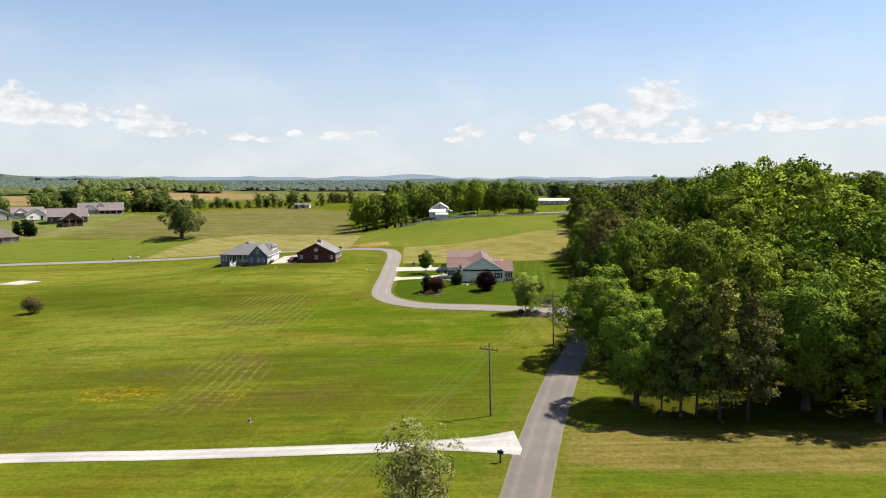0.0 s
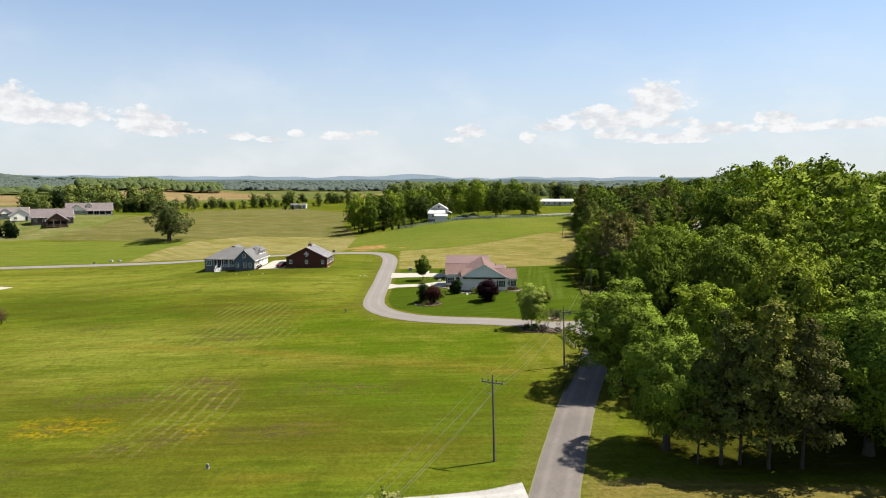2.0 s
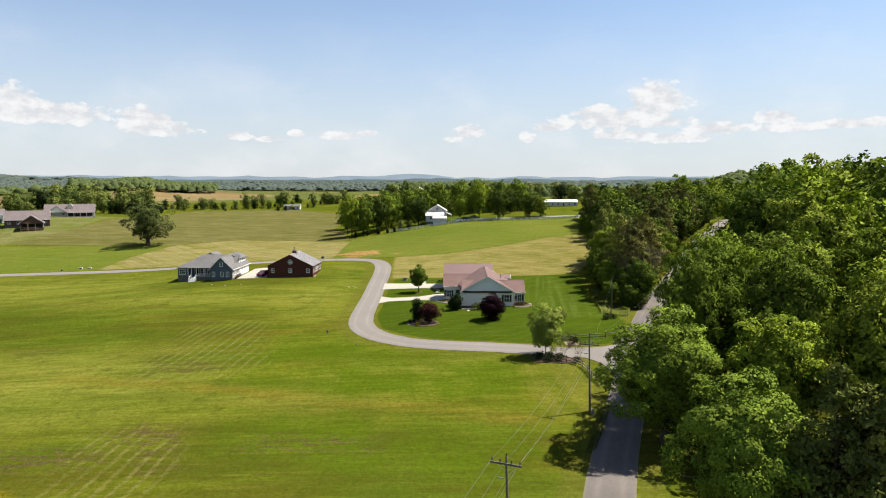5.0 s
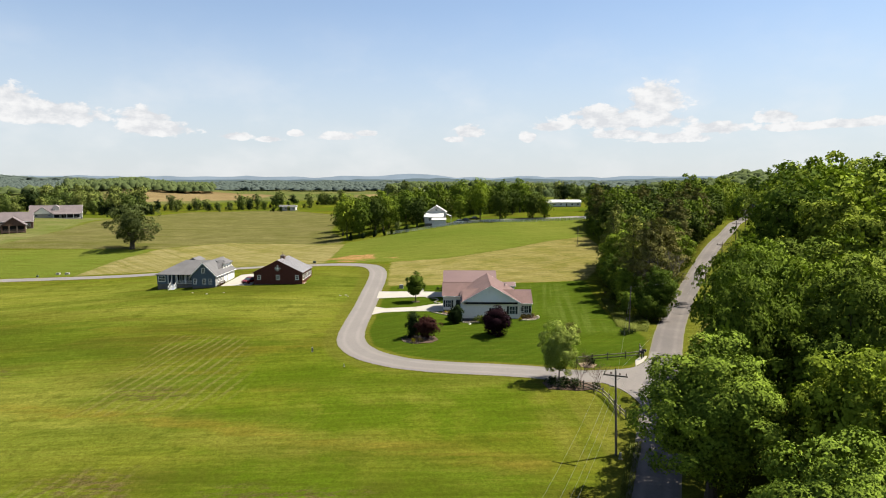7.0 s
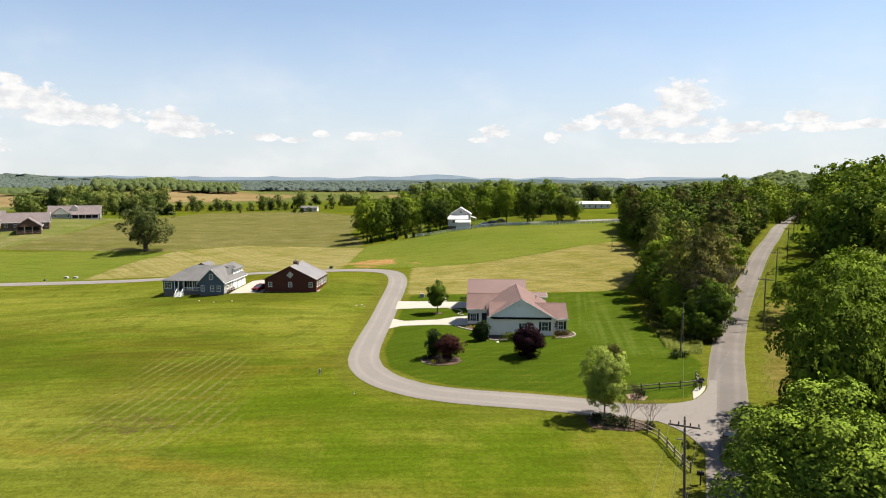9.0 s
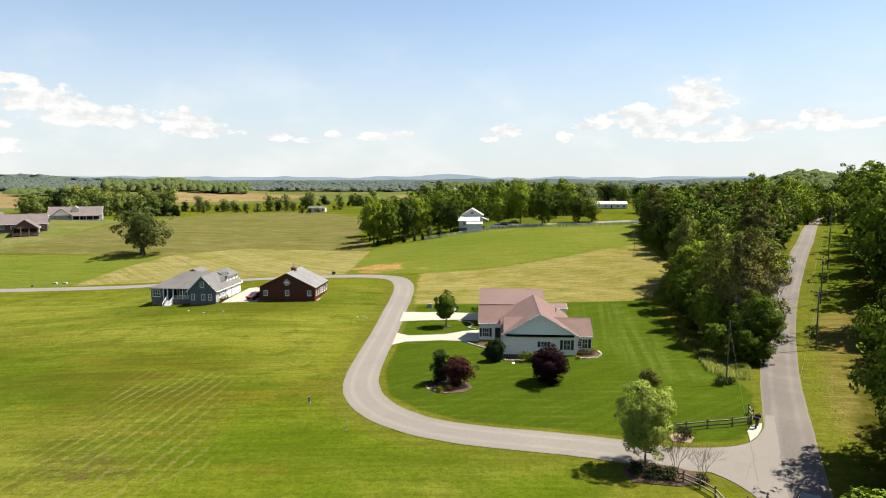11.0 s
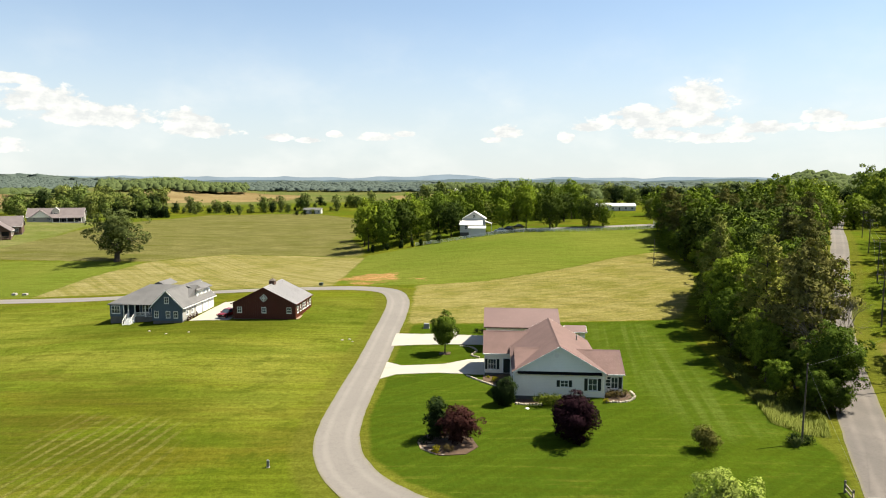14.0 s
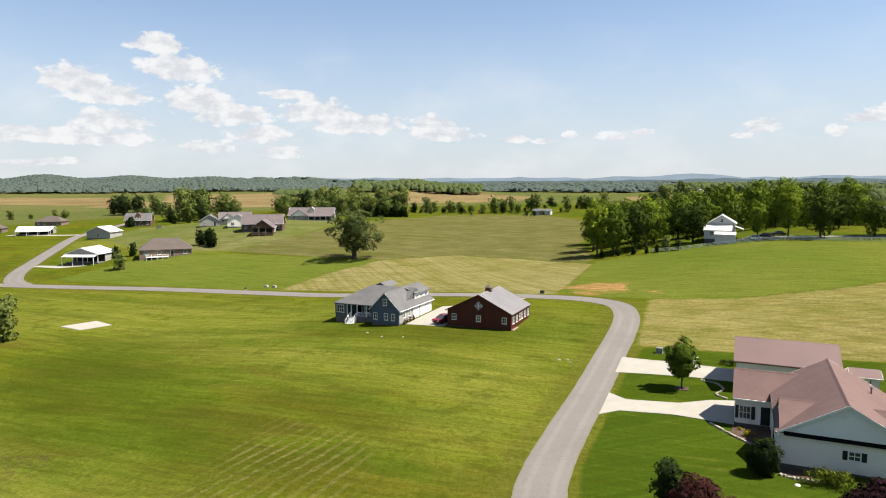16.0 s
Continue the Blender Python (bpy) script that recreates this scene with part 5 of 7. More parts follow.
# hedgerow and trees on the crest behind the pasture
crest = []
for key, x, y, k in (("far_c", -237, 545, 0.74), ("far_a", -236, 552, 0.68), ("far_b", -226, 548, 1.01), ("far_a", -224, 555, 1.12), ("far_b", -214, 548, 0.80), ("far_a", -208, 552, 1.07),
                     ("far_b", -205, 556, 1.14), ("far_c", -192, 545, 0.65), ("far_a", -189, 550, 0.72), ("far_b", -179, 540, 0.51), ("far_b", -179, 552, 0.85), ("far_a", -171, 560, 1.42),
                     ("far_c", -164, 548, 0.77), ("far_b", -162, 560, 0.98), ("far_a", -153, 548, 0.70), ("far_a", -151, 562, 1.04), ("far_b", -147, 566, 0.98), ("far_c", -137, 528, 0.51),
                     ("far_c", -131, 526, 0.51), ("far_c", -149, 610, 0.78), ("far_a", -144, 612, 0.71), ("far_b", -119, 560, 1.02), ("far_a", -119, 590, 0.88), ("far_b", -115, 594, 1.06),
                     ("far_a", -109, 598, 1.06), ("far_b", -102, 596, 0.95), ("far_a", -96, 590, 0.80), ("far_b", -93, 600, 0.68)):
    w = (x * 0.37 + y * 0.61) % 1
    plant(key, x + 5 * w, y + 22 * (w - 0.5), k * (0.6 + 0.5 * w), None, 0.8 + 0.15 * (y % 3))
    if w > 0.3:
        plant("far_c" if w > 0.7 else "far_b", x - 4 * w, y + 6 * w, k * 0.36, None, 0.8, "low bush in the hedge behind the pasture")
    if w < 0.45:
        plant("far_a" if w < 0.2 else "far_b", x + 3 + 4 * w, y + 8, k * 0.75, None, 0.8, "leafy tree in the hedge behind the pasture")
scatter(lambda x, y, r: ["far_a", "far_b", "far_c", "far_a"][r.integers(4)], lambda x, y: ((x + 320) / 46) ** 2 + ((y - 585) / 78) ** 2 < 1, 11.5, (-410, 500, -230, 720), (0.95, 1.75), (0.85, 1.1), 13, crest, "tall tree in the copse behind the houses", 700)
for k in range(11):
    plant("cedar", -248 + 3.0 * k, 496 + 1.0 * k + 1.5 * (k % 2), 1.05 + 0.1 * (k % 3), None, 0.85, "dark evergreen in a hedge behind the houses")
for k in range(9):
    plant("far_a" if k % 3 else "far_b", -292 + 8.5 * k, 500 + 4 * (k % 3), 1.05 + 0.12 * (k % 4), None, 1.0, "large tree behind the houses")
# trees round the houses on the rise
for key, x, y, s, t in (("cedar", -334, 408, 1.0, 1.2), ("far_a", -326, 414, 1.2, 1.1), ("cedar", -318, 418, 1.1, 1.2), ("far_a", -372, 420, 1.1, 1.0), ("far_b", -362, 430, 1.1, 1.0), ("far_a", -352, 436, 1.2, 1.0),
                        ("far_a", -344, 442, 1.2, 1.0), ("cedar", -388, 432, 1.0, 1.1), ("far_a", -336, 436, 1.95, 1.1), ("far_b", -345, 428, 1.7, 1.1), ("far_a", -351, 438, 2.0, 1.1), ("far_a", -326, 446, 1.8, 1.0), ("far_b", -362, 446, 1.7, 1.0), ("far_c", -470, 496, 1.7, 1.0), ("far_c", -480, 490, 1.6, 1.1), ("far_a", -488, 500, 1.6, 1.0), ("far_b", -460, 506, 1.4, 1.0), ("far_c", -496, 494, 1.5, 1.0), ("far_a", -548, 424, 0.6, 0.9), ("far_b", -538, 432, 0.8, 0.8), ("far_a", -528, 442, 0.5, 0.9), ("far_b", -512, 452, 0.75, 0.8), ("far_a", -506, 456, 0.8, 0.8), ("far_a", -312, 440, 1.3, 1.0), ("far_a", -318, 420, 0.9, 0.9), ("far_b", -308, 418, 0.6, 0.8), ("far_b", -292, 470, 0.8, 1.0),
                        ("far_a", -520, 520, 1.1, 0.8), ("far_b", -500, 540, 1.0, 0.8), ("far_a", -448, 500, 1.2, 1.0), ("far_b", -430, 510, 1.2, 1.0), ("far_b", -207, 266, 0.66, 0.82),
                        ("cedar", -215, 313, 0.9, 1.0), ("cedar", -211, 314, 0.95, 1.0), ("cedar", -207.5, 311.5, 0.9, 1.05), ("cedar", -204.6, 309.5, 0.8, 0.9), ("cedar", -226.5, 288, 0.62, 1.2), ("cedar", -230, 283, 0.6, 1.1), ("cedar", -348, 388, 0.8, 1.1), ("cedar", -351, 391, 0.8, 1.0)):
    plant(key, x, y, s, None, t, "tree beside the houses on the rise")
plant("far_b", -143.5, 186.1, 0.82, 0, 1.0, "light green tree beside the concrete pad")

# ornamental plants round the lane
broadleaf("birch", "river_birch", "light green multi-stemmed birch beside the lane", 51, 8.6, 3.0, 20000, 0.15, "leaf_birch", "pale_bark", clumps=60, base=0.0, trunk_r=0.10, fill=0.12, lump=1.15, spray=5, low=0.6)
plant("birch", 14.8, 133.0, 0.98, 30, 1.06)
broadleaf("lawn_maple", "young_maple", "compact young maple on the driveway island", 52, 6.0, 1.95, 11000, 0.2, "leaf_oak", spray=3, clumps=30, base=0.16, trunk_r=0.09, lump=1.3)
plant("lawn_maple", -8.8, 194.4, 1.18, 30)
broadleaf("plum", "plum_tree", "round dark purple plum tree on the lawn", 53, 5.9, 2.95, 13000, 0.22, "leaf_plum", spray=3, clumps=30, base=-0.10, trunk_r=0.12, fill=0.1, lump=1.3)
plant("plum", 7.5, 156.8, 1.0, 30, 0.88)
broadleaf("smoke", "smoke_tree", "wine-red ornamental tree in a mulched bed", 54, 4.4, 2.7, 10000, 0.17, "leaf_smoke", clumps=44, base=-0.02, trunk_r=0.09, fill=0.15, limbs=14)
plant("smoke", -4.4, 156.4, 0.94, 30)
broadleaf("arborvitae", "arborvitae", "upright dark evergreen shrub in a mulched bed", 55, 4.4, 1.25, 4200, 0.18, "leaf_cedar", spray=4, clumps=18, base=-0.10, trunk_r=0.07, limbs=3, lump=1.3)
plant("arborvitae", -6.9, 157.4, 1.2, 30, 0.92)
broadleaf("corner", "evergreen_shrub", "large dark conical shrub at the house corner", 56, 4.2, 1.75, 8000, 0.2, "leaf_cedar", spray=4, clumps=26, base=-0.14, trunk_r=0.09, limbs=3, lump=1.3)
plant("corner", 0.5, 168.2, 0.84, 30)
broadleaf("lawn_bush", "shrub", "brown-green bush standing on the lawn", 57, 2.7, 1.7, 2600, 0.17, "leaf_olive", clumps=18, base=-0.02, trunk_r=0.06, limbs=5, fill=0.5, lump=1.3)
plant("lawn_bush", 20.2, 154.3, 1.0, 30)
broadleaf("blossom", "blossoming_tree", "pale budding tree beside the gravel drive", 58, 9.4, 3.8, 6500, 0.19, "leaf_blossom", "pale_bark", spray=5, clumps=70, base=0.06, trunk_r=0.13, fill=0.3, limbs=30, category="tree")
plant("blossom", -3.1, 53.6, 1.08, 30, 0.96)


def shrub(key, name, label, seed, height, radius, leaves, leaf, mat, group=""):
    rng = np.random.default_rng(seed)
    d = unit(rng, 12, 0.6)
    c = d * np.array([radius * 0.5, radius * 0.5, height * 0.3]) + np.array([0, 0, height * 0.45])
    r = radius * rng.uniform(0.4, 0.6, 12)
    s = Shape()
    for k in range(4):
        s.tube([(0, 0, -0.1), tuple(c[k] * 0.5), tuple(c[k])], [0.03, 0.022, 0.008], 5)
    prototype(key, name, label, "shrub", s, "bark", quads_mesh("crown", clump_leaves(rng, c, r, leaves, leaf, min(1.0, height / radius / 1.6), 0.15), mat), group)


BED = "shrubs round the brick-red roofed house"
shrub("box", "boxwood", "clipped yellow-green shrub against the house", 61, 1.5, 1.5, 900, 0.16, "leaf_box", BED)
shrub("rust", "barberry", "low round rust-brown shrub in the bed", 62, 0.95, 0.75, 420, 0.13, "leaf_rust", BED)
shrub("gold", "golden_shrub", "small bright yellow shrub in the bed", 63, 0.8, 0.7, 420, 0.13, "leaf_yellow", BED)
shrub("dark", "low_evergreen", "low dark evergreen shrub by the fence", 64, 1.3, 1.15, 700, 0.17, "leaf_cedar", "shrubs at the lane corner")
for x, y, s in ((5.0, 167.4, 1.0), (6.6, 167.2, 0.95)):
    plant("box", x, y, s)
for x, y, s in ((13.9, 170.5, 1.0), (14.7, 170.0, 0.9), (15.4, 170.8, 1.0), (14.4, 171.4, 1.0), (13.6, 169.8, 0.9), (-5.4, 153.7, 0.9)):
    plant("rust", x, y, s)
for x, y, s in ((12.9, 168.2, 0.7), (-0.6, 178.3, 0.9), (0.1, 176.6, 0.7), (-6.6, 153.9, 0.9), (-1.6, 180.2, 0.5)):
    plant("gold", x, y, s)
for x, y, s in ((13.6, 131.4, 0.9), (15.0, 130.6, 1.1), (16.6, 130.4, 1.0), (19.3, 130.0, 0.7), (20.2, 139.3, 0.95), (29.9, 156.6, 0.8), (31.2, 156.6, 0.7), (-8.2, 156.2, 0.6), (6.0, 168.0, 0.8), (9.5, 167.6, 0.9), (-2.9, 207.4, 0.7), (-4.0, 207.8, 0.6)):
    plant("dark", x, y, s)
for x, y, s in ((33.4, 168, 0.8), (34.6, 163, 0.6), (32.8, 174.5, 0.75), (33.8, 182, 0.8), (35.2, 191, 0.9), (36.0, 199, 0.8), (34.9, 171, 0.9), (38.2, 208, 0.9)):
    plant("box", x, y, s, None, 1.1, "wild yellow-green shrub in the tall grass")
BARE = "bare shrubs at the lane corner"
for i, (x, y, h) in enumerate(((17.4, 131.9, 3.6), (19.5, 130.8, 3.3), (19.2, 136.8, 3.0))):
    root = thing("crape_myrtle", "leafless multi-stemmed ornamental shrub beside the lane", "shrub", x, y, zat(x, y), 0, BARE)
    part("stem", twiggy(np.random.default_rng(70 + i), h, 0.24, 6, 4, 0.022), "red_twig", root)
root = thing("dead_tree", "bleached dead tree among the pines", "tree", 42.6, 176.6, zat(42.6, 176.6))
part("stem", twiggy(np.random.default_rng(80), 11, 0.42, 3, 5, 0.11), "dead_bark", root)
root = thing("bare_shrub", "leafless brown shrub alone in the meadow", "shrub", -105.6, 157.6, zat(-105.6, 157.6))
part("stem", twiggy(np.random.default_rng(81), 4.2, 0.7, 7, 4, 0.04), "bark", root)
part("crown", quads_mesh("crown", clump_leaves(np.random.default_rng(82), np.array([[0, 0, 2.6], [1.0, 0, 2], [-1.0, 0.2, 2], [0, 0.8, 1.4]]), np.array([1.9, 1.6, 1.6, 1.6]), 4200, 0.24, 0.9, 0.3, None, 4), "leaf_rust"), None, root)


# woods too far off to count
def canopy(name, label, patches, seed, mat, lumpy=0.28):
    """Closed woods seen from afar: one lobed crown beside another. Patches: bearing from and to (degrees east of north), distance from and to, spacing, height, share left open."""
    rng = np.random.default_rng(seed)
    spots = []
    for b0, b1, d0, d1, gap, h, bare in patches:
        n = int(radians(b1 - b0) * (d1 * d1 - d0 * d0) / 2 / (gap * gap))
        b, d = np.radians(rng.uniform(b0, b1, n)), np.sqrt(rng.uniform(d0 * d0, d1 * d1, n))
        x, y = np.sin(b) * d, 40 + np.cos(b) * d
        keep = np.array([0.5 + 0.6 * noise.fractal((p / 130, q / 130, seed), 1.0, 2.0, 3) for p, q in zip(x, y)]) > bare
        x, y = x[keep], y[keep]
        tall = h * rng.uniform(0.72, 1.08, len(x))
        spots.append(np.stack([x, y, land(x, y), tall, gap * rng.uniform(0.55, 0.95, len(x))], 1))
    c = np.concatenate(spots)
    seg, rings = 7, ((1.2, 0.35), (0.98, 0.68), (0.6, 0.92))
    k = np.arange(seg) * math.tau / seg
    form = np.array([(r * math.cos(a), r * math.sin(a), z) for r, z in rings for a in k] + [(0, 0, 1.03)])
    nv = len(form)
    wob = 1 + rng.normal(size=(len(c), nv, 3)) * np.array([lumpy, lumpy, lumpy * 0.35])
    v = form[None] * wob * np.stack([c[:, 4], c[:, 4], c[:, 3]], 1)[:, None, :] + c[:, None, :3]
    face = [(i * seg + a, i * seg + (a + 1) % seg, (i + 1) * seg + (a + 1) % seg) for i in range(2) for a in range(seg)]
    face += [(i * seg + a, (i + 1) * seg + (a + 1) % seg, (i + 1) * seg + a) for i in range(2) for a in range(seg)]
    face += [(2 * seg + a, 2 * seg + (a + 1) % seg, nv - 1) for a in range(seg)]
    f = (np.array(face)[None] + (np.arange(len(c)) * nv)[:, None, None]).reshape(-1, 3)
    me = bpy.data.meshes.new(name)
    me.vertices.add(len(c) * nv)
    me.vertices.foreach_set("co", v.reshape(-1).astype(np.float32))
    me.loops.add(f.size)
    me.loops.foreach_set("vertex_index", f.ravel().astype(np.int32))
    me.polygons.add(len(f))
    me.polygons.foreach_set("loop_start", np.arange(0, f.size, 3, dtype=np.int32))
    me.update(calc_edges=True)
    tagged(part(name, me, mat), label, "woods", kind="stuff")


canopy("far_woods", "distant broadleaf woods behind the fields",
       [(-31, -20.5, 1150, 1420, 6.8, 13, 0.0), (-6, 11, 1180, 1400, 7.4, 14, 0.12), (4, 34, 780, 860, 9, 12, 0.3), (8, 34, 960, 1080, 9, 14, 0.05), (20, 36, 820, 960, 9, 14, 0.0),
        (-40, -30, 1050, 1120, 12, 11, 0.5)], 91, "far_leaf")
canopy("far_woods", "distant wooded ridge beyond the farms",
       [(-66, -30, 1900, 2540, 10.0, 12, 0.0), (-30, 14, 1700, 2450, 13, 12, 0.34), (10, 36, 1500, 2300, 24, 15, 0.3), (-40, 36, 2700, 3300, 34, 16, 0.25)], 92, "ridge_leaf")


def rough_grass(name, label, outline, count, height, seed):
    """Tall unmown grass on a verge."""
    rng = np.random.default_rng(seed)
    p = np.array(outline, float)
    got = []
    while sum(len(g) for g in got) < count:
        q = rng.uniform(p.min(0), p.max(0), (count, 2))
        got.append(q[signed(q[:, 0], q[:, 1], outline) > 0])
    q = np.concatenate(got)[:count]
    tuft = np.array([0.5 + 0.6 * noise.fractal((x * 0.35, y * 0.35, seed), 1.0, 2.0, 3) for x, y in q]).clip(0.05, 1.2)
    a, h = rng.uniform(0, math.tau, count), height * rng.uniform(0.5, 1.2, count) * (0.5 + tuft)
    foot = np.stack([q[:, 0], q[:, 1], land(q[:, 0], q[:, 1])], 1)
    w = np.stack([np.cos(a), np.sin(a), np.zeros(count)], 1) * rng.uniform(0.012, 0.035, (count, 1))
    tip = foot + np.stack([np.cos(a + 1.3) * 0.3 * h, np.sin(a + 1.3) * 0.3 * h, h], 1)
    lit = np.stack([np.cos(a) * 0.3, np.sin(a) * 0.3, np.ones(count)], 1)
    me = quads_mesh(name, np.stack([foot - w, foot + w, tip + w * 0.3, tip - w * 0.3], 1), "grass_blades", lit / np.linalg.norm(lit, axis=1)[:, None])
    tagged(part(name, me, "grass_blades"), label, "grass", kind="stuff")


rough_grass("tall_grass", "tall yellow-green grass at the foot of the tree belt", [(29.8, 162), (32, 158.8), (34.2, 158.2), (35.6, 162), (36.6, 166), (35.6, 169), (33.5, 176), (34.5, 188), (33, 190), (31.6, 176)], 26000, 0.5, 21)
rough_grass("tall_grass", "unmown grass on the verge of the country road", [(25.2, 112), (28, 112), (48, 166), (67, 208), (90, 252), (85.5, 252), (63.6, 209), (45.2, 167)], 6000, 0.13, 22)
rough_grass("tall_grass", "unmown grass on the verge below the meadow", [(14.6, 100), (16.0, 101), (21.0, 114.5), (19.4, 114)], 2200, 0.3, 23)

# ---- houses ----
class Face:
    """One upright side of a building: u along it, v up, n outward, all in metres."""

    def __init__(self, side, at):
        self.side, self.at = side, at

    def p(self, u, v, n):
        return {"S": (u, self.at - n, v), "N": (u, self.at + n, v), "E": (self.at + n, u, v), "W": (self.at - n, u, v)}[self.side]

    def box(self, s, u0, v0, n0, u1, v1, n1):
        a, b = self.p(u0, v0, n0), self.p(u1, v1, n1)
        return s.box(*(min(q) for q in zip(a, b)), *(max(q) for q in zip(a, b)))


def add_window(house, side, at, u, v, w, h, trim="white_trim", shutters="", bars=1, lap=0.09):
    """A framed window standing proud of the wall, its pane set back in the frame."""
    f, s = Face(side, at), Shape()
    for a, b, c, d in ((u - w / 2 - lap, v - lap, u - w / 2, v + h + lap), (u + w / 2, v - lap, u + w / 2 + lap, v + h + lap),
                       (u - w / 2, v + h, u + w / 2, v + h + lap), (u - w / 2, v - lap, u + w / 2, v)):
        f.box(s, a, b, -0.02, c, d, 0.07)
    frame_part = part("window", s, trim, house)
    part("meeting_rail", f.box(Shape(), u - w / 2, v + h / 2 - 0.03, 0, u + w / 2, v + h / 2 + 0.03, 0.055), trim, frame_part)
    for k in range(1, bars + 1):
        c = u - w / 2 + w * k / (bars + 1)
        part("glazing_bar", f.box(Shape(), c - 0.025, v, 0, c + 0.025, v + h, 0.05), trim, frame_part)
    part("pane", f.box(Shape(), u - w / 2, v, -0.03, u + w / 2, v + h, 0.02), "glass", frame_part)
    part("sill", f.box(Shape(), u - w / 2 - lap - 0.04, v - lap - 0.05, 0, u + w / 2 + lap + 0.04, v - lap, 0.12), trim, frame_part)
    if shutters:
        for k in (-1, 1):
            c = u + k * (w / 2 + lap + 0.24)
            s = f.box(Shape(), c - 0.2, v - 0.05, 0, c + 0.2, v + h + 0.05, 0.05)
            for i in range(6):
                z = v + h * (i + 0.5) / 6
                f.box(s, c - 0.15, z - 0.03, 0.05, c + 0.15, z + 0.03, 0.065)
            part("shutter", s, shutters, house)


def add_door(house, side, at, u, v, w, h, material, panels=2, name="door", trim="white_trim"):
    f = Face(side, at)
    s = Shape()
    for a, b, c, d in ((u - w / 2 - 0.1, v, u - w / 2, v + h + 0.1), (u + w / 2, v, u + w / 2 + 0.1, v + h + 0.1), (u - w / 2, v + h, u + w / 2, v + h + 0.1)):
        f.box(s, a, b, -0.02, c, d, 0.08)
    frame_part = part(name, s, trim, house)
    s = f.box(Shape(), u - w / 2, v, -0.03, u + w / 2, v + h, 0.03)
    for i in range(panels):
        z0, z1 = v + h * i / panels + 0.08, v + h * (i + 1) / panels - 0.06
        cols = max(1, round(w / 1.1))
        for k in range(cols):
            a = u - w / 2 + w * k / cols
            f.box(s, a + 0.1, z0, 0.03, a + w / cols - 0.1, z1, 0.05)
    leaf = part("door_leaf", s, material, frame_part)
    if name == "door":
        part("handle", f.box(Shape(), u + w / 2 - 0.16, v + 0.95, 0.05, u + w / 2 - 0.08, v + 1.08, 0.11), "chrome", frame_part)


def gable_roof(house, axis, lo, hi, a, b, eave, ridge, material, over=0.45, thick=0.16, ribs=0.0, name="roof", end=None, trim="white_trim", rake=""):
    """Two slopes; the ridge runs along axis from a to b, the eaves lie at lo and hi."""
    mid, slope = (lo + hi) / 2, (ridge - eave) / ((hi - lo) / 2)
    drop = eave - over * slope
    e = over if end is None else end
    s = Shape()
    for edge in (lo - over, hi + over):
        s.prism([(edge, drop), (mid, ridge), (mid, ridge + thick), (edge, drop + thick)], axis, a - e, b + e)
    s.prism([(mid - 0.16, ridge + thick - 0.06), (mid, ridge + thick + 0.05), (mid + 0.16, ridge + thick - 0.06)], axis, a - e, b + e)
    roof = part(name, s, material, house)
    if ribs:
        n = int((b - a + 2 * e) / ribs)
        for edge in (lo - over, hi + over):
            rib = Shape().prism([(edge, drop + thick), (mid, ridge + thick), (mid, ridge + thick + 0.022), (edge, drop + thick + 0.022)], axis, -0.012, 0.012).mesh("rib")
            for k in range(n + 1):
                c = a - e + 0.03 + (b - a + 2 * e - 0.06) * k / n
                part("rib", rib, material, roof).location = (c, 0, 0) if axis == 0 else (0, c, 0)
    for edge, k in ((lo - over, -1), (hi + over, 1)):
        x0, x1 = sorted((edge, edge + 0.1 * k))
        part("gutter", Shape().prism([(x0, drop - 0.02), (x1, drop - 0.02), (x1, drop + 0.12), (x0, drop + 0.12)], axis, a - e, b + e), trim, roof)
        for c in (a - e - 0.03, b + e):
            part("bargeboard", Shape().prism([(edge, drop - 0.06), (mid, ridge - 0.06), (mid, ridge + thick), (edge, drop + thick)], axis, c, c + 0.03), rake or trim, roof)
    return roof


def hip_roof(house, x0, y0, x1, y1, eave, ridge, material, over=0.5, left=True, right=True, name="roof"):
    """A roof with sloping ends; the ridge runs along x."""
    x0, y0, x1, y1 = x0 - over, y0 - over, x1 + over, y1 + over
    run = (y1 - y0) / 2
    a, b = x0 + (run * 0.9 if left else 0), x1 - (run * 0.9 if right else 0)
    m = (y0 + y1) / 2
    e = eave - 0.15
    v = [(x0, y0, e), (x1, y0, e), (x1, y1, e), (x0, y1, e), (a, m, ridge), (b, m, ridge)]
    low = [(x, y, z - 0.16) for x, y, z in v[:4]]
    s = Shape().add(v + low, [(0, 1, 5, 4), (1, 2, 5), (2, 3, 4, 5), (3, 0, 4), (6, 7, 1, 0), (7, 8, 2, 1), (8, 9, 3, 2), (9, 6, 0, 3), (9, 8, 7, 6)])
    return part(name, s, material, house)


def walls(house, x0, y0, x1, y1, z0, z1, material, thick=0.2, name="wall"):
    """Four wall slabs, each its own part."""
    part(name, Shape().box(x0, y0, z0, x1, y0 + thick, z1), material, house)
    part(name, Shape().box(x0, y1 - thick, z0, x1, y1, z1), material, house)
    part(name, Shape().box(x0, y0 + thick, z0, x0 + thick, y1 - thick, z1), material, house)
    part(name, Shape().box(x1 - thick, y0 + thick, z0, x1, y1 - thick, z1), material, house)


def gable_end(house, axis, lo, hi, at, eave, ridge, material, thick=0.2, face=1, name="gable"):
    a, b = (at, at + thick) if face > 0 else (at - thick, at)
    return part(name, Shape().prism([(lo, eave), (hi, eave), ((lo + hi) / 2, ridge)], axis, a, b), material, house)


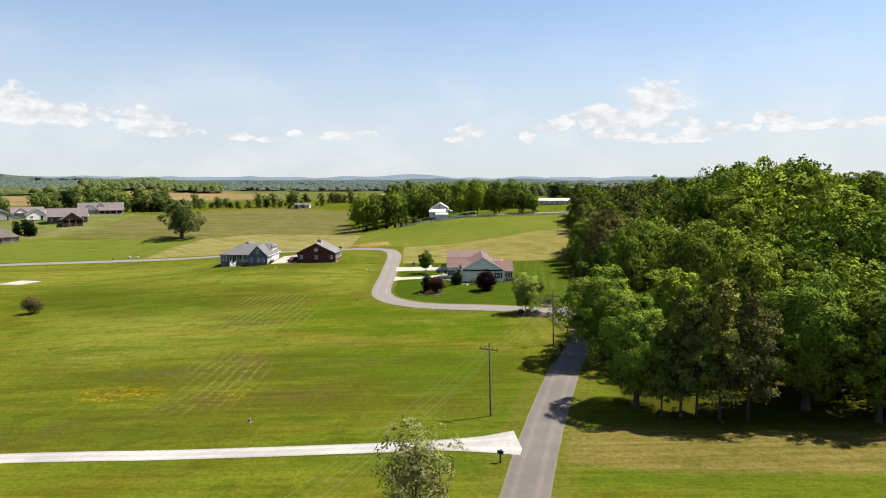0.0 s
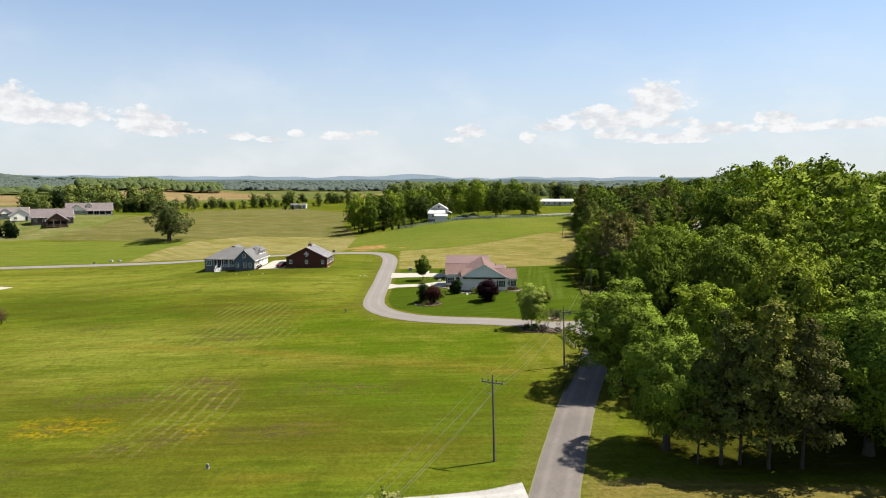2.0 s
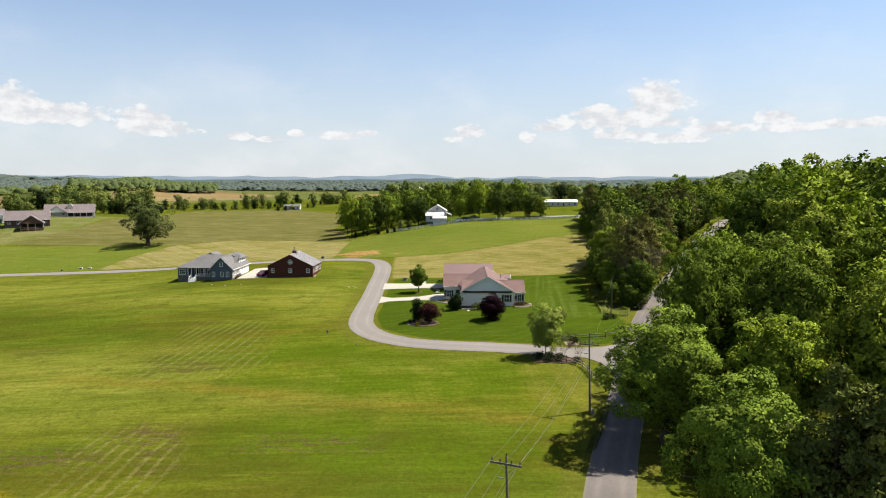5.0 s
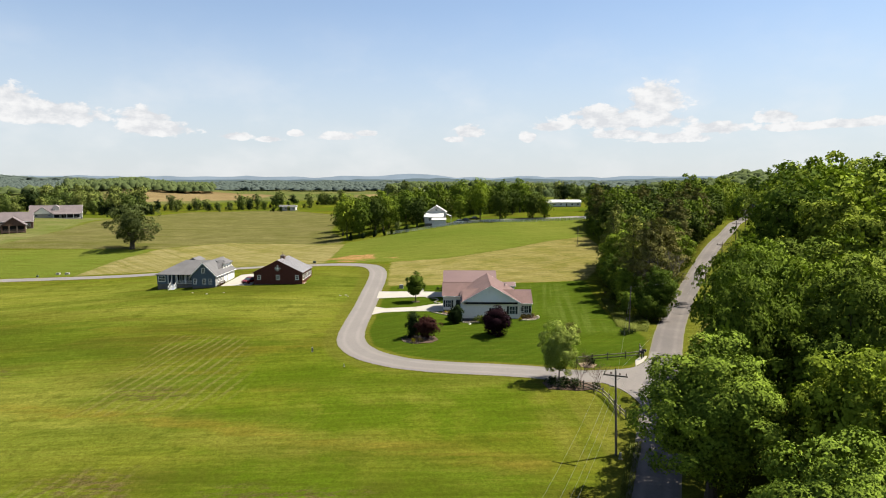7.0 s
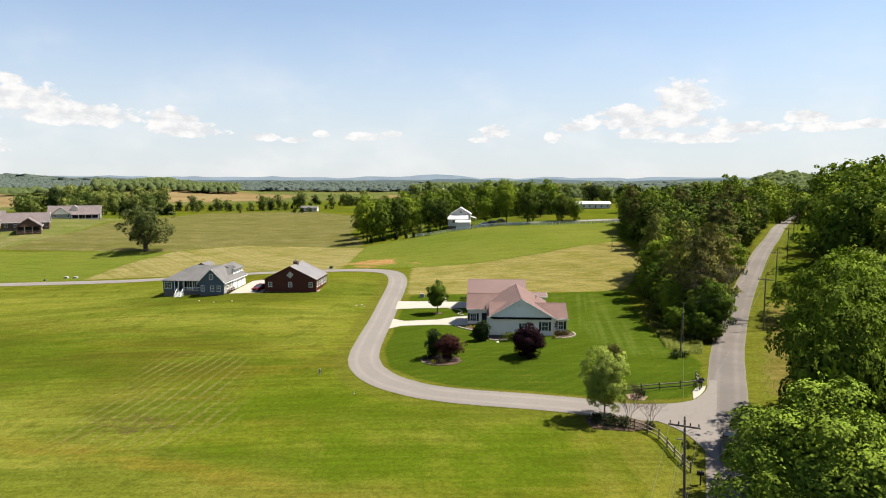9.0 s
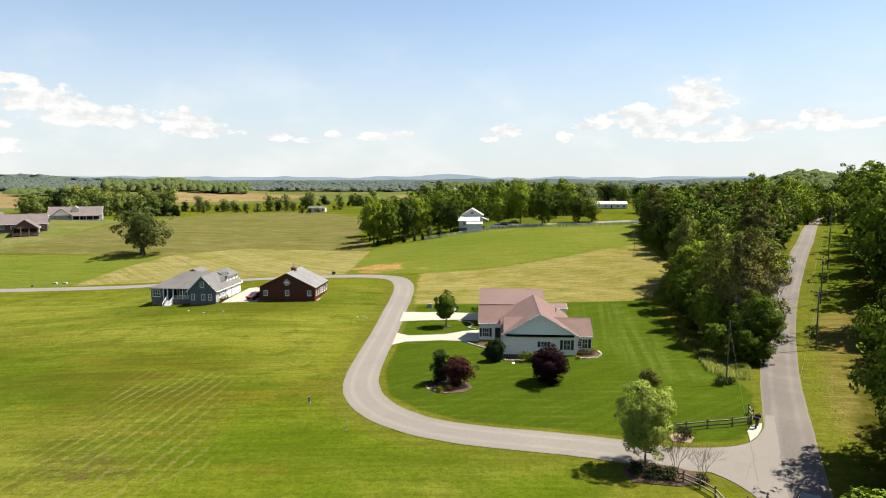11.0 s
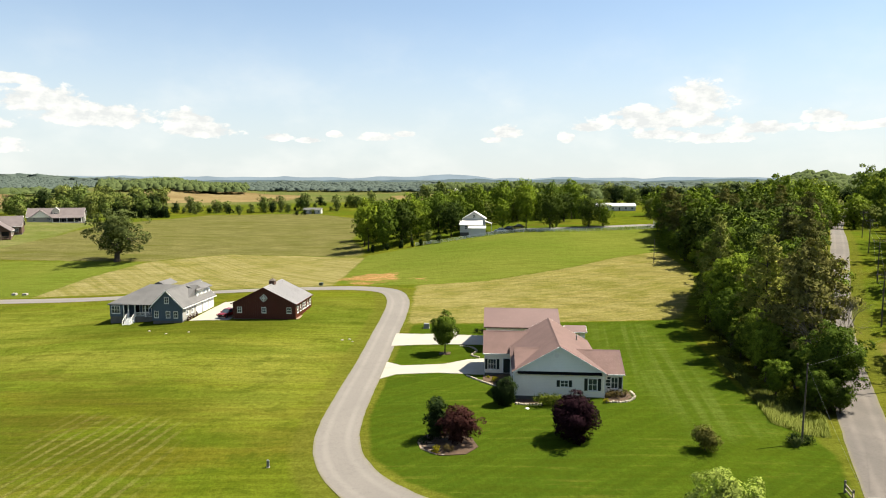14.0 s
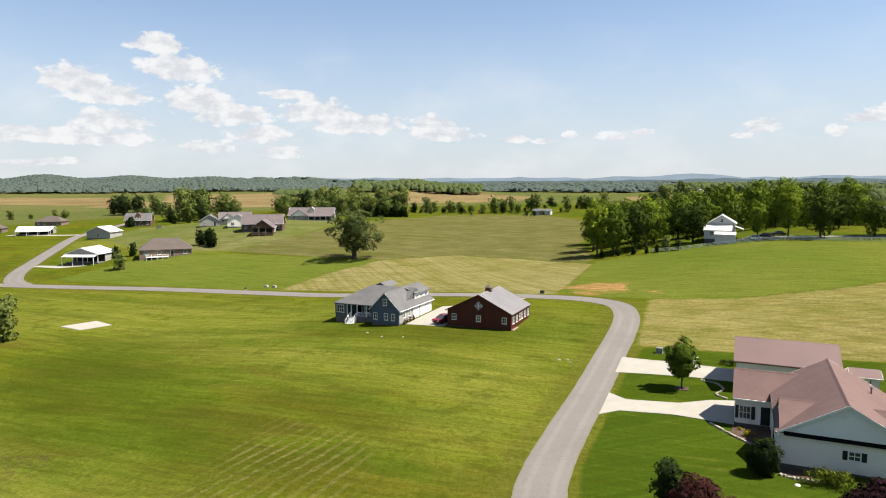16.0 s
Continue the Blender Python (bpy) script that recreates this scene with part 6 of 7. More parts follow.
def cream_house():
    h = thing("house", "cream-sided ranch house with a faded red shingle roof", "house", 0, 0, 0)
    part("foundation", Shape().box(1.9, 170.3, 2.0, 12.8, 187.1, 3.25).box(-1.95, 182.1, 1.6, 1.9, 188.9, 2.6).box(12.8, 171.3, 2.6, 15.15, 177.9, 3.4), "foundation", h)
    walls(h, 1.8, 170.2, 12.9, 187.2, 3.25, 6.35, "white_vinyl")
    walls(h, -2.05, 182, 1.8, 189, 2.6, 5.75, "white_vinyl")
    walls(h, 12.9, 171.2, 15.25, 178, 3.4, 6.2, "white_vinyl")
    gable_end(h, 1, 1.8, 12.9, 170.2, 6.35, 9.55, "gable_vinyl")
    gable_end(h, 1, 1.8, 12.9, 187.2, 6.35, 9.55, "gable_vinyl", face=-1)
    gable_end(h, 0, 182, 189, -2.05, 5.75, 7.85, "gable_vinyl")
    gable_end(h, 0, 171.2, 178, 15.25, 6.2, 8.05, "gable_vinyl", face=-1)
    gable_roof(h, 1, 1.8, 12.9, 170.2, 187.2, 6.35, 9.55, "rose_shingle", 0.25, end=0.3, trim="rose_shingle", rake="gable_vinyl")
    gable_roof(h, 0, 182, 189, -2.05, 6.6, 5.75, 7.85, "rose_shingle", 0.5, end=0.3, rake="rose_shingle")
    gable_roof(h, 0, 171.2, 178, 9.0, 15.25, 6.2, 8.05, "rose_shingle", 0.45, end=0.3, rake="rose_shingle")
    # small cross gable over the front corner
    gable_roof(h, 0, 170.5, 177.7, 1.95, 5.4, 6.35, 8.3, "rose_shingle", 0.22, end=0.1, trim="rose_shingle")
    gable_end(h, 0, 170.6, 177.6, 1.95, 6.3, 8.15, "gable_vinyl")
    part("fascia_band", Shape().prism([(169.8, 6.14), (170.2, 6.14), (170.2, 6.42)], 0, 2.2, 12.6), "black_trim", h, "dark pent strip under the gable")
    part("vent", Shape().lathe(7.0, 0, [(0.28, 0), (0.28, 0.05)]).mesh("vent"), "white_trim", h).matrix_basis = pose(0, 170.18, 8.5, 90) @ pose(0, 0, 0)
    for u, v, w, hh in ((8.0, 4.55, 0.85, 0.75), (11.5, 4.15, 1.0, 1.45)):
        add_window(h, "S", 170.2, u, v, w, hh, "white_trim", "shutter", 1)
    add_window(h, "S", 171.2, 13.55, 4.5, 0.55, 0.75, "white_trim", "", 1)
    add_window(h, "S", 171.2, 14.35, 4.2, 0.75, 1.35, "white_trim", "shutter", 1)
    add_window(h, "E", 15.25, 174.6, 4.2, 1.2, 1.35, "white_trim", "", 1)
    add_window(h, "S", 182, -1.05, 3.2, 1.05, 1.4, "white_trim", "shutter", 2)
    add_door(h, "S", 182, 1.05, 2.65, 0.95, 2.1, "shutter", 3)
    add_window(h, "W", 1.8, 179.3, 3.9, 1.2, 1.3, "white_trim", "shutter", 1)
    add_window(h, "W", 1.8, 173.5, 4.1, 1.2, 1.3, "white_trim", "", 1)
    add_door(h, "W", -2.05, 185.5, 2.5, 4.9, 2.3, "white_trim", 4, "garage_door")
    for y in (181.0, 178.3):
        part("porch_post", Shape().box(1.55, y - 0.07, 2.6, 1.69, y + 0.07, 5.7), "white_trim", h)
    for x, y, z in ((10.9, 182, 7.7),):
        part("vent_pipe", Shape().lathe(x, y, [(0.09, z - 0.4), (0.09, z + 0.55), (0.14, z + 0.55), (0.14, z + 0.68)], 10), "grey_metal", h)
    for x, y in ((1.75, 170.1), (12.95, 170.1), (15.3, 171.1), (-2.1, 181.9)):
        part("downspout", Shape().box(x - 0.05, y - 0.05, 2.8, x + 0.05, y + 0.05, 6.0 if y < 175 else 5.0), "white_trim", h)
    g = thing("garage", "detached garage with a ribbed faded red steel roof", "garage", 0, 0, 0)
    part("foundation", Shape().box(-2.0, 196.05, 1.9, 9.65, 205.95, 2.6), "foundation", g)
    walls(g, -2.05, 196, 9.7, 206, 2.6, 6.3, "white_vinyl")
    gable_end(g, 0, 196, 206, -2.05, 6.3, 8.3, "white_vinyl")
    gable_end(g, 0, 196, 206, 9.7, 6.3, 8.3, "white_vinyl", face=-1)
    gable_roof(g, 0, 196, 206, -2.05, 9.7, 6.3, 8.3, "rose_steel", 0.4, ribs=0.4, trim="brown_wall", rake="rose_steel")
    add_door(g, "W", -2.05, 202.4, 2.6, 3.6, 2.7, "white_trim", 4, "garage_door")
    add_window(g, "S", 196, 2.5, 4.0, 1.2, 0.8)
    b = thing("shed", "small cream garden shed with a crossbraced door", "shed", 0, 0, 0)
    part("floor", Shape().box(11.3, 198, 2.9, 14.5, 201.6, 3.5), "foundation", b)
    walls(b, 11.4, 198.1, 14.4, 201.5, 3.5, 5.2, "white_vinyl", 0.1)
    gable_end(b, 0, 198.1, 201.5, 11.4, 5.2, 5.8, "white_vinyl", 0.1)
    gable_end(b, 0, 198.1, 201.5, 14.4, 5.2, 5.8, "white_vinyl", 0.1, -1)
    gable_roof(b, 0, 198.1, 201.5, 11.4, 14.4, 5.2, 5.8, "rose_steel", 0.3, 0.08)
    add_door(b, "S", 198.1, 12.6, 3.55, 1.5, 1.5, "white_vinyl", 2, trim="brown_wall")


def blue_house():
    h = thing("house", "slate-blue sided house with grey shingle roof and white trim", "house", 0, 0, 0)
    part("foundation", Shape().box(-78.7, 216.4, 1.0, -68.5, 226.9, 2.75).box(-68.4, 212.4, 1.4, -62.4, 226.9, 2.6), "foundation", h)
    walls(h, -78.8, 217, -68.5, 227, 2.75, 5.45, "blue_siding")
    part("wall", Shape().box(-68.5, 212.3, 2.6, -62.3, 212.5, 5.45), "blue_siding", h)
    part("wall", Shape().box(-68.5, 212.5, 2.6, -68.3, 217, 5.45), "blue_siding", h)
    part("wall", Shape().box(-62.5, 212.5, 2.6, -62.3, 227, 5.45), "grey_wall", h, "pale siding on the garage side")
    part("wall", Shape().box(-68.5, 226.8, 2.6, -62.5, 227, 5.45), "blue_siding", h)
    gable_end(h, 1, -68.5, -62.3, 212.3, 5.45, 8.55, "blue_siding")
    gable_end(h, 1, -68.5, -62.3, 227, 5.45, 8.55, "blue_siding", face=-1)
    gable_roof(h, 1, -68.5, -62.3, 212.3, 227, 5.45, 8.55, "grey_shingle", 0.4, end=0.35)
    hip_roof(h, -78.8, 215.0, -63.5, 227, 5.45, 8.5, "grey_shingle", 0.4, True, False)
    # shed dormer over the garage doors
    part("dormer", Shape().prism([(-65.6, 8.2), (-62.95, 5.6), (-62.95, 7.4)], 1, 220.2, 226.6), "gable_vinyl", h)
    part("dormer_roof", Shape().prism([(-65.7, 8.55), (-62.5, 7.35), (-62.5, 7.5), (-65.7, 8.72)], 1, 219.9, 226.9), "grey_shingle", h)
    for u in (221.4, 223.4, 225.4):
        add_window(h, "E", -62.95, u, 6.05, 0.8, 0.8)
    part("cross_gable", Shape().prism([(-73.6, 8.1), (-71.9, 8.95), (-70.2, 8.1)], 1, 221.6, 226.8), "grey_shingle", h)
    for u in (214.4, 216.6):
        add_window(h, "E", -62.3, u, 3.6, 0.8, 1.3)
    for u in (219.6, 222.6, 225.4):
        add_door(h, "E", -62.3, u, 2.62, 2.4, 2.2, "white_trim", 4, "garage_door")
    add_window(h, "S", 212.3, -65.4, 6.15, 0.75, 1.1)
    for u in (-67.6, -65.2, -63.6):
        add_window(h, "S", 212.3, u, 3.25, 0.7, 1.2)
    for a, b in (((-78.8, 214.8), (-76.2, 215.0)), ((-78.8, 215.0), (-78.6, 217.0)), ((-76.4, 215.0), (-76.2, 217.0))):
        part("wall", Shape().box(*a, 2.75, *b, 5.45), "blue_siding", h)
    part("foundation", Shape().box(-78.75, 214.85, 1.0, -76.25, 216.4, 2.75), "foundation", h)
    add_window(h, "S", 214.8, -77.5, 3.45, 1.6, 1.4, bars=2)
    add_window(h, "S", 217, -70.4, 3.35, 1.4, 1.5)
    add_window(h, "S", 217, -72.4, 3.35, 1.2, 1.5)
    add_door(h, "S", 217, -74.2, 2.78, 1.0, 2.1, "black_trim", 3)
    # porch
    part("porch_floor", Shape().box(-76.0, 214.6, 1.3, -68.55, 216.98, 2.72), "foundation", h)
    for x in (-75.9, -74.9, -73.5, -71.3, -69.0):
        part("porch_post", Shape().box(x - 0.09, 214.8, 2.72, x + 0.09, 214.98, 5.3), "white_trim", h)
    for a, b in ((-73.4, -71.4), (-71.2, -69.1)):
        s = Shape().box(a, 214.84, 3.55, b, 214.92, 3.63).box(a, 214.84, 2.85, b, 214.92, 2.92)
        for k in range(int((b - a) / 0.14)):
            s.box(a + 0.14 * k + 0.04, 214.86, 2.92, a + 0.14 * k + 0.07, 214.9, 3.55)
        part("porch_rail", s, "white_trim", h)
    for i in range(7):
        z = 2.72 - 0.18 * (i + 1)
        part("step", Shape().box(-74.85, 214.6 - 0.28 * (i + 1), 1.1, -73.55, 214.6 - 0.28 * i, z + 0.16), "white_trim", h)
    for x in (-74.95, -73.45):
        s = Shape().prism([(214.6, 3.55), (212.5, 2.2), (212.5, 2.28), (214.6, 3.63)], 0, x - 0.04, x + 0.04)
        for k in range(4):
            s.box(x - 0.05, 212.5 + k * 0.66, 1.3, x + 0.05, 212.6 + k * 0.66, 2.24 + 0.42 * k)
        part("stair_rail", s, "white_trim", h)
    for i, y in enumerate((213.4, 214.6, 215.9, 217.4)):
        p = thing("flower_pot", "dark clay pot with a small red-leaved plant by the garage wall", "flower pot", -61.7, y, zat(-61.7, y) + 0.04, 0, "pots along the garage wall")
        part("pot", Shape().lathe(0, 0, [(0.16, 0), (0.24, 0.42), (0.27, 0.42), (0.27, 0.48), (0.22, 0.48)], 10), "terracotta", p)
        part("plant", quads_mesh("plant", clump_leaves(np.random.default_rng(i), np.array([[0, 0, 0.7]]), np.array([0.3]), 60, 0.16), "leaf_smoke"), None, p)


def red_barn():
    h = thing("barn", "dark red steel-sided barn with pale ribbed metal roof", "barn", 0, 0, 0)
    x0, x1, y0, y1, e, r = -52.8, -40.0, 214.3, 225.6, 6.0, 9.15
    part("foundation", Shape().box(x0 + 0.05, y0 + 0.05, 1.6, x1 - 0.05, y1 - 0.05, 2.95), "foundation", h)
    walls(h, x0, y0, x1, y1, 2.9, e, "red_steel")
    gable_end(h, 1, x0, x1, y0, e, r, "red_steel")
    gable_end(h, 1, x0, x1, y1, e, r, "red_steel", face=-1)
    gable_roof(h, 1, x0, x1, y0, y1, e, r, "pale_steel", 0.3, 0.1, ribs=0.45, end=0.2, trim="red_steel")
    s = Shape()
    for k in range(29):
        x = x0 + 0.2 + (x1 - x0 - 0.4) * k / 28
        top = e + (r - e) * (1 - abs(x - (x0 + x1) / 2) / ((x1 - x0) / 2)) - 0.1
        s.box(x - 0.025, y0 - 0.03, 2.95, x + 0.025, y0, top)
    part("siding_ribs", s, "red_steel", h)
    for u in (-51.4, -46.4, -41.3):
        add_window(h, "S", y0 - 0.03, u, 4.2, 0.75, 1.0)
    for u in (215.6, 217.5, 219.4, 220.8, 222.6, 224.4):
        add_window(h, "E", x1, u, 4.1, 0.75, 1.15)
    s = Shape()
    for cx, cz in ((0, 0),):
        d, c, w = 0.82, (-46.4, 7.1), 0.11
        for a, b in (((-d, 0), (0, d)), ((0, d), (d, 0)), ((d, 0), (0, -d)), ((0, -d), (-d, 0))):
            p0, p1 = (c[0] + a[0], c[1] + a[1]), (c[0] + b[0], c[1] + b[1])
            q0, q1 = (c[0] + a[0] * 0.86, c[1] + a[1] * 0.86), (c[0] + b[0] * 0.86, c[1] + b[1] * 0.86)
            s.prism([p0, p1, q1, q0], 1, y0 - 0.10, y0 - 0.02)
        for k in range(4):
            a = k * math.pi / 2
            t = [(c[0] + math.cos(a) * 0.55, c[1] + math.sin(a) * 0.55), (c[0] + math.cos(a + 0.5) * 0.28, c[1] + math.sin(a + 0.5) * 0.28), c, (c[0] + math.cos(a - 0.5) * 0.28, c[1] + math.sin(a - 0.5) * 0.28)]
            s.prism(t, 1, y0 - 0.09, y0 - 0.02)
    part("quilt_square", s, "gable_vinyl", h, "pale diamond star ornament on the gable")
    c = Shape().box(-46.95, 219.1, 8.9, -45.85, 220.2, 9.85)
    part("cupola", c, "brown_wall", h)
    part("cupola_roof", Shape().add([(-47.1, 218.95, 9.85), (-45.7, 218.95, 9.85), (-45.7, 220.35, 9.85), (-47.1, 220.35, 9.85), (-46.4, 219.65, 10.35)],
                                    [(3, 2, 1, 0), (0, 1, 4), (1, 2, 4), (2, 3, 4), (3, 0, 4)]), "brown_shingle", h)
    part("weather_vane", Shape().tube([(-46.4, 219.65, 10.3), (-46.4, 219.65, 11.0)], [0.02, 0.015], 5).box(-46.7, 219.63, 10.72, -46.1, 219.67, 10.78), "black_metal", h)
    part("plinth", Shape().box(x1, y0 + 0.1, 2.5, x1 + 0.5, y1 - 0.1, 3.05), "pale_mulch", h, "strip of orange-brown gravel along the wall")


def white_farmhouse():
    h = thing("farmhouse", "white two-storey farmhouse with pale metal roof", "house", 0, 0, 0)
    z = zat(-8, 340)
    part("foundation", Shape().box(-13.4, 333.3, z - 1.8, -4.4, 346, z + 0.4), "foundation", h)
    walls(h, -12.4, 337, -4.2, 346, z + 0.3, 16.6, "white_wall")
    gable_end(h, 1, -12.4, -4.2, 337, 16.6, 19.1, "white_wall")
    gable_end(h, 1, -12.4, -4.2, 346, 16.6, 19.1, "white_wall", face=-1)
    gable_roof(h, 1, -12.4, -4.2, 337, 346, 16.6, 19.1, "white_steel", 0.4)
    walls(h, -13.5, 333.2, -5.4, 337, z + 0.3, 14.4, "white_wall")
    part("lean_to_roof", Shape().prism([(332.7, 14.3), (337.2, 16.1), (337.2, 16.25), (332.7, 14.45)], 0, -13.9, -5.0), "white_steel", h)
    part("porch_roof", Shape().prism([(-4.3, 15.5), (-1.6, 14.5), (-1.6, 14.64), (-4.3, 15.66)], 1, 336.5, 342), "white_steel", h)
    for y in (336.8, 339.2, 341.7):
        part("porch_post", Shape().box(-1.85, y - 0.08, z - 0.2, -1.69, y + 0.08, 14.55), "white_trim", h)
    for u in (-11.2, -8.8):
        add_window(h, "S", 333.2, u, z + 1.5, 0.9, 1.3)
    add_window(h, "S", 337, -8.3, 16.9, 0.8, 1.0)
    add_window(h, "E", -4.2, 339, 14.9, 0.9, 1.3)
    s = thing("shed", "small white shed beside the fence", "shed", 0, 0, 0)
    zs = zat(-7, 330)
    walls(s, -10, 328.6, -4, 332, zs - 0.3, zs + 2.7, "white_steel", 0.1)
    gable_end(s, 0, 328.6, 332, -10, zs + 2.7, zs + 3.4, "white_steel", 0.1)
    gable_end(s, 0, 328.6, 332, -4, zs + 2.7, zs + 3.4, "white_steel", 0.1, -1)
    gable_roof(s, 0, 328.6, 332, -10, -4, zs + 2.7, zs + 3.4, "white_steel", 0.2, 0.08)
    add_door(s, "E", -4, 330.3, zs, 1.2, 2.0, "white_wall", 2)


def plain_house(name, label, x, y, turn, width, depth, wall_h, roof_h, wall, roof, kind="gable", windows=3, door=True, lower=0.0, carport=False, dormer=False, category="house", garage=0, gables=(), porch=None, decks=False):
    """A house seen from afar: its own axes, the front towards local -y."""
    h = thing(name, label, category, x, y, zat(x, y), turn)
    w, d = width / 2, depth / 2
    part("foundation", Shape().box(-w + 0.05, -d + 0.05, -2.5 - lower, w - 0.05, d - 0.05, 0.3 - lower), "foundation", h)
    if carport:
        part("wall", Shape().box(-w, d - 0.2, 0.2, w, d, wall_h), wall, h)
        for k in (-w, w - 0.2):
            part("wall", Shape().box(k, -d * 0.2, 0.2, k + 0.2, d - 0.2, wall_h), wall, h)
        for k in range(4):
            c = -w + 0.3 + (width - 0.6) * k / 3
            part("post", Shape().box(c - 0.1, -d + 0.1, -0.3, c + 0.1, -d + 0.3, wall_h), "white_trim", h)
        # near-black panel in place of the carport's inner shade
        part("opening", Shape().box(-w + 0.3, -d * 0.2 + 0.1, 0.2, w - 0.3, -d * 0.2 + 0.3, wall_h - 0.3), "recess_shade", h)
    else:
        walls(h, -w, -d, w, d, 0.2 - lower, wall_h, wall)
    if kind == "gable":
        gable_roof(h, 0, -d, d, -w, w, wall_h, wall_h + roof_h, roof)
        gable_end(h, 0, -d, d, -w, wall_h, wall_h + roof_h, wall)
        gable_end(h, 0, -d, d, w, wall_h, wall_h + roof_h, wall, face=-1)
    elif kind == "front":
        gable_roof(h, 1, -w, w, -d, d, wall_h, wall_h + roof_h, roof)
        gable_end(h, 1, -w, w, -d, wall_h, wall_h + roof_h, wall)
        gable_end(h, 1, -w, w, d, wall_h, wall_h + roof_h, wall, face=-1)
    else:
        hip_roof(h, -w, -d, w, d, wall_h, wall_h + roof_h, roof)
    if carport:
        part("porch_roof", Shape().prism([(-d - 3.0, wall_h - 1.0), (-d - 0.1, wall_h - 0.25), (-d - 0.1, wall_h - 0.1), (-d - 3.0, wall_h - 0.85)], 0, -w, w), roof, h)
        for k in range(4):
            c = -w + 0.3 + (width - 0.6) * k / 3
            part("post", Shape().box(c - 0.1, -d - 2.9, -0.6, c + 0.1, -d - 2.7, wall_h - 0.95), "white_trim", h)
    if not carport:
        for k in range(windows):
            u = -w + width * (k + 0.5) / windows
            if door and k == windows // 2:
                add_door(h, "S", -d, u, 0.25, 1.1, 2.1, "shutter", 2)
            else:
                add_window(h, "S", -d, u, 1.0, 1.3, 1.3)
        for k in range(garage):
            add_door(h, "E", w, -d + 2 + 3.2 * k, 0.2, 2.6, 2.2, "white_trim", 4, "garage_door")
    if lower and not decks:
        # deck over a lower storey; a near-black panel stands for the shade beneath
        part("deck", Shape().box(-w * 0.75, -d - 2.6, 0.0, w * 0.1, -d, 0.2), "white_trim", h)
        part("deck_rail", Shape().box(-w * 0.75, -d - 2.6, 0.2, w * 0.1, -d - 2.5, 0.28).box(-w * 0.75, -d - 2.6, 1.0, w * 0.1, -d - 2.5, 1.1), "white_trim", h)
        for k in range(5):
            c = -w * 0.75 + 0.1 + (w * 0.85 - 0.2) * k / 4
            part("deck_post", Shape().box(c - 0.09, -d - 2.6, -lower - 0.6, c + 0.09, -d - 2.42, 1.0), "white_trim", h)
        part("opening", Shape().box(-w * 0.73, -d - 0.12, -lower + 0.2, w * 0.08, -d - 0.02, -0.25), "recess_shade", h)
    if gables:
        # small front gables with white boards
        for u, gw in gables:
            part("front_gable", Shape().prism([(u - gw / 2, wall_h - 0.3), (u + gw / 2, wall_h - 0.3), (u, wall_h + roof_h * 0.78)], 1, -d - 0.55, -d * 0.2), "white_vinyl", h, "pale gable over the front")
            part("gable_roof", Shape().prism([(u - gw / 2 - 0.4, wall_h - 0.35), (u, wall_h + roof_h * 0.8), (u + gw / 2 + 0.4, wall_h - 0.35), (u + gw / 2 + 0.4, wall_h - 0.15), (u, wall_h + roof_h * 0.8 + 0.22), (u - gw / 2 - 0.4, wall_h - 0.15)], 1, -d - 0.85, -d * 0.1), roof, h)
    if porch:
        # covered porch along part of the front, with white posts
        a, b = porch
        part("porch_roof", Shape().prism([(-d - 2.6, wall_h - 0.75), (-d + 0.6, wall_h + 0.45), (-d + 0.6, wall_h + 0.6), (-d - 2.6, wall_h - 0.58)], 0, a, b), roof, h)
        part("porch_floor", Shape().box(a + 0.1, -d - 2.4, -0.4, b - 0.1, -d, 0.22), "concrete", h)
        # the shade under the porch roof is a near-black panel on the wall
        part("opening", Shape().box(a + 0.4, -d - 0.08, 0.4, b - 0.4, -d - 0.02, wall_h - 0.5), "recess_shade", h)
        for k in range(5):
            c = a + 0.3 + (b - a - 0.6) * k / 4
            part("post", Shape().box(c - 0.12, -d - 2.4, 0.2, c + 0.12, -d - 2.16, wall_h - 0.62), "white_trim", h)
    if decks:
        # gabled porch of two storeys over the whole front
        f = -d - 2.2
        part("porch_roof", Shape().prism([(-w - 0.4, wall_h - 0.3), (0, wall_h + roof_h), (w + 0.4, wall_h - 0.3), (w + 0.4, wall_h - 0.05), (0, wall_h + roof_h + 0.26), (-w - 0.4, wall_h - 0.05)], 1, f - 0.4, -d + 0.3), roof, h)
        part("porch_gable", Shape().prism([(-w, wall_h - 0.25), (w, wall_h - 0.25), (0, wall_h + roof_h - 0.1)], 1, f, f + 0.15), wall, h)
        part("deck", Shape().box(-w, f, -0.15, w, -d, 0.15), wall, h)
        part("deck_rail", Shape().box(-w, f, 0.32, w, f + 0.08, 0.4).box(-w, f, 0.62, w, f + 0.08, 0.7).box(-w, f, 1.0, w, f + 0.1, 1.12), "tan_wall", h, "pale porch rail")
        # near-black panels on the wall imitate the shade of both porch storeys
        for z0, z1 in ((-lower + 0.1, -0.3), (0.3, wall_h - 0.4)):
            part("opening", Shape().box(-w * 0.86, -d - 0.1, z0, w * 0.86, -d - 0.03, z1), "recess_shade", h)
        for k in range(4):
            c = -w + 0.2 + (width - 0.4) * k / 3
            part("post", Shape().box(c - 0.2, f, -lower - 1.5, c + 0.2, f + 0.35, wall_h - 0.2), "tan_wall" if k in (1, 2) else wall, h)
        for u in (-d * 0.4, d * 0.4):
            add_window(h, "E", w, u, 1.0, 1.2, 1.4)
            add_window(h, "E", w, u, -lower + 0.8, 1.2, 1.2)
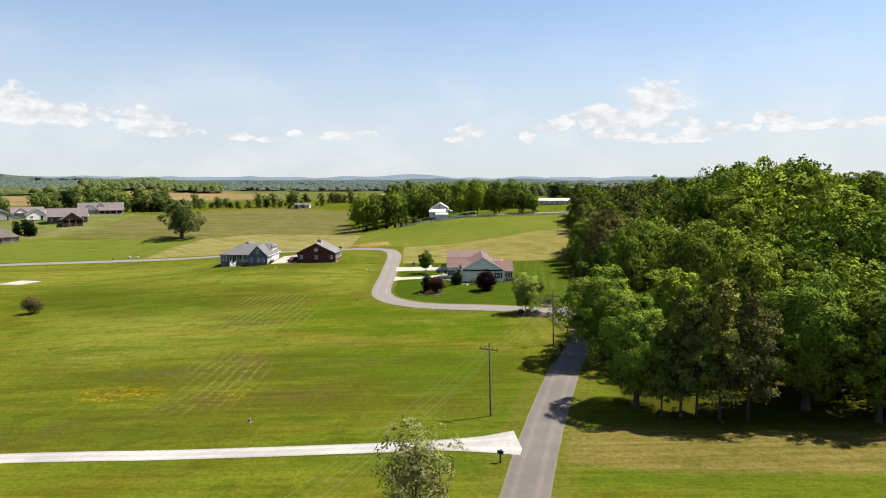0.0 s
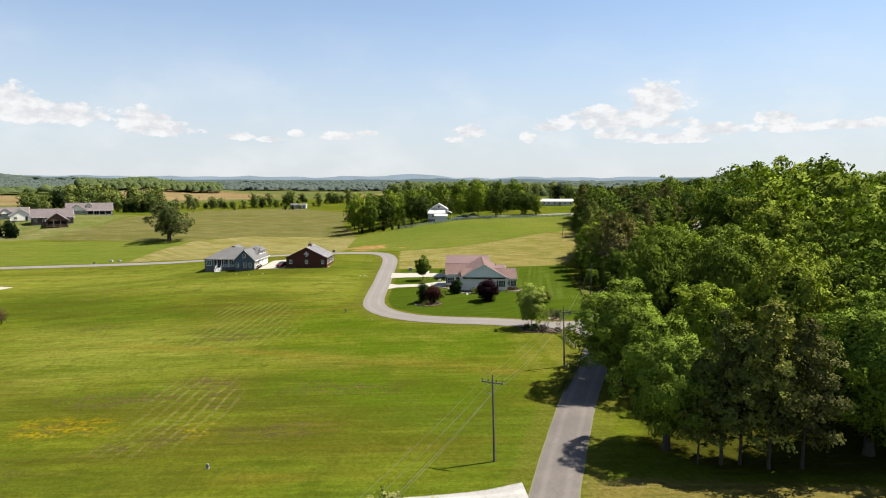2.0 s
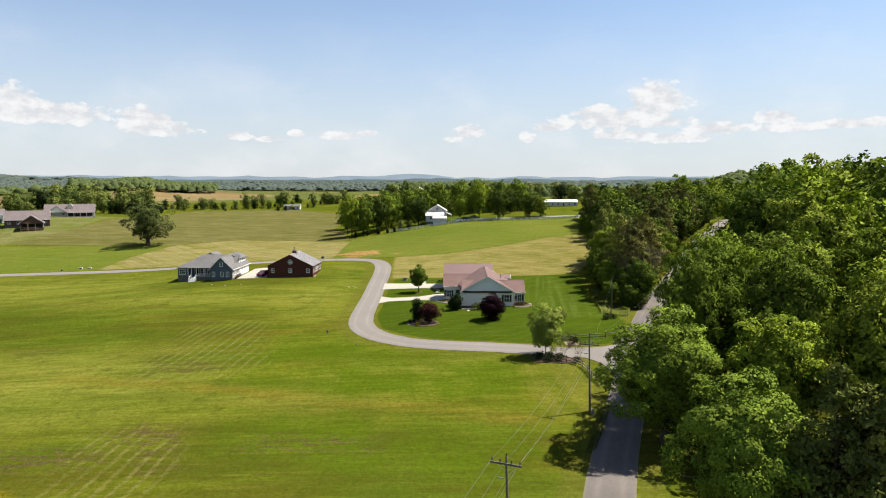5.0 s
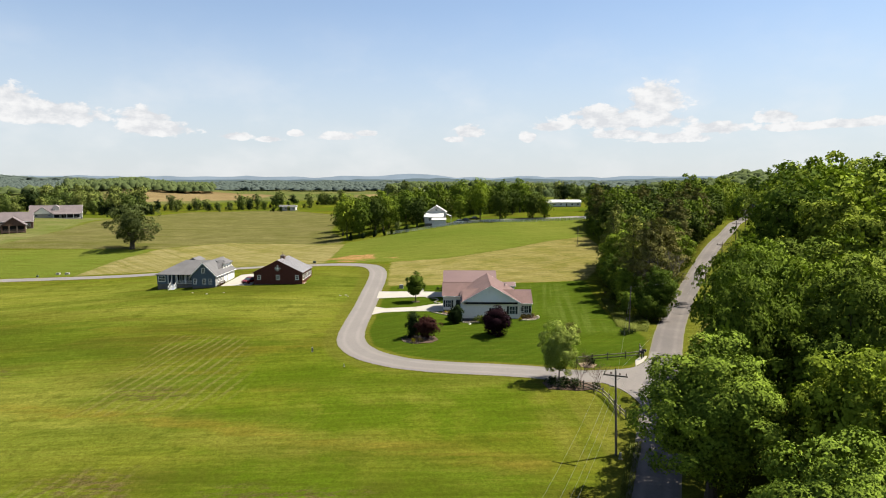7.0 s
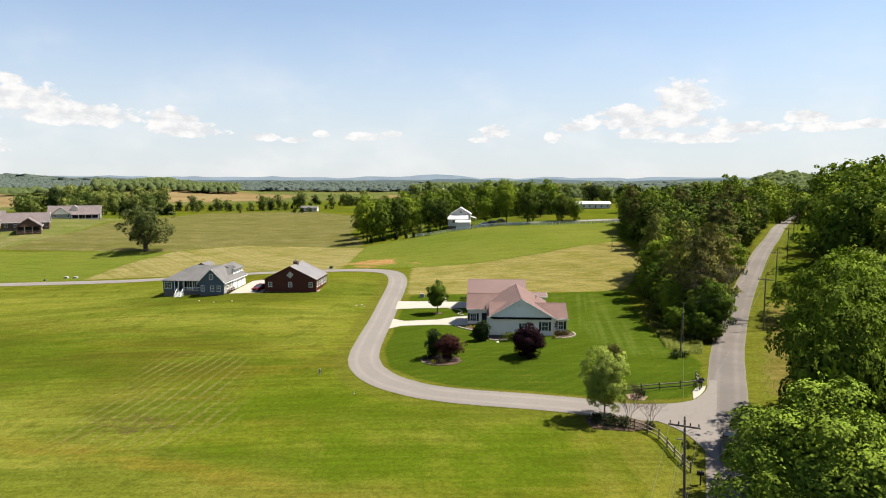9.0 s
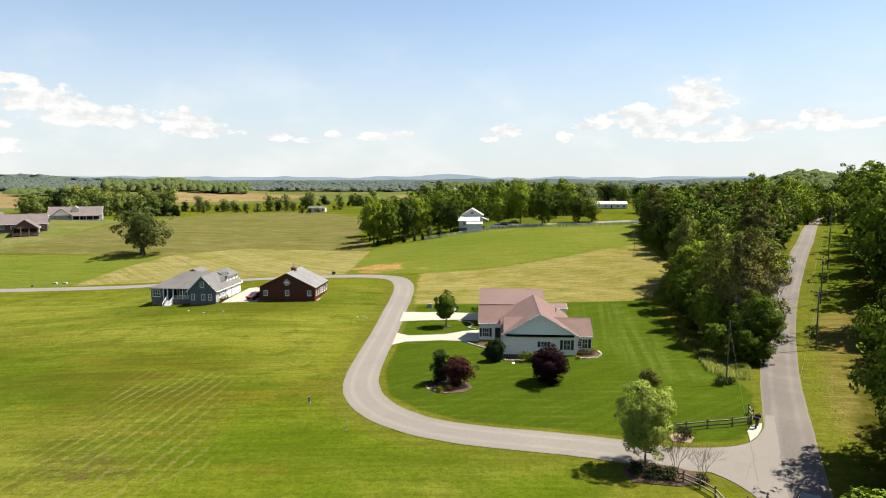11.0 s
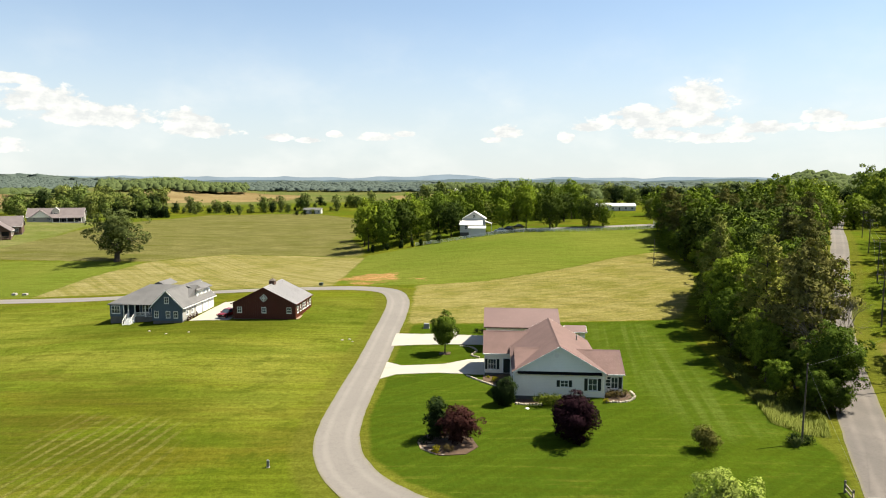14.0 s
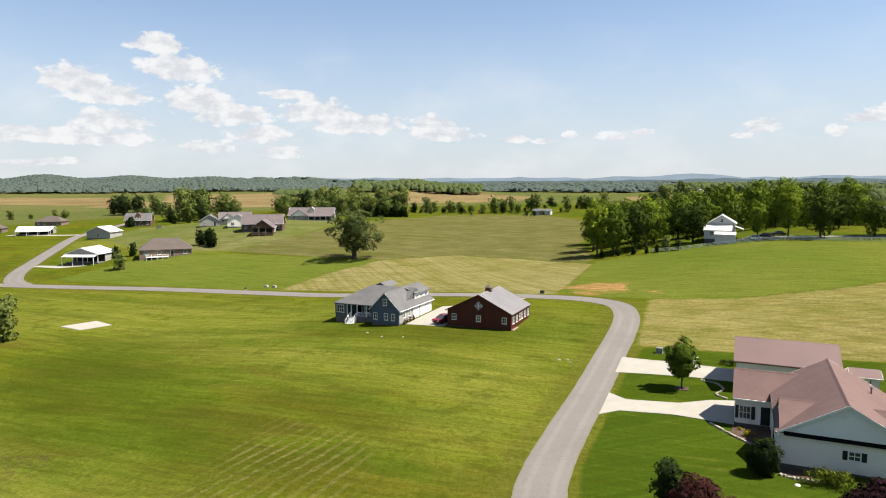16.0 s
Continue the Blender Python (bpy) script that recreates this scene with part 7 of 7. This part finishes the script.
    if dormer:
        part("dormer", Shape().prism([(-1.6, wall_h + 0.2), (1.6, wall_h + 0.2), (1.6, wall_h + roof_h * 0.8), (0, wall_h + roof_h * 1.15), (-1.6, wall_h + roof_h * 0.8)], 1, -d * 0.7, 0), wall, h)
        add_window(h, "S", -d * 0.7, 0, wall_h + 0.9, 1.6, 0.9)
    return h


cream_house()
blue_house()
red_barn()
white_farmhouse()
ROW = "houses on the rise"
for h in (
    plain_house("house", "tan stone house with brown hip roof and a white deck", -212.4, 292, 47, 19, 11, 3.0, 4.0, "tan_wall", "brown_shingle", "hip", 4, lower=2.6),
    plain_house("carport_barn", "open carport barn with white metal roof", -235.5, 276, 22, 13, 12, 3.6, 2.2, "grey_wall", "white_steel", "front", carport=True, category="barn"),
    plain_house("garage_building", "grey shed with white metal roof", -302, 334, 20, 12.5, 11, 3.4, 2.6, "grey_wall", "white_steel", "front", 1, door=False, category="garage"),
    plain_house("house", "dark brick house with grey roof and dormers", -352, 398, 38, 15, 11, 3.8, 4.2, "brown_wall", "grey_shingle", "gable", 4, dormer=True),
    plain_house("long_shed", "long low building with white metal roof", -378, 348, 38, 18, 9, 3.0, 1.6, "grey_wall", "white_steel", "gable", 3, carport=True, category="barn"),
    plain_house("house", "tan house with brown hip roof beyond the road", -440, 400, 30, 17, 12, 3.0, 3.4, "tan_wall", "brown_shingle", "hip", 4),
    plain_house("house", "tan house behind the long white-roofed shed", -424, 350, 40, 14, 10, 3.0, 3.0, "tan_wall", "brown_shingle", "hip", 3),
    plain_house("house", "pale house with grey-mauve roof and a front gable", -248, 371, 40, 16, 10, 3.0, 2.8, "grey_wall", "mauve_shingle", "gable", 4, gables=((-3.5, 6),)),
    plain_house("house", "pale gabled house at the end of the row", -257, 362, 40, 10, 9, 3.0, 3.0, "grey_wall", "mauve_shingle", "front", 2),
    plain_house("house", "cream gabled house with a wide white garage door", -235, 359, 36, 10, 9, 3.0, 3.4, "white_vinyl", "mauve_shingle", "front", 2),
    plain_house("house", "brown gabled house with a two-level porch", -205.5, 343.5, 32, 9.5, 10, 3.2, 3.4, "brown_wall", "mauve_shingle", "front", 0, door=False, lower=2.6, decks=True),
    plain_house("house", "brown wing with a broad mauve roof", -213.5, 352.5, 32, 19, 11, 3.4, 4.0, "brown_wall", "mauve_shingle", "gable", 5),
    plain_house("house", "long ranch house with white gable and dormer", -225, 408, 28, 25, 12, 3.0, 4.0, "grey_wall", "mauve_shingle", "gable", 4, dormer=True, gables=((-6.5, 8.5),), porch=(-1.5, 12)),
):
    tagged(h, group=ROW)
plain_house("long_barn", "long white barn with white roof in the woods", 79.5, 530, 0, 25, 9, 3.2, 1.6, "white_steel", "white_steel", "gable", 6, category="barn")
plain_house("mobile_home", "small white house on the far crest", -127, 537, 0, 12, 5, 3.0, 1.0, "white_steel", "grey_shingle", "gable", 4)
plain_house("far_barn", "distant white barn on a tan hill", -64, 1165, 0, 22, 14, 5, 5, "white_steel", "white_steel", "front", 1, door=False, category="barn")
tagged(strip("farm_drive", spline([(-5, 334), (6, 336.5), (30, 337), (58, 347), (84, 356)]), 1.8, 0.06, "lane"), "pale drive behind the white fence", "driveway", kind="structure")

# ---- poles and wires ----
def sag(a, b, drop, r=0.009, n=14):
    a, b = Vector(a), Vector(b)
    pts = [a.lerp(b, k / n) - Vector((0, 0, drop * 4 * (k / n) * (1 - k / n))) for k in range(n + 1)]
    return Shape().tube(pts, [r] * (n + 1), 4)


POLES = "utility poles along the road"


def utility_pole(x, y, height, turn, lean=(0, 0), arms=True, label="weathered wooden utility pole with a crossarm"):
    k = 1.0 if arms else 0.72
    p = thing("utility_pole", label, "utility pole", x, y, zat(x, y), turn, POLES)
    part("post", Shape().tube([(0, 0, -0.6), (lean[0] * 0.5, lean[1] * 0.5, height * 0.5), (lean[0], lean[1], height)], [0.14 * k, 0.115 * k, 0.085 * k], 10), "pole_wood", p)
    if arms:
        arm = part("crossarm", Shape().cut_box(lean[0] - 1.25, lean[1] - 0.16, height - 0.62, lean[0] + 1.25, lean[1] - 0.04, height - 0.48, 0.02), "pole_wood", p)
        for u in (-1.1, -0.45, 0.45, 1.1):
            part("insulator", Shape().lathe(lean[0] + u, lean[1] - 0.1, [(0.03, height - 0.48), (0.03, height - 0.42), (0.07, height - 0.40), (0.05, height - 0.33), (0.065, height - 0.31), (0.04, height - 0.22)], 8), "porcelain", arm)
        part("brace", Shape().tube([(lean[0] - 0.7, lean[1] - 0.15, height - 0.6), (lean[0], lean[1] - 0.14, height - 1.1), (lean[0] + 0.7, lean[1] - 0.15, height - 0.6)], [0.02] * 3, 5), "grey_metal", p)
        part("insulator", Shape().lathe(lean[0], lean[1], [(0.03, height), (0.03, height + 0.06), (0.07, height + 0.08), (0.04, height + 0.24)], 8), "porcelain", p)
        part("secondary_bracket", Shape().box(lean[0] - 0.6, lean[1] - 0.14, height - 1.75, lean[0] - 0.1, lean[1] - 0.08, height - 1.66), "grey_metal", p)
    return p


line = [(-15, 30, 9.2, (0, 0)), (4.8, 79.7, 9.2, (-0.3, 0.0)), (17.4, 111.4, 9.1, (-0.3, 0.0))]
for x, y, h, l in line:
    utility_pole(x, y, h, -22, l)
utility_pole(30.5, 156.6, 8.4, 0, (0.15, 0), False, "slim wooden service pole at the edge of the lawn")
side_poles = [(50.0, 174.0, 9.6), (66, 206, 9.6), (82.7, 237.5, 9.6), (104, 280, 9.6), (128, 328, 9.6)]
for x, y, h in side_poles:
    utility_pole(x, y, h, -27)
utility_pole(42.2, 268, 6.5, 0, (0, 0), False, "thin bare pole standing in the field")
utility_pole(39.5, 213, 7.5, 0, (0, 0), False, "slim pole at the edge of the tree belt")
# rails hidden in the crossarms are joined by the wires
tops = [(x + l[0], y + l[1], zat(x, y) + h - 0.25) for x, y, h, l in line]
W = "overhead wires"


def wire(a, b, drop, label="thin overhead electric wire between poles"):
    tagged(part("wire", sag(a, b, drop), "wire"), label, "wire", W)


for a, b in zip(tops, tops[1:]):
    for u in (-1.1, 0.0, 1.1):
        o = Vector((u * math.cos(radians(-22)), u * math.sin(radians(-22)), 0))
        wire(Vector(a) + o, Vector(b) + o, 0.9)
    wire(Vector(a) - Vector((0, 0, 1.5)), Vector(b) - Vector((0, 0, 1.5)), 1.0)
wire(Vector(tops[2]) - Vector((0, 0, 1.4)), (30.65, 156.6, zat(30.5, 156.6) + 8.2), 0.8)
wire((30.65, 156.6, zat(30.5, 156.6) + 8.2), (50.0, 174.0, zat(50, 174) + 8.0), 0.5)
wire(Vector(tops[2]), (50.0, 174.0, zat(50, 174) + 9.4), 1.2)
for a, b in zip(side_poles, side_poles[1:]):
    for u in (-1.1, 0.0, 1.1):
        o = Vector((u * math.cos(radians(-27)), u * math.sin(radians(-27)), 0))
        wire(Vector((a[0], a[1], zat(a[0], a[1]) + a[2] - 0.25)) + o, Vector((b[0], b[1], zat(b[0], b[1]) + b[2] - 0.25)) + o, 0.6)


# ---- fences ----
def rail_fence(name, label, line, step, height, rails, material, post=0.13, rail=(0.05, 0.12), category="fence"):
    f = thing(name, label, category, 0, 0, 0)
    pts = spline(line, step)
    for x, y in pts:
        z = zat(x, y)
        part("post", Shape().cut_box(x - post / 2, y - post / 2, z - 0.4, x + post / 2, y + post / 2, z + height, 0.02), material, f)
    for (ax, ay), (bx, by) in zip(pts, pts[1:]):
        d = Vector((bx - ax, by - ay, 0)).normalized()
        n = Vector((-d.y, d.x, 0)) * rail[0]
        for v in rails:
            a, b = Vector((ax, ay, zat(ax, ay) + v)), Vector((bx, by, zat(bx, by) + v))
            up = Vector((0, 0, rail[1]))
            part("rail", Shape().add([a - n, a + n, b + n, b - n, a - n + up, a + n + up, b + n + up, b - n + up],
                                     [(0, 1, 2, 3), (7, 6, 5, 4), (0, 4, 5, 1), (1, 5, 6, 2), (2, 6, 7, 3), (3, 7, 4, 0)]), material, f)
    return f


rail_fence("split_rail_fence", "weathered grey split-rail fence curving round the lane corner", [(14.2, 131.0), (17.6, 130.2), (19.6, 127.6), (20.1, 123.6), (20.7, 120.4)], 2.4, 1.15, (0.3, 0.75), "fence_wood")
rail_fence("split_rail_fence", "weathered grey split-rail fence at the edge of the lawn", [(18.6, 140.6), (23.5, 142.0), (28.7, 143.5), (29.6, 146.6)], 2.4, 1.15, (0.3, 0.75), "fence_wood")
rail_fence("white_fence", "white board fence along the farmhouse field", [(-29, 321.5), (-20, 321.6), (-11, 323.6), (0, 327), (10, 329.2), (27, 328.2), (44, 333), (58.6, 339), (62, 352)], 2.6, 1.3, (0.3, 0.7, 1.1), "white_trim", 0.12, (0.025, 0.13))


# ---- roadside things ----
def mailbox(x, y, turn, label="black mailbox on a dark post beside the road"):
    m = thing("mailbox", label, "mailbox", x, y, zat(x, y), turn, "mailboxes along the road")
    part("post", Shape().cut_box(-0.07, -0.07, -0.4, 0.07, 0.07, 1.05, 0.01), "black_metal", m)
    part("arm", Shape().box(-0.1, -0.32, 0.98, 0.1, 0.32, 1.05), "black_metal", m)
    arc = [(0.14 * math.cos(a), 1.22 + 0.13 * math.sin(a)) for a in np.linspace(0, math.pi, 8)]
    body = part("box", Shape().prism([(-0.14, 1.05)] + arc[::-1] + [(0.14, 1.05)], 1, -0.32, 0.32), "black_metal", m)
    part("door", Shape().prism([(-0.13, 1.06)] + [(x * 0.93, z) for x, z in arc[::-1]] + [(0.13, 1.06)], 1, -0.345, -0.32), "grey_metal", body)
    part("flag", Shape().box(0.14, -0.1, 1.15, 0.16, -0.06, 1.42).box(0.14, -0.06, 1.34, 0.16, 0.06, 1.42), "red_paint", body)


mailbox(5.1, 66.3, 70)
mailbox(20.9, 118.1, 65)
mailbox(28.7, 142.2, 60)
mailbox(29.2, 143.0, 60, "pale mailbox on a dark post beside the road")


def utility_box(x, y, w, d, h, turn, material, label):
    b = thing("utility_box", label, "utility box", x, y, zat(x, y), turn)
    part("base", Shape().box(-w / 2 - 0.06, -d / 2 - 0.06, -0.2, w / 2 + 0.06, d / 2 + 0.06, 0.06), "concrete", b)
    body = part("body", Shape().cut_box(-w / 2, -d / 2, 0.08, w / 2, d / 2, h, 0.05), material, b)
    part("door", Shape().box(-w / 2 + 0.06, -d / 2 - 0.015, 0.14, w / 2 - 0.06, -d / 2, h - 0.12), material, body)


utility_box(-23.3, 151.0, 0.24, 0.2, 0.8, 10, "grey_metal", "slim grey utility pedestal in the grass")
utility_box(-16.4, 141.8, 0.1, 0.1, 0.5, 0, "grey_metal", "short grey marker post in the grass")
utility_box(-25.8, 79.0, 0.26, 0.22, 0.55, 0, "grey_metal", "small grey utility pedestal in the meadow")
utility_box(-44.8, 251.5, 0.9, 0.8, 0.8, 0, "green_box", "green transformer box beside the lane")
utility_box(-13.5, 210.6, 1.0, 0.8, 0.9, 0, "grey_metal", "grey utility cabinet on a concrete pad by the driveway")
utility_box(-129.6, 253.6, 1.1, 0.8, 0.55, 0, "concrete", "low pale utility box beside the lane")
utility_box(-126.4, 253.4, 1.2, 0.8, 0.5, 0, "concrete", "low concrete box beside the lane")
utility_box(-134.0, 249.8, 0.5, 0.5, 0.6, 0, "green_box", "small green pedestal beside the lane")
utility_box(-45.5, 56.0, 0.3, 0.25, 0.9, 0, "white_trim", "white utility post beside the gravel drive")
utility_box(-50.6, 227.8, 0.9, 0.8, 0.9, 0, "grey_metal", "grey cooling unit beside the barn")
utility_box(17.62, 110.6, 0.25, 0.2, 0.7, 0, "grey_metal", "grey cable pedestal at the foot of the pole")

rng_rock = np.random.default_rng(9)


def rock(x, y, size, material="stone_edge", label="pale boulder lying in the grass", group="", name="rock"):
    v, seg = [], 7
    for r, z in ((0.75, -0.15), (1.0, 0.15), (0.85, 0.45), (0.4, 0.62)):
        for k in range(seg):
            a = k * math.tau / seg
            q = rng_rock.uniform(0.8, 1.15)
            v.append((math.cos(a) * r * q * size, math.sin(a) * r * q * size * 0.8, z * size * rng_rock.uniform(0.85, 1.1)))
    s = Shape().add(v, [(i * seg + k, i * seg + (k + 1) % seg, (i + 1) * seg + (k + 1) % seg, (i + 1) * seg + k) for i in range(3) for k in range(seg)] + [tuple(range(21, 28)), tuple(range(6, -1, -1))])
    ob = part(name, s, material)
    ob.matrix_basis = pose(x, y, zat(x, y))
    return tagged(ob, label, "rock", group)


for x, y, s in ((-27.6, 201.4, 0.28), (-26.4, 201.9, 0.3), (-25.6, 200.7, 0.24), (-66, 206.5, 0.28), (-57.5, 205.0, 0.24), (-61.5, 204.2, 0.26)):
    rock(x, y, s, group="boulders in the grass")
rock(3.25, 166.4, 0.26, "white_trim", "small white stone lying on the lawn")


# a clump of strap-leaved plants at the foot of the service pole
root = thing("strap_plant", "clump of grey-green strap leaves at the pole's foot", "plant", 29.6, 155.8, zat(29.6, 155.8))
for k in range(34):
    a, q = k * 2.4, 0.25 + 0.65 * ((k * 7) % 10) / 10
    tip = (math.cos(a) * q * 1.5, math.sin(a) * q * 1.2, 1.15 - 0.5 * q)
    part("leaf", Shape().tube([(math.cos(a) * 0.3 * q, math.sin(a) * 0.3 * q, 0), (tip[0] * 0.6, tip[1] * 0.6, tip[2] * 0.75), tip], [0.06, 0.05, 0.01], 4), "strap_leaf", root)


def bed(outline, material, label):
    tagged(slab("flower_bed", outline, 0.07, material, grid=1.0), label, "flower bed", kind="structure")


bed([(-8.9, 157.0), (-8.0, 154.6), (-6.2, 153.0), (-3.6, 153.2), (-2.4, 155.0), (-3.2, 157.6), (-6.0, 159.0), (-8.2, 158.6)], "mulch", "mulched bed round the wine-red tree")
bed([(-8.9, 156.6), (-8.4, 154.8), (-6.6, 153.2), (-6.2, 154.6), (-7.4, 156.4)], "pale_mulch", "strip of pale mulch at the edge of the bed")
bed([(13.0, 130.0), (17.0, 129.4), (19.8, 130.0), (20.2, 131.4), (17.6, 133.0), (14.0, 134.0), (12.4, 132.4)], "mulch", "mulched bed under the birch by the lane")
bed([(18.9, 138.6), (20.6, 138.2), (21.4, 139.6), (20.0, 140.6), (18.8, 140.2)], "pale_mulch", "round pale mulch bed beside the lane")
bed([(13.0, 168.6), (15.2, 168.8), (16.4, 170.4), (16.4, 172.4), (15.3, 172.6), (15.3, 171.1), (12.95, 171.1)], "mulch", "mulched bed at the house corner")
bed([(-2.4, 178.0), (0.6, 175.4), (1.7, 172.6), (1.7, 181.8), (-2.3, 181.8)], "mulch", "mulched bed at the entry")
bed([(1.9, 168.6), (4.6, 168.0), (5.0, 170.1), (1.9, 170.1)], "mulch", "mulched bed below the gable")
bed([(-9.7, 193.6), (-7.9, 193.6), (-7.9, 195.2), (-9.7, 195.2)], "mulch", "mulch ring under the young maple")


def edging(line, label, size=0.2, step=0.36):
    e = thing("stone_edging", label, "edging", 0, 0, 0)
    for i, (x, y) in enumerate(spline(line, step)):
        s = size * rng_rock.uniform(0.8, 1.2)
        o = part("stone", Shape().cut_box(-s, -s * 0.75, -0.1, s, s * 0.75, 0.17 * rng_rock.uniform(0.8, 1.3), 0.05), "stone_edge", e)
        o.matrix_basis = pose(x, y, zat(x, y) + 0.02, 0, 0, rng_rock.uniform(0, 180))


edging([(13.0, 168.4), (15.3, 168.6), (16.7, 170.3), (16.7, 172.6)], "pale stones edging the bed at the house corner", 0.17)
edging([(-4.6, 181.6), (-3.0, 179.2), (-1.0, 176.6), (0.6, 174.8), (1.2, 172.6)], "pale stones edging the entry bed", 0.17)
edging([(2.0, 168.3), (3.4, 167.8), (4.9, 167.8)], "pale stones edging the bed below the gable", 0.16)
edging([(-3.2, 191.8), (-4.4, 193.2), (-3.6, 195.6), (-4.6, 198.0), (-6.5, 199.0)], "pale stones edging the driveway island", 0.15)
for x, y, q in ((-8.6, 156.2, 0.16), (-8.2, 154.9, 0.2), (-7.2, 153.8, 0.14), (-5.9, 153.2, 0.18)):
    rock(x, y, q, label="small pale stone on the edge of the bed", group="stones round the bed")


# ---- vehicles ----
def vehicle(name, label, category, x, y, turn, paint, length, width, cab, bed_open=False, group=""):
    """A car from its side outline: body, glass house, wheels, lamps."""
    c = thing(name, label, category, x, y, zat(x, y) + 0.07, turn, group)
    L, Wd = length / 2, width / 2
    low, belt, top = 0.32, 0.95 if bed_open else 0.9, 1.78 if bed_open else 1.5
    side = [(-L, low + 0.1), (-L + 0.1, low), (L - 0.15, low), (L, low + 0.15), (L, belt - 0.22), (L - 0.12, belt - 0.08), (cab[3] + 0.1, belt), (cab[0] - 0.1, belt), (-L + 0.05, belt - 0.02)]
    s = Shape().prism(side, 0, -Wd, Wd)
    body = part("body", s, paint, c)
    if bed_open:
        part("cargo_bed", Shape().box(-Wd + 0.12, -L + 0.12, belt - 0.02, Wd - 0.12, cab[0] - 0.15, belt + 0.012), "black_metal", body)
        for k in (-Wd, Wd - 0.1):
            part("bed_rail", Shape().box(k, -L + 0.05, belt - 0.05, k + 0.1, cab[0] - 0.05, belt + 0.08), paint, body)
    house = Shape()
    b, t = Wd - 0.04, Wd - 0.2
    v = [(-b, cab[0], belt), (b, cab[0], belt), (b, cab[3], belt), (-b, cab[3], belt), (-t, cab[1], top), (t, cab[1], top), (t, cab[2], top), (-t, cab[2], top)]
    cabin = part("cabin_glass", house.add(v, [(0, 1, 5, 4), (1, 2, 6, 5), (2, 3, 7, 6), (3, 0, 4, 7), (4, 5, 6, 7), (3, 2, 1, 0)]), "glass", c)
    part("roof", Shape().cut_box(-t - 0.02, cab[1] - 0.03, top - 0.03, t + 0.02, cab[2] + 0.03, top + 0.05, 0.03), paint, c)
    for k in (-1, 1):
        for f in (0.0, 0.5, 1.0):
            y0 = cab[0] + (cab[3] - cab[0]) * f
            y1 = cab[1] + (cab[2] - cab[1]) * f
            part("pillar", Shape().tube([(k * (b + 0.005), y0, belt), (k * (t + 0.005), y1, top)], [0.045, 0.045], 5), paint, c)
        for y0 in (-L * 0.62, L * 0.62):
            wheel = part("wheel", Shape().tube([(k * (Wd - 0.2), y0, 0.34), (k * (Wd + 0.02), y0, 0.34)], [0.34, 0.34], 16), "rubber", c)
            part("rim", Shape().tube([(k * (Wd + 0.0), y0, 0.34), (k * (Wd + 0.03), y0, 0.34)], [0.21, 0.19], 12), "chrome", wheel)
        part("headlight", Shape().box(k * (Wd - 0.28) - 0.16, L - 0.03, belt - 0.34, k * (Wd - 0.28) + 0.16, L + 0.02, belt - 0.2), "lamp_glass", c)
        part("tail_light", Shape().box(k * (Wd - 0.14) - 0.1, -L - 0.02, belt - 0.35, k * (Wd - 0.14) + 0.1, -L + 0.06, belt - 0.1), "red_paint", c)
        part("mirror", Shape().box(k * (Wd + 0.1) - 0.09, cab[3] - 0.35, belt + 0.02, k * (Wd + 0.1) + 0.09, cab[3] - 0.22, belt + 0.2), paint, c)
    part("bumper", Shape().box(-Wd + 0.05, -L - 0.08, 0.38, Wd - 0.05, -L + 0.05, 0.55), "grey_metal", c)
    part("grille", Shape().box(-0.5, L - 0.02, 0.5, 0.5, L + 0.03, 0.72), "black_metal", c)


vehicle("pickup_truck", "black pickup truck on the country road at the junction", "truck", 26.2, 124.6, -19, "black_paint", 5.6, 1.95, (-0.5, -0.35, 0.75, 1.35), True)
vehicle("car", "dark red car parked on the concrete apron", "car", -54.8, 216.6, 165, "red_paint", 4.7, 1.85, (-1.7, -1.2, 0.3, 1.1))
vehicle("car", "dark car parked beside the white farmhouse", "car", 4.5, 335.6, 70, "black_paint", 4.6, 1.8, (-1.6, -1.1, 0.3, 1.1))
vehicle("car", "dark car parked beside the white farmhouse", "car", 8.5, 339.4, 95, "black_paint", 4.6, 1.8, (-1.6, -1.1, 0.3, 1.1))
vehicle("car", "white car parked beside the white farmhouse", "car", 1.5, 332.6, 80, "white_trim", 4.6, 1.8, (-1.6, -1.1, 0.3, 1.1))
vehicle("car", "dark car parked on the grass by the houses", "car", -308, 374, 60, "black_paint", 4.6, 1.8, (-1.6, -1.1, 0.3, 1.1))
